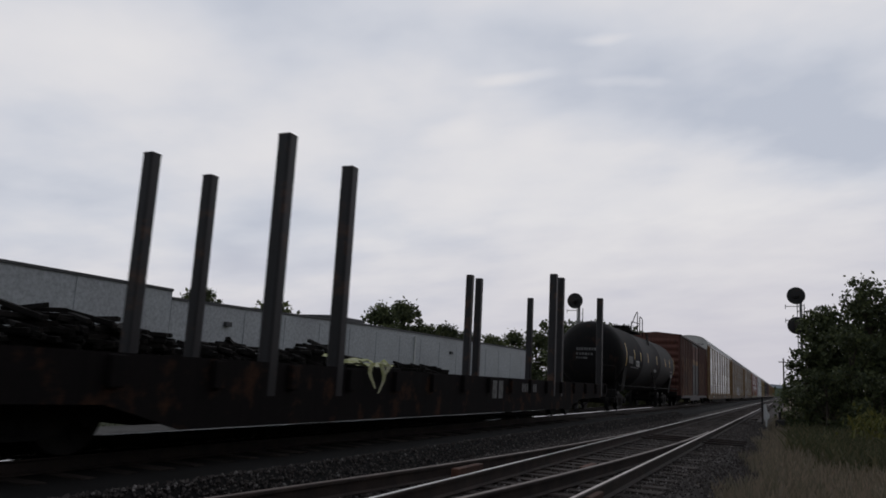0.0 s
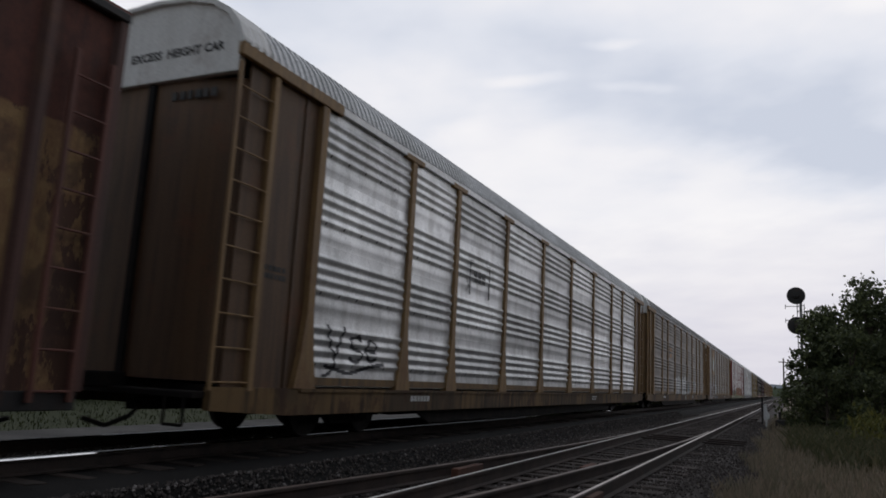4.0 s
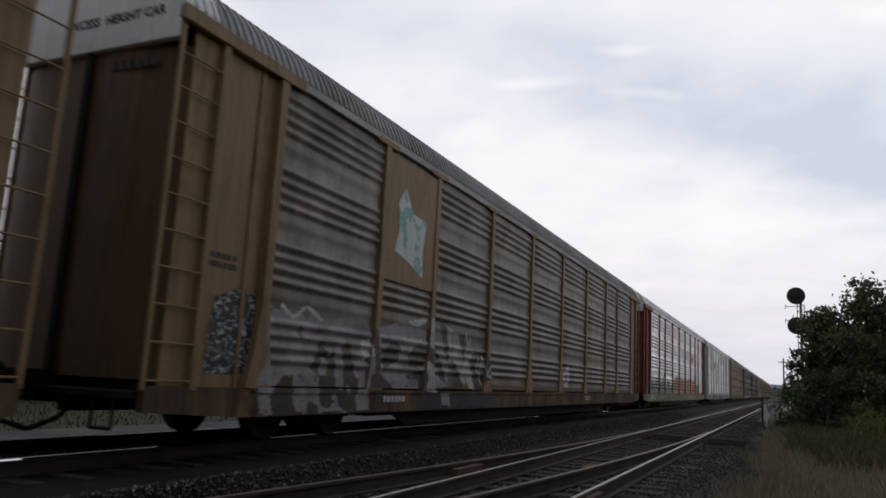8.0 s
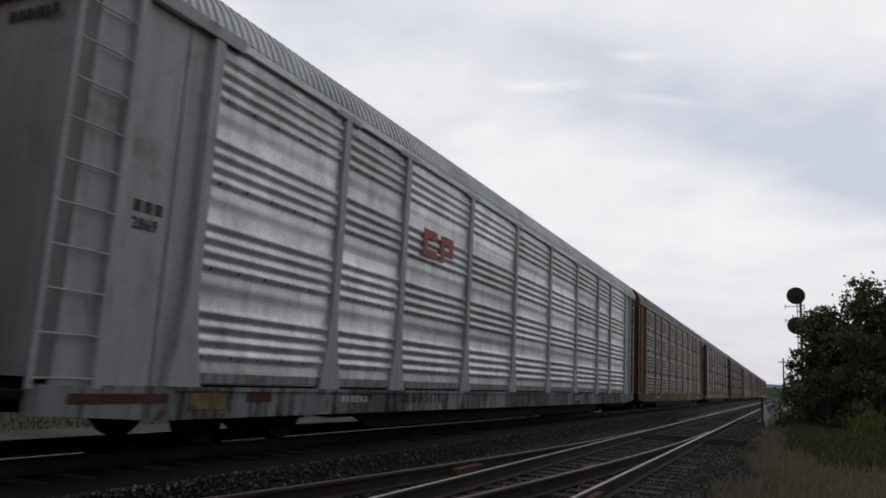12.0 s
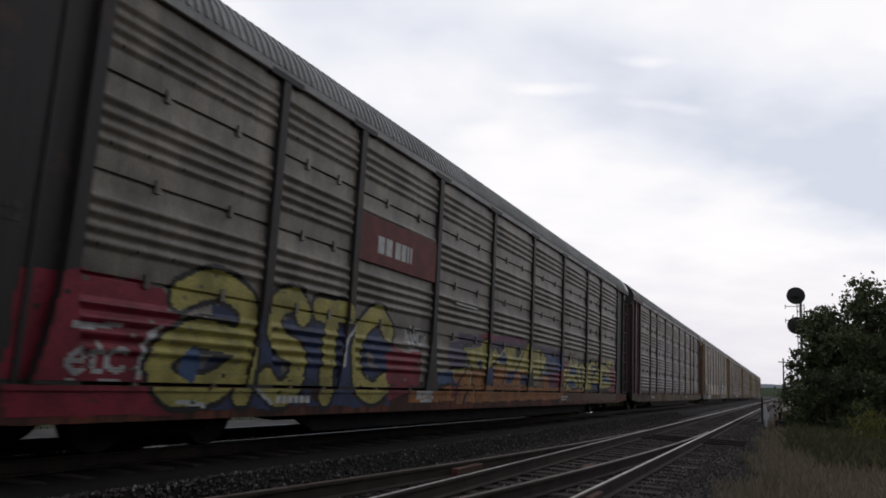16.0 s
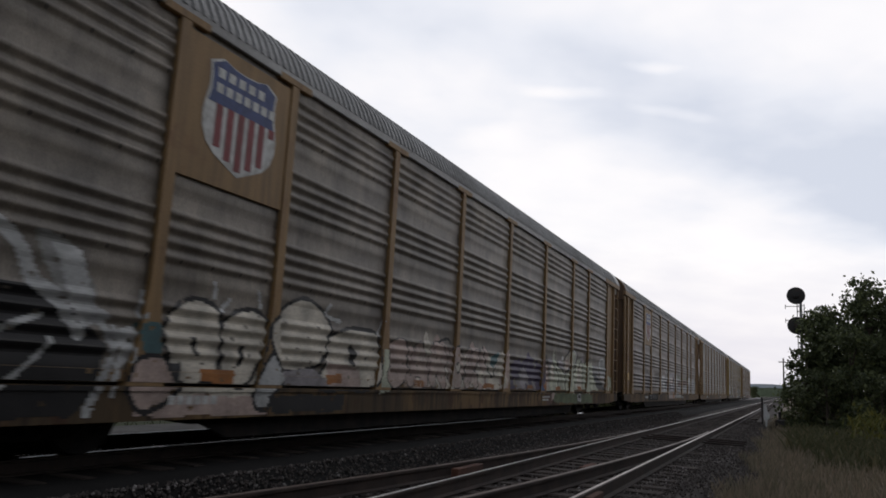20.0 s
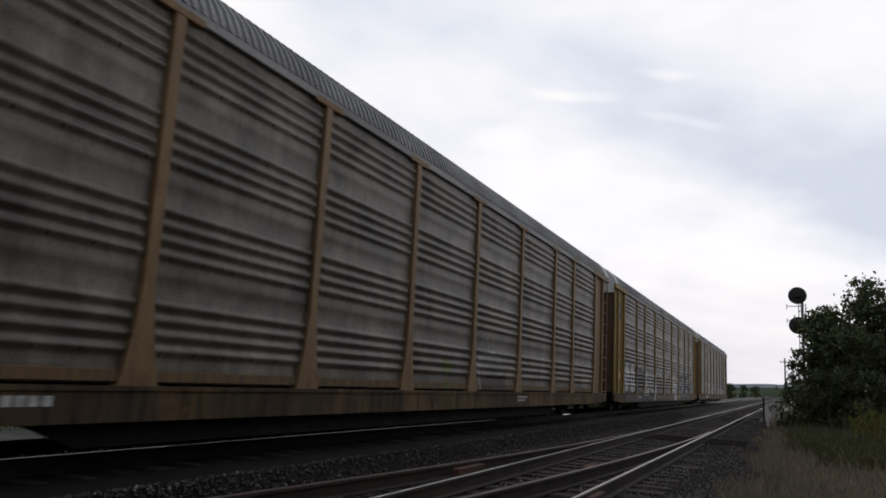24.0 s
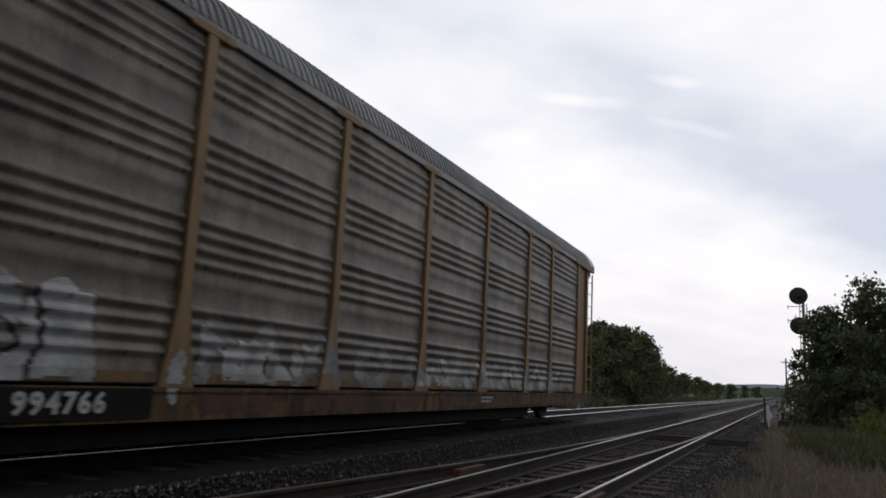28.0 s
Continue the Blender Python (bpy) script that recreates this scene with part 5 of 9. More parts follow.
    a = autorack(u[4], "pale silver autorack wagon with white posts and a yellow door cap", white, *SILVER, 0.40, 0.4, [], ochre, white, None, GRIME[white.name], plain_end=True)
    for w, bits in ((5.93, ((0, 0.62, 0, 0.17), (0, 0.17, 0.17, 0.38), (0, 0.62, 0.38, 0.55))), (6.72, ((0, 0.17, 0, 0.55), (0.17, 0.62, 0.38, 0.55), (0.45, 0.62, 0.17, 0.38), (0.17, 0.62, 0.15, 0.26)))):
        bm = bmesh.new()
        for b0, b1, c0, c1 in bits:
            box(bm, 1.582, 1.587, w + b0, w + b1, 3.40 + c0, 3.40 + c1)
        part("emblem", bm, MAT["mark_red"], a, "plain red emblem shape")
    text("2869", 0.185, MAT["mark_black"], a, side_at(1.514, -0.95, 2.53), "car_number")
    bars(a, 1.513, -0.95, 2.85, [[(0, 0.11), (0.15, 0.11), (0.30, 0.11)]], 0.13, MAT["mark_black"])
    for w0, w1, z0, z1, mt, lb in ((0.15, 0.75, 0.60, 0.80, "label_yellow", "dirty yellow label"), (1.15, 1.65, 0.68, 0.80, "rust_bar", "brown label"), (-1.5, -0.2, 0.68, 0.78, "rust_bar", "brown strip"), (4.0, 4.35, 0.70, 0.79, "rust_bar", "brown label")):
        bm = bmesh.new()
        box(bm, 1.583, 1.588, w0, w1, z0, z1)
        part("label_plate", bm, MAT[mt], a, lb)
    text("517020", 0.25, MAT["mark_black"], a, side_at(1.586, 6.40, 0.64), "car_number", "", 1.5)
    bars(a, 1.586, 5.52, 0.82, [[(0, 0.2), (0.28, 0.2), (0.56, 0.2)]], 0.18, MAT["mark_black"])

    autorack(u[5], "dark grey autorack wagon with yellow-ochre posts and ghostly white graffiti", ochre, *DARK, 0.52, 0.15,
             [], brown, maroon, dim, panel_end=maroon, slots=True)

    a = autorack(u[6], "grey autorack wagon with black posts and bright yellow and blue graffiti", black, *OLIVE, 0.5, 0.15,
                 [], greyp, black, dim, sill_paint("rusty_red_sill", (0.26, 0.085, 0.05)), slots=True)
    p = plate_on(a, 5.17, 8.28, 2.95, 3.75, MAT["red_plate"], "faded red emblem plate")
    bars(p, 1.589, 5.85, 3.45, [[(0, 0.22), (0.28, 0.22), (0.62, 0.2), (0.86, 0.18), (1.08, 0.07), (1.2, 0.07)]], 0.3, MAT["mark_white"])
    bars(a, 1.575, 9.0, 2.75, [[(0, 1.7)], [(0.3, 1.2)]], 0.035, MAT["mark_white"])

    autorack(u[7], "weathered grey autorack wagon with faded purple-brown ends", maroon, *DARK, 0.52, 0.15,
             [(5.2, 14.0, 3.9, ((0.13, 0.125, 0.115), (0.19, 0.185, 0.175), (0.14, 0.135, 0.125), (0.23, 0.225, 0.215)), (0.085, 0.08, 0.075), 2.2)],
             black, maroon, dim, sill_paint("drab_sill", (0.27, 0.19, 0.09)), slots=True)

    shields = {8: 0, 9: 1, 12: 2}
    specs = {
        8: ("grey autorack wagon with a striped shield and pale pink graffiti", GREY, []),
        9: ("brownish grey autorack wagon with tan posts and a striped shield", SOOTY, []),
        10: ("dark grey autorack wagon with tan posts and grey-pink graffiti", DARK, []),
        11: ("grey autorack wagon with yellow-tan posts and black-outlined white graffiti", GREY, []),
        12: ("grey autorack wagon with striped shield and faded white graffiti", GREY, [(1.0, 2.6, 1.75, (ash, pale, ash, pale), ash, 0.6), ]),
    }
    for i in (8, 9, 10, 11, 12):
        label, tone, tags = specs[i]
        paint = ochre if i == 11 else tan
        a = autorack(u[i], label, paint, *tone, 0.5, 0.15, tags, greyp if i != 9 else brown, brown, dim, words=i in (11, 12))
        if i in shields:
            p = plate_on(a, 3.02, 5.17, 3.26, 5.02, tan, "tan emblem panel")
            shield(p, 1.589, 4.12, 3.46, 1.42, 1.42)
        if i == 11:
            bm = bmesh.new()
            rod(bm, (1.512, -0.66, 4.27), (1.517, -0.66, 4.27), 0.36, 24)
            disc = part("emblem", bm, MAT["faded_blue"], a, "round faded blue emblem with a pale star")
            star = [(-0.66 + r * math.sin(i * math.pi / 5), 4.27 + r * math.cos(i * math.pi / 5)) for i, r in enumerate((0.27, 0.11) * 5)]
            sliver(disc, star, 1.518, MAT["mark_grey"], "star")
        if i == 12:
            bm = bmesh.new()
            box(bm, 1.605, 1.6085, 5.22, 7.95, 0.53, 0.845)
            part("number_board", bm, MAT["steel_dark"], a, "black band that carries the car number")
            text("994766", 0.285, MAT["mark_white"], a, side_at(1.613, 6.32, 0.605), "car_number", "", 1.22)
            text("TTGX", 0.285, MAT["mark_white"], a, side_at(1.613, 5.30, 0.605), "lettering", "", 1.1)
        if i == 9:
            bm = bmesh.new()
            box(bm, 1.605, 1.609, 4.3, 7.3, 0.56, 0.845)
            part("number_board", bm, MAT["steel_dark"], a, "black band that carries the car number")
            text("921626", 0.25, MAT["mark_grey"], a, side_at(1.612, 5.61, 0.635), "car_number", "", 1.75)
            text("TTGX", 0.25, MAT["mark_grey"], a, side_at(1.612, 4.53, 0.635), "lettering", "", 1.35)
        bars(a, 1.516, -0.95, 1.75, [[(0, 0.5)]], 0.3, MAT["mark_yellow"])


orange_mark = plain("orange_stencil", (0.42, 0.20, 0.05), (0.25, 0.14, 0.06), 0.6, 0, 8, 60, 0.0, 0.0)


def poster_material():
    k = Nodes("torn_poster")
    tc = k.n("TexCoord")
    n = k.noise(tc.outputs["Object"], 3.0, 4.0)
    k.surface(k.ramp(n, [(0.3, (0.50, 0.55, 0.56)), (0.5, (0.60, 0.62, 0.62)), (0.56, (0.14, 0.38, 0.33)), (0.75, (0.45, 0.52, 0.5))]), 0.6)
    return k.mat


def scribble_material():
    k = Nodes("scribbled_black")
    tc = k.n("TexCoord")
    n = k.noise(tc.outputs["Object"], 5.0, 2.0)
    band = k.math("ABSOLUTE", k.math("SUBTRACT", k.math("FRACT", k.math("MULTIPLY", n, 6.0)), 0.5))
    k.surface(k.mix(k.step(band, 0.12, 0.06), (0.02, 0.02, 0.02), (0.42, 0.46, 0.46)), 0.6)
    return k.mat


MAT["poster"], MAT["scribble"] = poster_material(), scribble_material()


# ---- sprayed lettering that lies on the ribs, posts and sills ----
GLYPH = {
    "K": [[(0.08, 0), (0.08, 1)], [(0.75, 1), (0.12, 0.48), (0.78, 0)]],
    "U": [[(0.05, 1), (0.08, 0.25), (0.35, 0), (0.68, 0.2), (0.72, 1)]],
    "A": [[(0, 0), (0.4, 1), (0.8, 0)], [(0.17, 0.38), (0.63, 0.38)]],
    "S": [[(0.75, 0.85), (0.5, 1), (0.15, 0.9), (0.1, 0.65), (0.4, 0.5), (0.72, 0.38), (0.72, 0.12), (0.4, 0), (0.05, 0.12)]],
    "T": [[(0, 0.95), (0.85, 0.95)], [(0.42, 0.95), (0.42, 0)]],
    "C": [[(0.78, 0.82), (0.5, 1), (0.15, 0.8), (0.05, 0.5), (0.15, 0.18), (0.5, 0), (0.8, 0.15)]],
    "a": [[(0.15, 0.85), (0.45, 1), (0.72, 0.85), (0.76, 0.5), (0.78, 0.0)], [(0.7, 0.5), (0.3, 0.5), (0.06, 0.28), (0.2, 0.02), (0.5, 0.05), (0.7, 0.25)]],
    "e": [[(0.1, 0.5), (0.75, 0.5), (0.65, 0.9), (0.35, 0.95), (0.08, 0.6), (0.12, 0.2), (0.4, 0), (0.75, 0.15)]],
    "t": [[(0.35, 1.2), (0.35, 0.15), (0.6, 0)], [(0.05, 0.8), (0.7, 0.8)]],
    "O": [[(0.4, 1), (0.1, 0.8), (0.03, 0.4), (0.25, 0.02), (0.6, 0.05), (0.78, 0.45), (0.68, 0.85), (0.4, 1)]],
    "M": [[(0, 0), (0.1, 1), (0.42, 0.35), (0.75, 1), (0.85, 0)]],
    "R": [[(0.08, 0), (0.08, 1), (0.6, 0.95), (0.7, 0.7), (0.5, 0.5), (0.1, 0.48)], [(0.4, 0.5), (0.8, 0)]],
    "B": [[(0.08, 0), (0.08, 1), (0.55, 0.95), (0.62, 0.72), (0.35, 0.54), (0.1, 0.52)], [(0.35, 0.54), (0.72, 0.4), (0.7, 0.12), (0.4, 0), (0.08, 0)]],
    "N": [[(0.05, 0), (0.08, 1), (0.7, 0.05), (0.75, 1)]],
    "V": [[(0, 1), (0.38, 0), (0.78, 1)]],
    "E": [[(0.75, 1), (0.1, 0.95), (0.08, 0.5), (0.6, 0.5)], [(0.08, 0.5), (0.1, 0.02), (0.78, 0)]],
}
SPRAY = {}


def spray_paint(name, c, worn=0.55):
    if name not in SPRAY:
        SPRAY[name] = plain("spray_" + name, c, tuple(worn * v for v in c), 0.55, 0, 2.2, 30, 0.05, 0.0, 0.35)
    return SPRAY[name]


for name, c in (("yellow", (0.46, 0.40, 0.11)), ("black", (0.014, 0.013, 0.014)), ("red", (0.26, 0.022, 0.04)), ("navy", (0.03, 0.05, 0.13)), ("blue", (0.05, 0.10, 0.22)), ("white", (0.62, 0.62, 0.61)),
                ("orange", (0.38, 0.145, 0.035)), ("copper", (0.17, 0.085, 0.035)), ("magenta", (0.16, 0.03, 0.09)), ("green", (0.105, 0.14, 0.06)), ("lime", (0.15, 0.17, 0.03)), ("cream", (0.66, 0.60, 0.50)), ("mint", (0.58, 0.60, 0.46)), ("pink", (0.50, 0.38, 0.33)),
                ("violet", (0.085, 0.065, 0.12)), ("pale", (0.50, 0.50, 0.49)), ("ash", (0.30, 0.295, 0.28)), ("umber", (0.075, 0.052, 0.042)), ("teal", (0.07, 0.15, 0.16)), ("rust", (0.12, 0.05, 0.03)), ("lilac", (0.32, 0.29, 0.30)), ("char", (0.035, 0.035, 0.04))):
    spray_paint(name, c)


def curve(pts, n=6):
    """A smooth line through the points."""
    out = []
    for i in range(len(pts) - 1):
        p0, p1, p2, p3 = pts[max(0, i - 1)], pts[i], pts[i + 1], pts[min(len(pts) - 1, i + 2)]
        for j in range(n):
            t = j / n
            out.append(tuple(0.5 * (2 * b + (c - a) * t + (2 * a - 5 * b + 4 * c - d) * t * t + (3 * b - a - 3 * c + d) * t ** 3) for a, b, c, d in zip(p0, p1, p2, p3)))
    return out + [pts[-1]]


def letter(ch, w, z, wide, high, slant=0.0):
    return [curve([(w + x * wide + slant * y * high, z + y * high) for x, y in line]) for line in GLYPH[ch]]


def stroke(lines, r):
    """Cells within r of any of the lines."""
    r = max(r, 0.03)

    def inside(W, Z):
        best = np.full(W.shape, 9.0)
        for line in lines:
            for (a, b), (c, d) in zip(line, line[1:]):
                dx, dz = c - a, d - b
                t = np.clip(((W - a) * dx + (Z - b) * dz) / (dx * dx + dz * dz + 1e-9), 0, 1)
                best = np.minimum(best, np.hypot(W - a - t * dx, Z - b - t * dz))
        return best < r
    return inside


def field(w0, w1, z0, z1, wave=0.12, phase=0.0, part_of=1.0):
    """An uneven patch; part_of below one leaves it broken."""
    def inside(W, Z):
        a = wave * (np.sin(W * 3.1 + phase) + 0.6 * np.sin(W * 7.3 + 2 * phase) + 0.3 * np.sin(W * 17 + phase))
        b = wave * (np.sin(Z * 4.7 + phase) + 0.5 * np.sin(Z * 11 + phase))
        hole = np.sin(W * 2.7 + 3 * Z + phase) + np.sin(W * 5.9 - 6.1 * Z) + 0.7 * np.sin(W * 13 + 9 * Z + phase)
        return (W > w0 + b * 0.5) & (W < w1 + b * 0.5) & (Z < z1 + a) & (Z > z0 + 0.1 * a) & (hole < -2.2 + 5.0 * part_of)
    return inside


def patch(pts):
    """A filled shape with straight sides."""
    def inside(W, Z):
        hit = np.zeros(W.shape, bool)
        for (a, b), (c, d) in zip(pts, pts[1:] + pts[:1]):
            hit ^= ((b > Z) != (d > Z)) & (W < a + (Z - b) * (c - a) / (d - b + 1e-9))
        return hit
    return inside


def bubble(pts, fill, line, edge):
    """A rounded letter body with its outline, as two coats."""
    ring = curve(pts + pts[:1])
    return [(fill, patch(ring[:-1])), (line, stroke([ring], edge))]


def blob(w, z, rw, rz, turn=0.0):
    def inside(W, Z):
        c, s = math.cos(turn), math.sin(turn)
        x, y = (W - w) * c + (Z - z) * s, (Z - z) * c - (W - w) * s
        return (x / rw) ** 2 + (y / rz) ** 2 < 1 + 0.25 * np.sin(5 * np.arctan2(y, x) + w)
    return inside


def outlined(word, w, z, steps, high, r, fill, line, edge=0.05, slant=0.08):
    """Letters with an outline, as coats of paint."""
    coats = []
    for ch, wide in zip(word, steps):
        lines = letter(ch, w + r, z + r, (wide - 2 * r) / 0.8, high - 2 * r, slant)
        coats += [(line, stroke(lines, r + edge)), (fill, stroke(lines, r))]
        w += wide
    return coats


def sprayed(root, w0, w1, z0, z1, coats, label, slots=False):
    """Paints coats over one stretch of a wagon's side: each is (colour, shape), later ones on top."""
    cw, cz = 0.034, 0.024
    W, Z = np.meshgrid(np.arange(w0, w1, cw), np.arange(z0, z1, cz), indexing="ij")
    pick = np.full(W.shape, -1)
    names = []
    for col, shape in coats:
        if col not in names:
            names.append(col)
        pick[shape(W + 0.02 * np.sin(Z * 9), Z + 0.015 * np.sin(W * 6))] = names.index(col)
    pick[(Z > 0.862) & (Z < 0.902)] = -1
    worn = np.sin(W * 23 + 5 * Z) + np.sin(W * 9.1 - 14 * Z + 1) + np.sin(Z * 37 + W)
    pick[worn > 2.55] = -1
    W, Z, pick = W[pick >= 0], Z[pick >= 0], pick[pick >= 0]
    prof = panel_profile(slots)
    post = np.full(W.shape, 9.0)
    for p in POSTS:
        post = np.minimum(post, np.abs(W - p))
    on_post = post < np.interp(Z, [SILL_TOP, 1.34, 1.95], [0.27, 0.16, 0.08])
    corners = []
    for a, b in ((-1, -1), (1, -1), (1, 1), (-1, 1)):
        y, z = W + a * cw / 2, Z + b * cz / 2
        x = 1.539 + np.interp((z - SILL_TOP - 0.03) % PITCH, [p[1] for p in prof], [p[0] for p in prof])
        x = np.where(Z < 1.03, 1.580, x)
        x = np.where((W < 0) | (W > 25.89), 1.514, x)
        x = np.where(on_post, 1.610, x)
        x = np.where(Z < SILL_TOP, 1.585, x)
        x = np.where((Z < SILL_TOP) & (Z > SILL_TOP - 0.062), 1.609, x)
        corners.append(np.stack([x, y, z], -1))
    v = np.stack(corners, 1).reshape(-1, 3)
    me = bpy.data.meshes.new("sprayed_lettering")
    me.from_pydata(v.tolist(), [], np.arange(len(v)).reshape(-1, 4).tolist())
    for nm in names:
        me.materials.append(SPRAY[nm])
    me.polygons.foreach_set("material_index", pick.astype(np.int32))
    me.update()
    return part("sprayed_lettering", me, None, root, label)


def lettering(cars):
    """The graffiti, wagon by wagon."""
    # black scrawl
    c = [("char", stroke(letter("V", 0.55, 1.35, 0.6, 0.45) + [curve([(0.78, 1.35), (0.7, 1.1), (0.5, 1.05)])] + letter("S", 1.2, 1.3, 0.5, 0.4) + letter("e", 1.7, 1.3, 0.45, 0.35) + [curve([(0.5, 1.2), (1.2, 1.12), (2.3, 1.3)])], 0.024))]
    sprayed(cars[0], 0.3, 2.8, 0.95, 1.95, c, "thin black scrawl")
    # white block letters
    c = [("pale", field(8.4, 11.7, 0.9, 1.95, 0.06, 1.0)), ("ash", field(8.6, 11.6, 0.9, 1.35, 0.1, 4.0, 0.5)), ("black", stroke([curve([(9.3, 2.05), (9.5, 1.6), (9.36, 0.9)]), curve([(10.4, 2.0), (10.6, 1.5), (10.4, 0.9)])], 0.05))]
    c.append(("pale", patch([(11.51, 1.58), (11.78, 1.97), (12.04, 2.07), (12.34, 2), (12.47, 1.85), (12.56, 1.97), (13.16, 2.05), (13.24, 2.03), (13.91, 2.08), (13.98, 1.97), (14.48, 2.07), (14.68, 1.81), (14.63, 1.51), (14.74, 0.85), (11.63, 0.85)])))
    c.append(("white", patch([(11.66, 1.03), (12.43, 1.07), (14.11, 1.09), (14.14, 0.91), (11.68, 0.89)])))
    c.append(("white", patch([(11.62, 1.6), (12.42, 1.74), (13.05, 1.7), (13.11, 1.58), (12.29, 1.5), (11.63, 1.51)])))
    c.append(("white", patch([(13.21, 1.7), (13.83, 1.7), (14.04, 1.57), (13.23, 1.59)])))
    c.append(("ash", patch([(12.09, 1.21), (14.09, 1.26), (14.11, 1.1), (12.11, 1.07)])))
    c.append(("black", patch([(11.97, 1.64), (12.15, 1.67), (12.19, 1.41), (12.13, 1.1), (11.94, 1.12), (11.87, 1.41)])))
    c.append(("black", stroke([curve([(12.81, 1.99), (13.07, 1.72), (13.17, 1.52), (13.14, 1.27)])], 0.05)))
    c.append(("black", stroke([curve([(13.51, 1.56), (13.42, 1.19), (13.02, 0.92)])], 0.035)))
    c.append(("black", stroke([curve([(13.98, 1.97), (13.91, 1.63), (13.88, 1.38)])], 0.03)))
    c.append(("black", stroke([curve([(12.81, 1.49), (12.81, 1.16), (12.81, 0.91)])], 0.035)))
    c.append(("black", stroke([curve([(13.42, 1.19), (13.47, 0.92)])], 0.03)))
    c.append(("black", stroke([curve([(12.49, 0.9), (12.5, 1.03), (12.76, 1.13)])], 0.025)))
    c.append(("black", stroke([curve([(13.81, 1.08), (13.84, 0.9)])], 0.03)))
    c.append(("black", stroke([curve([(14.34, 2.01), (14.29, 1.59), (14.21, 0.95)])], 0.05)))
    c.append(("black", stroke([curve([(11.77, 1.72), (11.99, 1.81), (12.39, 1.91)])], 0.025)))
    c.append(("black", stroke([curve([(11.7, 1.42), (11.82, 1.38), (11.82, 0.93)])], 0.035)))
    c.append(("black", stroke([curve([(12.34, 2), (12.51, 1.82), (12.51, 1.7)])], 0.04)))
    c.append(("black", stroke([curve([(14.29, 1.55), (14.39, 1.42), (14.35, 1.17)])], 0.06)))
    c.append(("teal", patch([(15.06, 1.62), (15.48, 1.69), (15.79, 0.94), (15.1, 0.93)])))
    c.append(("char", patch([(14.69, 1.22), (15.13, 1.24), (15.13, 0.9), (14.73, 0.91)])))
    c.append(("pale", patch([(15.21, 1.03), (15.61, 1.03), (15.61, 0.92), (15.21, 0.93)])))
    c.append(("mint", patch([(13.39, 0.82), (13.78, 0.82), (13.82, 0.51), (13.48, 0.54)])))
    c.append(("white", stroke([curve([(14.61, 1.91), (14.68, 1.62), (14.91, 1.43), (14.71, 1.25)])], 0.04)))
    sprayed(cars[1], 8.2, 16.2, 0.52, 2.4, c, "white block letters with black lines, sprayed low")
    # lilac letters with dark brown strokes
    c = [("lilac", field(0.05, 2.9, 0.52, 1.85, 0.10, 0.5, 0.9)), ("umber", field(0.4, 2.6, 0.5, 1.3, 0.25, 2.2, 0.55)), ("lilac", stroke([[(0.9, 0.95), (1.2, 1.9)], [(2.0, 0.95), (1.8, 1.8)]], 0.12)), ("white", stroke([curve([(0.4, 2.0), (0.7, 1.85), (1.0, 2.02), (1.4, 1.88)])], 0.03))]
    c.append(("lilac", patch([(2.42, 1.75), (3.65, 2.02), (3.91, 2.05), (4.36, 2.01), (4.98, 1.99), (5.12, 0.89), (2.57, 0.87)])))
    c.append(("umber", patch([(3.25, 1.49), (3.7, 1.72), (3.98, 1.63), (3.86, 1.35), (3.34, 1.24)])))
    c.append(("umber", patch([(2.87, 1.07), (3.31, 1.14), (3.79, 0.87), (2.9, 0.87)])))
    c.append(("white", patch([(2.55, 1.62), (2.95, 1.75), (3.09, 1.45), (2.67, 1.32)])))
    c.append(("umber", stroke([curve([(2.95, 1.78), (3.08, 1.36), (3.05, 0.9)])], 0.09)))
    c.append(("umber", patch([(4.26, 1.5), (4.57, 1.7), (5.01, 1.66), (4.98, 1.3), (4.3, 1.28)])))
    c.append(("pale", patch([(4.01, 1.79), (4.56, 1.79), (4.97, 1.8), (4.99, 1.68), (4.51, 1.71), (4.06, 1.69)])))
    c.append(("char", patch([(4.23, 1.13), (4.68, 1.22), (4.99, 1.24), (5.1, 1.04), (4.95, 0.83), (4.74, 0.86), (4.72, 1.05), (4.24, 1.08)])))
    c.append(("pale", patch([(5.05, 2.21), (5.24, 2.26), (5.3, 1.7), (5.52, 0.84), (5.09, 0.83), (5.06, 1.22), (4.93, 1.27), (5.08, 1.7)])))
    c.append(("umber", patch([(5.01, 1.57), (5.08, 1.7), (5.32, 1.64), (5.32, 1.36), (4.99, 1.42)])))
    c.append(("lilac", patch([(5.27, 2.17), (5.62, 2.14), (6.1, 1.34), (6.13, 0.93), (5.53, 0.92)])))
    c.append(("umber", patch([(5.62, 2.16), (5.86, 2.3), (6.1, 1.38), (5.88, 1.63)])))
    c.append(("umber", patch([(5.36, 1.73), (5.64, 1.51), (6.07, 0.97), (5.79, 1.06), (5.47, 1.27)])))
    c.append(("pale", patch([(5.97, 2.15), (6.54, 2.06), (7.04, 1.32), (6.96, 0.95), (6.36, 1.5), (6.13, 1.45)])))
    c.append(("umber", patch([(6.3, 1.49), (6.93, 0.95), (6.36, 0.93)])))
    c.append(("umber", patch([(6.58, 2.04), (6.96, 2.05), (7.07, 1.33), (6.97, 1.34)])))
    c.append(("pale", patch([(6.9, 1.76), (7.55, 1.74), (7.21, 1.53), (7.53, 0.91), (7.19, 0.92), (6.94, 1.25)])))
    c.append(("umber", patch([(7.21, 1.49), (7.5, 1.55), (7.94, 0.92), (7.54, 0.91)])))
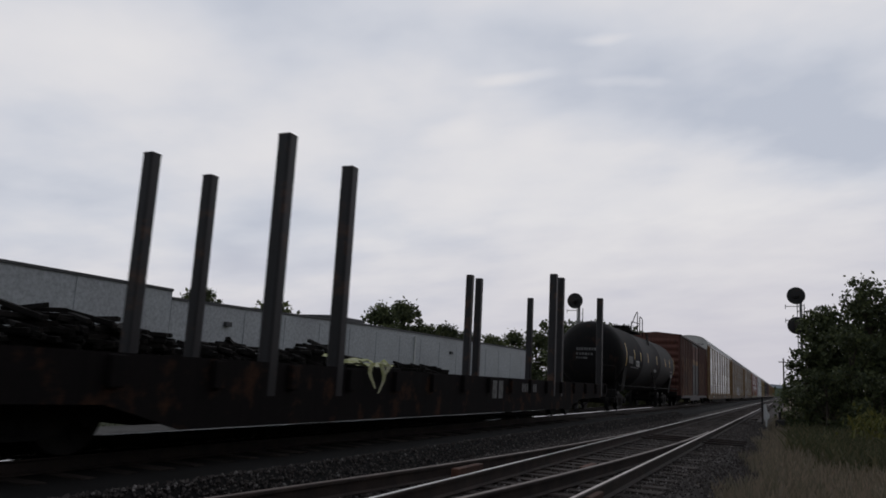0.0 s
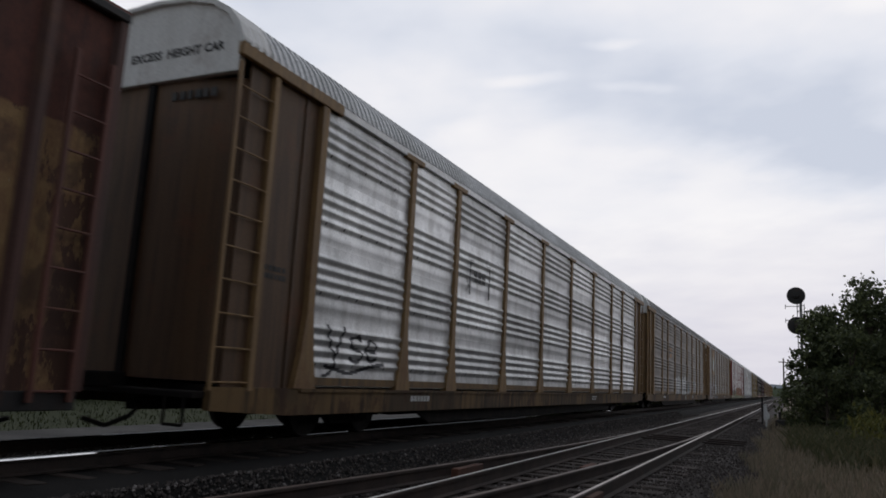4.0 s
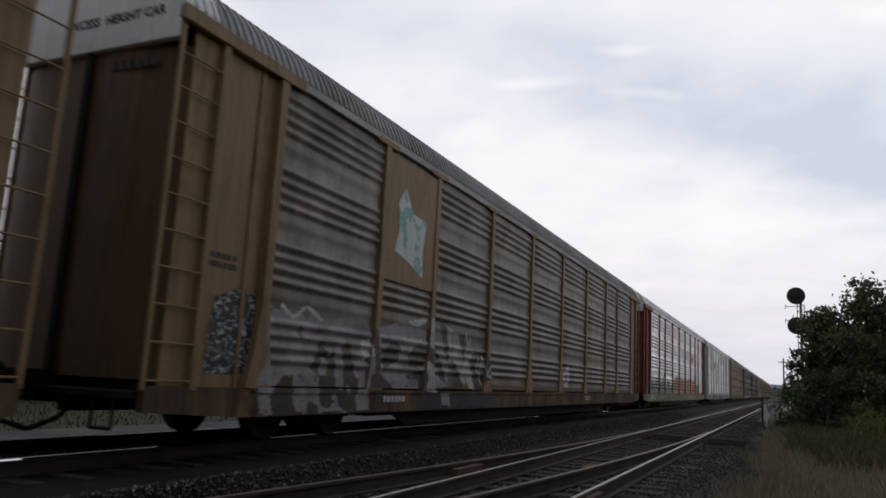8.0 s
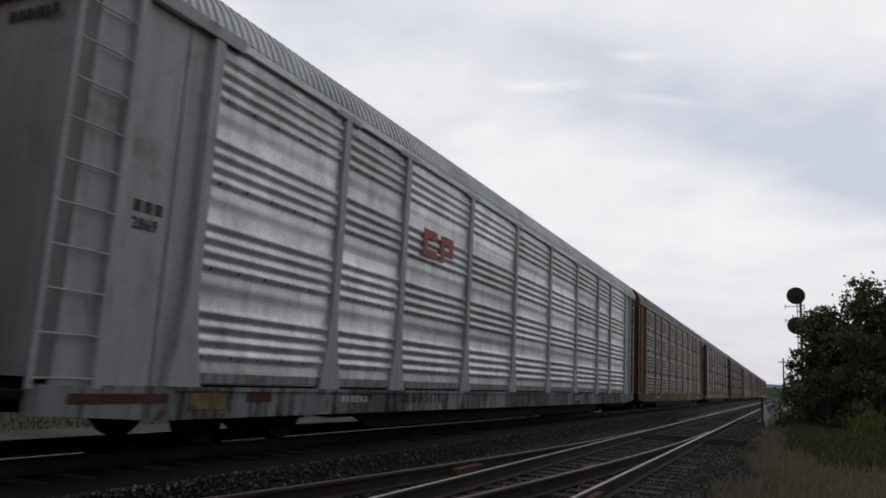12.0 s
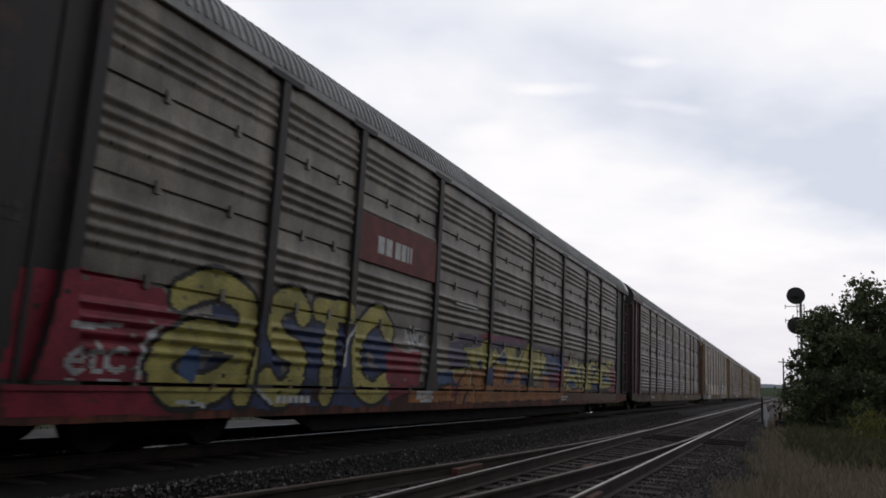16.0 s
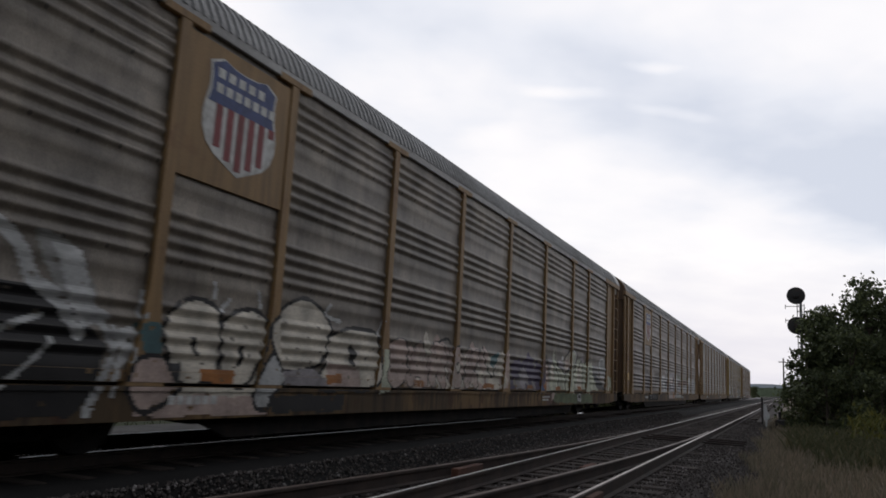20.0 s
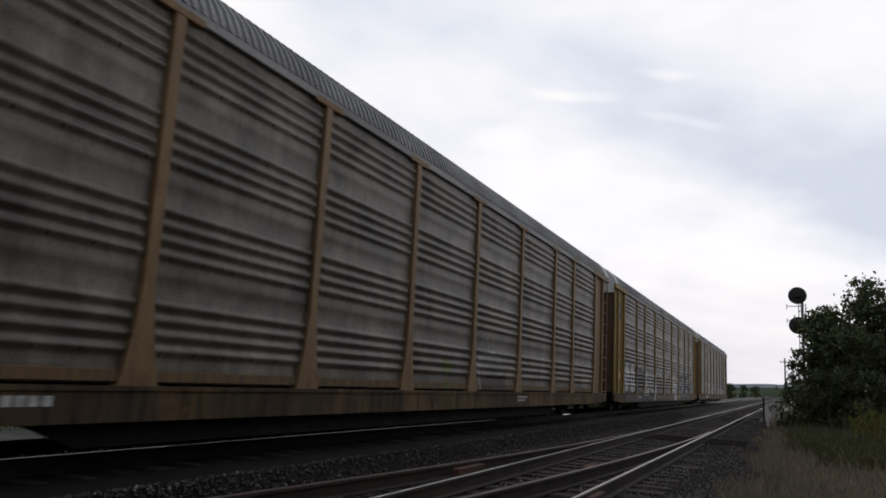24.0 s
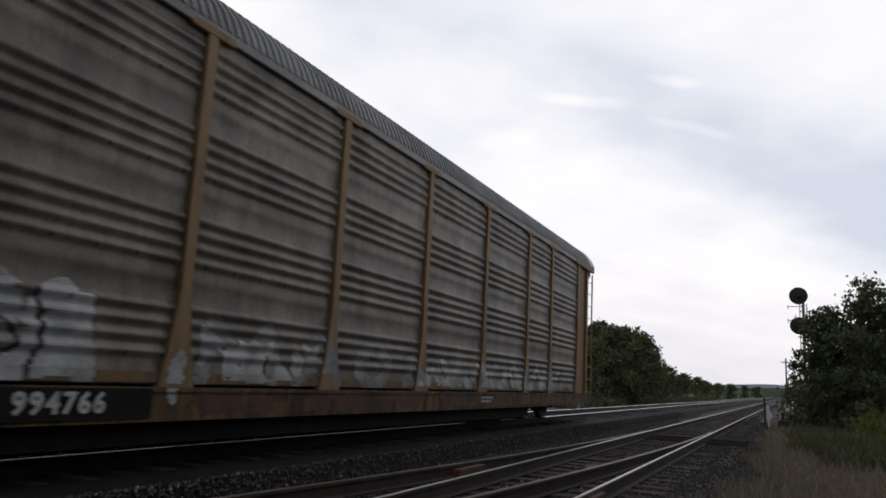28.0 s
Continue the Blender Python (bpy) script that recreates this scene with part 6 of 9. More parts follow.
    c.append(("char", patch([(7.52, 1.63), (8.06, 1.73), (8.52, 1.46), (8.49, 1.16), (7.96, 1.02)])))
    c.append(("char", patch([(4.78, 0.83), (5.71, 0.82), (5.75, 0.52), (4.84, 0.55)])))
    c.append(("ash", patch([(5.75, 0.81), (6.16, 0.8), (6.2, 0.55), (5.8, 0.57)])))
    c.append(("char", patch([(6.19, 0.8), (8.91, 0.78), (8.96, 0.49), (6.25, 0.55)])))
    c.append(("white", stroke([curve([(4.28, 2.11), (4.51, 2.08), (4.74, 2.11), (5.02, 2.19)])], 0.03)))
    c.append(("white", stroke([curve([(4.48, 2.16), (4.7, 2.15), (4.94, 2.21)])], 0.02)))
    c.append(("white", stroke([curve([(6.96, 2.07), (7.11, 1.82), (7.23, 1.99)])], 0.025)))
    c.append(("white", stroke([curve([(7.68, 1.6), (7.85, 1.33), (7.94, 1.62), (8.02, 1.3)])], 0.03)))
    c.append(("white", stroke([curve([(8.08, 1.55), (8.19, 1.27), (8.42, 1.41), (8.48, 1.2), (8.2, 1.21)])], 0.03)))
    c.append(("white", stroke([curve([(7.58, 1.44), (7.81, 1.17), (7.93, 1.02)])], 0.025)))
    sprayed(cars[2], -0.2, 9.0, 0.52, 2.35, c, "faded lilac lettering with dark strokes")
    # green and blue wild lettering with white lines, then orange
    c = [("green", field(-1.3, 10.2, 0.56, 1.55, 0.16, 0.4)), ("lime", field(1.5, 10.0, 0.9, 1.2, 0.12, 1.4, 0.7)), ("lime", field(9.2, 21.5, 0.9, 1.92, 0.06, 0.9)), ("orange", field(9.0, 21.2, 0.9, 1.84, 0.06, 0.9)), ("rust", field(9.8, 20.0, 0.9, 1.3, 0.2, 2.0, 0.28)),
         ("lime", field(-1.1, 20.5, 0.52, 0.845, 0.02, 3.0, 0.82)), ("umber", field(0.3, 15.5, 0.52, 0.80, 0.06, 5.0, 0.33)), ("pink", field(0.1, 2.2, 0.58, 0.84, 0.03, 1.0, 0.7)), ("green", field(21.2, 22.6, 0.9, 1.6, 0.08, 1.0))]
    for w, z, rw, rz, t in ((0.45, 1.42, 0.34, 0.13, -0.5), (0.75, 1.25, 0.45, 0.12, -0.3), (1.35, 1.35, 0.2, 0.2, 0), (2.45, 1.55, 0.14, 0.25, 0.3), (3.1, 1.5, 0.16, 0.3, -0.2), (3.0, 1.1, 0.3, 0.2, 0.4), (4.25, 1.35, 0.1, 0.3, 0.3), (5.6, 1.3, 0.15, 0.25, 0), (7.4, 1.25, 0.3, 0.15, 0.4)):
        c.append(("navy", blob(w, z, rw, rz, t)))
    for pts in ([(-0.9, 0.85), (-0.3, 1.25), (0.1, 1.65), (0.6, 1.45), (0.9, 1.5)], [(0.1, 1.9), (0.5, 1.75), (1.0, 1.8), (1.5, 1.55)], [(0.7, 1.62), (1.1, 1.4), (1.5, 1.5), (1.35, 1.2), (1.0, 1.25)], [(1.9, 1.3), (2.3, 1.75), (2.45, 1.3), (2.2, 1.1)], [(2.6, 1.05), (2.7, 1.7), (3.05, 1.85), (3.3, 1.4), (3.1, 1.2)],
                [(3.9, 1.7), (4.2, 1.3), (4.5, 1.05)], [(5.1, 1.2), (5.5, 1.65), (5.9, 1.3), (6.3, 1.7)], [(7.0, 1.1), (7.4, 1.6), (8.0, 1.2)]):
        c.append(("white", stroke([curve(pts)], 0.026)))
    for w in (10.8, 12.0, 13.4, 14.9, 16.2, 17.8, 19.3):
        c.append(("umber", stroke([curve([(w, 1.8), (w + 0.35, 1.45), (w + 0.1, 1.15), (w + 0.5, 0.92)])], 0.03)))
        c.append(("cream", stroke([curve([(w + 0.5, 1.7), (w + 0.75, 1.3), (w + 0.6, 0.95)])], 0.018)))
    for w in (0.9, 2.1, 4.0, 5.6):
        c.append(("black", stroke([curve([(w, 0.82), (w + 0.3, 0.6), (w + 0.6, 0.78), (w + 0.8, 0.6)])], 0.03)))
    sprayed(cars[3], -1.35, 22.8, 0.52, 2.05, c, "green, blue and orange wild lettering with white lines")
    # big yellow letters with black outlines on red, and a second piece further back
    c = [("red", field(-0.5, 1.5, 0.56, 1.95, 0.04, 0.3)), ("red", field(6.0, 7.8, 0.95, 1.6, 0.06, 1.3, 0.8)), ("navy", field(2.0, 6.6, 0.6, 1.9, 0.12, 0.8, 0.8))]
    c += outlined("aSTC", 0.95, 0.62, (1.95, 1.15, 1.05, 1.5), 1.65, 0.17, "yellow", "black", 0.07)
    c += [("blue", blob(1.75, 1.1, 0.16, 0.2)), ("white", stroke([curve([(1.0, 0.95), (1.02, 1.3), (1.25, 1.52)]), curve([(1.6, 0.68), (2.0, 0.64)]), curve([(2.95, 0.85), (3.3, 0.68)]), curve([(5.0, 1.2), (5.1, 1.6), (5.35, 1.9)])], 0.03)),
          ("pale", stroke(letter("e", 0.05, 1.0, 0.3, 0.22) + letter("t", 0.33, 1.0, 0.25, 0.24) + letter("C", 0.55, 1.0, 0.3, 0.22) + [[(0.1, 1.45), (0.7, 1.47)], [(0.1, 0.9), (0.75, 0.88)]], 0.018))]
    c += [("rust", field(17.4, 25.4, 0.54, 0.84, 0.04, 1.0, 0.5)), ("red", field(24.5, 25.6, 0.9, 1.6, 0.08, 2.0, 0.75))]
    c.append(("red", patch([(6.42, 1.5), (7.13, 1.54), (7.4, 1.49), (7.67, 1.28), (7.77, 1.14), (7.59, 1.01), (6.51, 0.97)])))
    c.append(("red", patch([(6.52, 0.93), (7.41, 0.94), (7.25, 0.78), (6.56, 0.69)])))
    c.append(("orange", patch([(7.38, 0.89), (8.4, 0.86), (9.23, 0.96), (9.51, 0.66), (7.31, 0.65)])))
    c.append(("blue", patch([(8.54, 1.22), (9.13, 1.25), (9.58, 1.01), (8.57, 1)])))
    c.append(("violet", patch([(9.13, 1.81), (9.82, 1.98), (10.15, 1.64), (9.8, 1.24), (9.24, 1.26), (9.09, 1.5)])))
    c.append(("violet", patch([(9.54, 2.08), (11.11, 2.09), (11.06, 1.87), (9.71, 1.87)])))
    c.append(("magenta", patch([(10.61, 2.13), (13.75, 2.27), (14.32, 2.13), (11.58, 1.92)])))
    c.append(("violet", patch([(11.48, 2.02), (14.46, 2.14), (17.62, 2.12), (17.67, 1.71), (11.61, 1.76)])))
    c.append(("red", patch([(10.85, 2.16), (11.55, 2.16), (11.48, 1.99), (10.95, 2.04)])))
    c.append(("blue", patch([(15.4, 1.95), (17.65, 1.87), (17.74, 1.15), (15.52, 1.1)])))
    c.append(("red", patch([(9.29, 0.94), (9.53, 0.97), (9.39, 0.69), (9.24, 0.71)])))
    c.append(("orange", patch([(9.53, 0.97), (20.43, 1.02), (20.47, 0.7), (9.46, 0.61)])))
    c.append(("navy", patch([(9.15, 1.25), (9.43, 1.22), (9.84, 1.02), (9.34, 1)])))
    c.append(("yellow", patch([(9.17, 1.3), (10.05, 1.38), (10.35, 1.32), (10.18, 1.45), (9.85, 1.79), (10.28, 1.75), (10.89, 1.88), (10.99, 2.02), (11.3, 2.03), (11.55, 1.54), (11.14, 1.28), (10.36, 1.25), (10.36, 1.01), (9.58, 1)])))
    c.append(("orange", patch([(9.3, 1.26), (10.28, 1.27), (10.32, 0.99), (9.58, 0.99)])))
    c.append(("orange", patch([(10.35, 1.32), (11.17, 1.36), (11.18, 1), (10.47, 0.99)])))
    c.append(("navy", patch([(10.66, 1.53), (10.93, 1.58), (11, 1.4), (10.81, 1.32)])))
    c.append(("char", patch([(9.84, 1.86), (10.41, 1.93), (10.35, 1.8), (9.92, 1.78)])))
    c.append(("navy", patch([(11.22, 1.36), (11.8, 1.4), (11.71, 1.04), (11.22, 1.03)])))
    c.append(("yellow", patch([(11.61, 1.76), (11.87, 1.92), (12.1, 1.69), (12.59, 1.96), (13.34, 1.99), (13.32, 1.72), (14.31, 2.16), (14.62, 2.02), (15.4, 2.02), (16.1, 1.85), (15.62, 1.53), (14.68, 1.55), (14.29, 1.27), (13.37, 1.39), (12.36, 1.34), (11.65, 1.49)])))
    c.append(("orange", patch([(11.75, 1.45), (13.37, 1.39), (14.27, 1.4), (14.19, 1.01), (11.72, 0.99)])))
    c.append(("navy", patch([(12.01, 1.63), (12.5, 1.84), (12.66, 1.5), (12.13, 1.53)])))
    c.append(("navy", patch([(12.68, 1.36), (13.37, 1.39), (13.05, 1.07), (12.61, 1.09)])))
    c.append(("char", patch([(13.29, 1.97), (13.8, 1.89), (13.45, 1.67)])))
    c.append(("navy", patch([(13.68, 1.37), (14.29, 1.27), (14.25, 1.04), (13.72, 1.06)])))
    c.append(("yellow", patch([(14.64, 1.89), (15.57, 1.96), (15.49, 1.31), (14.73, 1.22)])))
    c.append(("black", stroke([curve([(9.85, 1.79), (10.18, 1.45), (10.35, 1.32), (10.47, 0.99)])], 0.03)))
    c.append(("black", stroke([curve([(10.99, 2.02), (11.35, 1.98), (11.19, 1.29), (11.18, 1)])], 0.03)))
    c.append(("black", stroke([curve([(9.17, 1.3), (10.05, 1.38), (9.82, 1.15), (9.58, 0.99)])], 0.028)))
    c.append(("black", stroke([curve([(11.65, 1.49), (12.1, 1.69), (11.87, 1.92)])], 0.025)))
    c.append(("black", stroke([curve([(12.65, 1.97), (12.56, 1.44), (12.4, 1.03)])], 0.028)))
    c.append(("black", stroke([curve([(13.37, 1.39), (13.82, 1.76), (14.38, 2.17), (14.68, 1.55), (14.75, 1.02)])], 0.028)))
    c.append(("black", stroke([curve([(15.49, 1.95), (15.49, 1.31), (15.85, 1.07)])], 0.025)))
    c.append(("black", stroke([curve([(10.52, 0.94), (10.64, 0.61)])], 0.03)))
    c.append(("black", stroke([curve([(9.59, 0.95), (9.46, 0.63)])], 0.03)))
    c.append(("black", stroke([curve([(10.07, 0.84), (9.9, 0.62)])], 0.05)))
    c.append(("pale", stroke([curve([(7.12, 1.92), (7.13, 1.7), (7.18, 1.81), (7.24, 1.83), (7.24, 1.69)])], 0.022)))
    c.append(("pale", stroke([curve([(7.32, 1.71), (7.34, 1.9), (7.43, 1.72)])], 0.022)))
    c.append(("pale", stroke([curve([(7.47, 1.72), (7.46, 1.91), (7.54, 1.8), (7.59, 1.92), (7.64, 1.73)])], 0.022)))
    c.append(("pale", stroke([curve([(7.75, 1.93), (7.66, 1.91), (7.67, 1.73), (7.79, 1.73)])], 0.022)))
    c.append(("pale", stroke([curve([(7.83, 1.92), (7.83, 1.7), (7.96, 1.86), (7.89, 1.81), (7.99, 1.68)])], 0.022)))
    c.append(("pale", stroke([curve([(7.28, 1.99), (7.72, 2)])], 0.02)))
    c.append(("pale", stroke([curve([(7.28, 1.62), (7.74, 1.61)])], 0.02)))
    c.append(("pale", stroke([curve([(7.68, 0.86), (7.69, 0.73), (7.69, 0.8), (7.77, 0.79), (7.77, 0.86), (7.77, 0.73)])], 0.018)))
    c.append(("pale", stroke([curve([(7.88, 0.85), (7.83, 0.79), (7.83, 0.73), (7.92, 0.73)])], 0.018)))
    c.append(("pale", stroke([curve([(7.96, 0.73), (7.95, 0.85), (8.05, 0.73), (8.04, 0.85)])], 0.018)))
    c.append(("pale", stroke([curve([(8.1, 0.85), (8.12, 0.73)])], 0.018)))
    c.append(("pale", stroke([curve([(8.21, 0.85), (8.16, 0.79), (8.24, 0.74), (8.26, 0.8), (8.21, 0.85)])], 0.018)))
    c.append(("pale", stroke([curve([(8.35, 0.85), (8.3, 0.85), (8.31, 0.73), (8.38, 0.73)])], 0.018)))
    c.append(("pale", stroke([curve([(7.85, 0.66), (8.31, 0.66)])], 0.016)))
    c.append(("yellow", patch([(17.69, 1.47), (18.64, 1.75), (25.19, 2.15), (25.48, 1), (17.82, 0.96)])))
    c.append(("red", patch([(17.78, 1.81), (18.36, 1.87), (18.41, 1.73), (17.81, 1.59)])))
    c.append(("red", patch([(24.67, 1.88), (25.46, 1.88), (25.49, 0.98), (24.65, 0.99)])))
    c.append(("red", patch([(22.51, 2.08), (22.97, 2.17), (23.09, 1.77), (22.66, 1.74)])))
    c.append(("violet", patch([(18.57, 1.53), (19.26, 1.51), (19.18, 1.21), (18.61, 1.25)])))
    c += bubble([(17.85, 1.05), (18.35, 1.58), (18.6, 2.04), (18.88, 2.03), (19.13, 1.71), (19.04, 1.55), (19.83, 1.06), (18.87, 0.99), (18.39, 1.17), (18.09, 1.01)], "yellow", "black", 0.045)
    c.append(("blue", patch([(18.66, 1.65), (19.43, 1.67), (19.51, 1.49), (18.64, 1.41)])))
    c.append(("blue", patch([(18.41, 1.17), (18.93, 1.3), (19.57, 1.07), (18.64, 1.03)])))
    c += bubble([(19.67, 1.69), (20.05, 1.9), (20.62, 1.77), (20.6, 1.26), (20.11, 1), (19.72, 1.15)], "yellow", "black", 0.045)
    c.append(("blue", patch([(19.95, 1.64), (20.3, 1.7), (20.27, 1.41), (20, 1.32)])))
    c += bubble([(20.72, 1.76), (21.74, 2.03), (22.73, 2), (22.65, 1.82), (21.6, 1.72), (21.55, 1.03), (21.01, 1.04)], "yellow", "black", 0.045)
    c.append(("blue", patch([(21.7, 1.63), (22.55, 1.75), (22.82, 1.36), (21.67, 1.22)])))
    c += bubble([(21.81, 1.5), (22.56, 1.74), (23.06, 1.97), (24.46, 1.84), (24.57, 1.6), (23.27, 1.56), (24.6, 1.32), (24.82, 1.08), (21.97, 1.02)], "yellow", "black", 0.045)
    c.append(("blue", patch([(23.23, 1.5), (24.59, 1.43), (24.48, 1.26), (23.38, 1.28)])))
    c.append(("navy", patch([(21.67, 1.17), (22.62, 1.25), (22.66, 1.01), (21.7, 0.99)])))
    c.append(("red", patch([(19.04, 2.15), (19.28, 2.16), (19.24, 2.04), (19.06, 2.02)])))
    c.append(("rust", patch([(17.78, 0.89), (26.26, 0.89), (26.3, 0.59), (17.82, 0.62)])))
    c.append(("yellow", patch([(26.08, 1.86), (26.74, 1.87), (26.7, 1.64), (26.11, 1.64)])))
    c.append(("yellow", patch([(15.49, 1.75), (15.66, 2.04), (15.86, 1.91), (16.11, 1.89), (16.11, 1.78), (15.71, 1.73), (15.97, 1.6), (15.93, 1.44), (15.54, 1.43)])))
    c.append(("orange", patch([(15.45, 1.35), (16.2, 1.35), (16.32, 0.98), (15.51, 0.98)])))
    c.append(("orange", patch([(15.51, 0.96), (17.1, 0.95), (17.23, 0.67), (15.56, 0.64)])))
    c.append(("magenta", patch([(16.23, 1.52), (17.35, 1.44), (17.42, 1.01), (16.38, 1.01)])))
    c.append(("violet", patch([(16.36, 1.76), (17.14, 1.73), (17.11, 1.42), (16.45, 1.43)])))
    c.append(("red", patch([(17.08, 1.36), (17.67, 1.59), (17.79, 1.15), (17.25, 1)])))
    c.append(("black", stroke([curve([(15.49, 1.75), (15.66, 2.04), (15.86, 1.91), (16.1, 1.89), (15.91, 1.6), (15.54, 1.4)])], 0.03)))
    c.append(("black", stroke([curve([(15.45, 1.3), (15.76, 1.06), (15.72, 0.99)])], 0.03)))
    c.append(("char", patch([(16.13, 1.78), (16.36, 1.76), (16.31, 1.42), (16.12, 1.4)])))
    sprayed(cars[6], -1.0, 25.7, 0.53, 2.35, c, "yellow letters with black outlines on red and blue", True)
    # thin pale scrawl and two white-edged letters
    c = [("ash", stroke([g for i in range(5) for g in letter("TSRET"[i], 14.9 + 0.55 * i, 1.25, 0.42, 0.38)] + [g for i in range(4) for g in letter("TMAE"[i], 15.0 + 0.5 * i, 0.98, 0.4, 0.2)] + [g for i in range(4) for g in letter("CARE"[i], 17.9 + 0.5 * i, 1.05, 0.42, 0.5)], 0.02))]
    c.append(("black", patch([(21.89, 1.79), (22.33, 1.96), (22.67, 1.96), (23.05, 1.52), (23.22, 0.87), (23, 0.65), (22.08, 0.66)])))
    c.append(("black", patch([(23.01, 0.97), (23.1, 1.25), (23.34, 1.38), (23.82, 1.12), (24.3, 1.14), (24.44, 0.76), (24.05, 0.61), (23.53, 0.65), (23.11, 0.76)])))
    c.append(("pale", stroke([curve([(22.07, 1.92), (22.26, 1.87), (22.33, 1.6), (22.27, 1.35), (22.17, 1.29)])], 0.045)))
    c.append(("pale", stroke([curve([(22.31, 1.9), (22.65, 1.93), (22.96, 1.73), (23.14, 1.36), (23, 1.03)])], 0.045)))
    c.append(("pale", stroke([curve([(22.95, 1.78), (23.12, 1.95), (23.4, 1.93), (23.62, 1.69), (23.61, 1.49), (23.24, 1.4)])], 0.04)))
    c.append(("pale", stroke([curve([(23.59, 1.69), (23.61, 1.9), (23.86, 1.98), (24.1, 1.87), (24.22, 1.63)])], 0.04)))
    c.append(("pale", stroke([curve([(23.66, 1.43), (23.9, 1.6), (24.19, 1.76), (24.35, 1.45), (24.34, 1.14)])], 0.04)))
    c.append(("pale", stroke([curve([(23.01, 1), (23.16, 1.25), (23.5, 1.3), (23.81, 1.06), (23.97, 1.15), (24.39, 1.14), (24.39, 0.83), (24.13, 0.63), (23.8, 0.76), (23.83, 1.03)])], 0.04)))
    c.append(("pale", stroke([curve([(23.12, 0.87), (23.04, 0.98)])], 0.03)))
    c.append(("pale", stroke([curve([(23.37, 1.21), (23.46, 1.02), (23.51, 1.19)])], 0.035)))
    c.append(("pale", stroke([curve([(23.74, 0.88), (24.25, 0.92)])], 0.03)))
    c.append(("pale", stroke([curve([(22.46, 1.82), (22.54, 1.65), (22.65, 1.88)])], 0.025)))
    c.append(("pale", stroke([curve([(22.53, 1.76), (22.72, 1.67)])], 0.02)))
    c.append(("pale", stroke([curve([(22.3, 1.45), (22.3, 1.15)])], 0.035)))
    c.append(("pale", stroke([curve([(22.7, 0.68), (23, 0.65), (23.39, 0.66)])], 0.02)))
    sprayed(cars[5], 14.6, 24.5, 0.55, 2.1, c, "thin pale scrawl and white-edged letters", True)
    # white scribble on the weathered wagon
    c = []
    c.append(("ash", patch([(23.5, 1.79), (24.93, 1.89), (25.5, 1.23), (23.71, 1.21)])))
    c.append(("pale", stroke([curve([(23.24, 1.28), (23.23, 1.89), (23.67, 1.49), (23.82, 1.81)])], 0.025)))
    c.append(("pale", stroke([curve([(24.1, 1.38), (24.17, 1.9), (24.62, 1.87), (24.53, 1.4)])], 0.025)))
    c.append(("pale", stroke([curve([(24.97, 1.55), (25.17, 2.05), (25.31, 1.43)])], 0.022)))
    c.append(("ash", stroke([curve([(23.45, 1.21), (24.34, 1.72), (25.67, 1.28)])], 0.03)))
    c.append(("pale", stroke([curve([(24.56, 1.2), (24.96, 1.62), (25.7, 1.59), (25.34, 1.18)])], 0.025)))
    sprayed(cars[7], 20.6, 24.5, 0.9, 2.0, c, "white scribble over a grey patch", True)
    # a black and white figure, then pale bubble letters with black outlines
    c = [("black", field(-0.9, 1.2, 0.55, 1.75, 0.12, 0.9, 0.9))]
    c.append(("black", patch([(0.85, 1.78), (1.57, 1.78), (2.17, 1.53), (2.48, 1.27), (2.41, 0.82), (2.13, 0.55), (1.05, 0.55)])))
    c.append(("pale", stroke([curve([(1.16, 2.3), (1.41, 2.12), (1.56, 1.83), (1.86, 1.66), (2.13, 1.36)])], 0.07)))
    c.append(("ash", patch([(1.55, 2.31), (1.93, 2.22), (2.25, 1.87), (2.3, 1.54), (1.88, 1.71), (1.65, 2)])))
    c.append(("pale", patch([(1.74, 2.18), (2.06, 2.19), (2.27, 1.71), (2.54, 1.56), (2.18, 1.42), (2.02, 1.62)])))
    c.append(("pale", stroke([curve([(1.03, 1.23), (1.41, 1.4), (1.74, 1.49)])], 0.03)))
    c.append(("pale", stroke([curve([(1.39, 0.86), (1.69, 1.07), (1.83, 1.28)])], 0.025)))
    c.append(("pale", stroke([curve([(2.37, 1.55), (2.55, 1.27), (2.52, 0.99), (2.31, 0.6)])], 0.05)))
    c.append(("pale", stroke([curve([(2.56, 1.45), (2.67, 1.22), (2.63, 0.76)])], 0.04)))
    c.append(("teal", patch([(2.85, 1.5), (3.16, 1.56), (3.21, 1.22), (2.94, 1.15)])))
    c.append(("pale", patch([(2.63, 1.45), (2.85, 1.47), (2.83, 1.11), (2.63, 0.99)])))
    c.append(("pink", patch([(2.81, 0.79), (4.99, 0.84), (5.15, 0.51), (2.92, 0.54)])))
    c.append(("cream", patch([(3.37, 1.01), (5.44, 1.07), (5.24, 0.76), (3.41, 0.76)])))
    c += bubble([(2.8, 0.82), (2.87, 1.12), (3.22, 1.19), (3.53, 1.08), (3.55, 0.83), (3.03, 0.57)], "pink", "black", 0.03)
    c += bubble([(3.23, 1.5), (3.38, 1.77), (3.68, 1.88), (4.06, 1.79), (4.19, 1.51), (4.16, 1.17), (4.12, 0.92), (3.58, 0.9), (3.3, 1.26)], "cream", "black", 0.03)
    c += bubble([(4.19, 1.62), (4.39, 1.81), (4.78, 1.85), (5.08, 1.66), (4.99, 1.28), (4.75, 0.91), (4.34, 0.93), (4.19, 1.24)], "cream", "black", 0.03)
    c += bubble([(5.05, 1.21), (5.38, 1.45), (5.7, 1.08), (5.35, 0.84), (5.14, 0.58), (4.9, 0.62), (4.92, 0.91)], "pale", "black", 0.03)
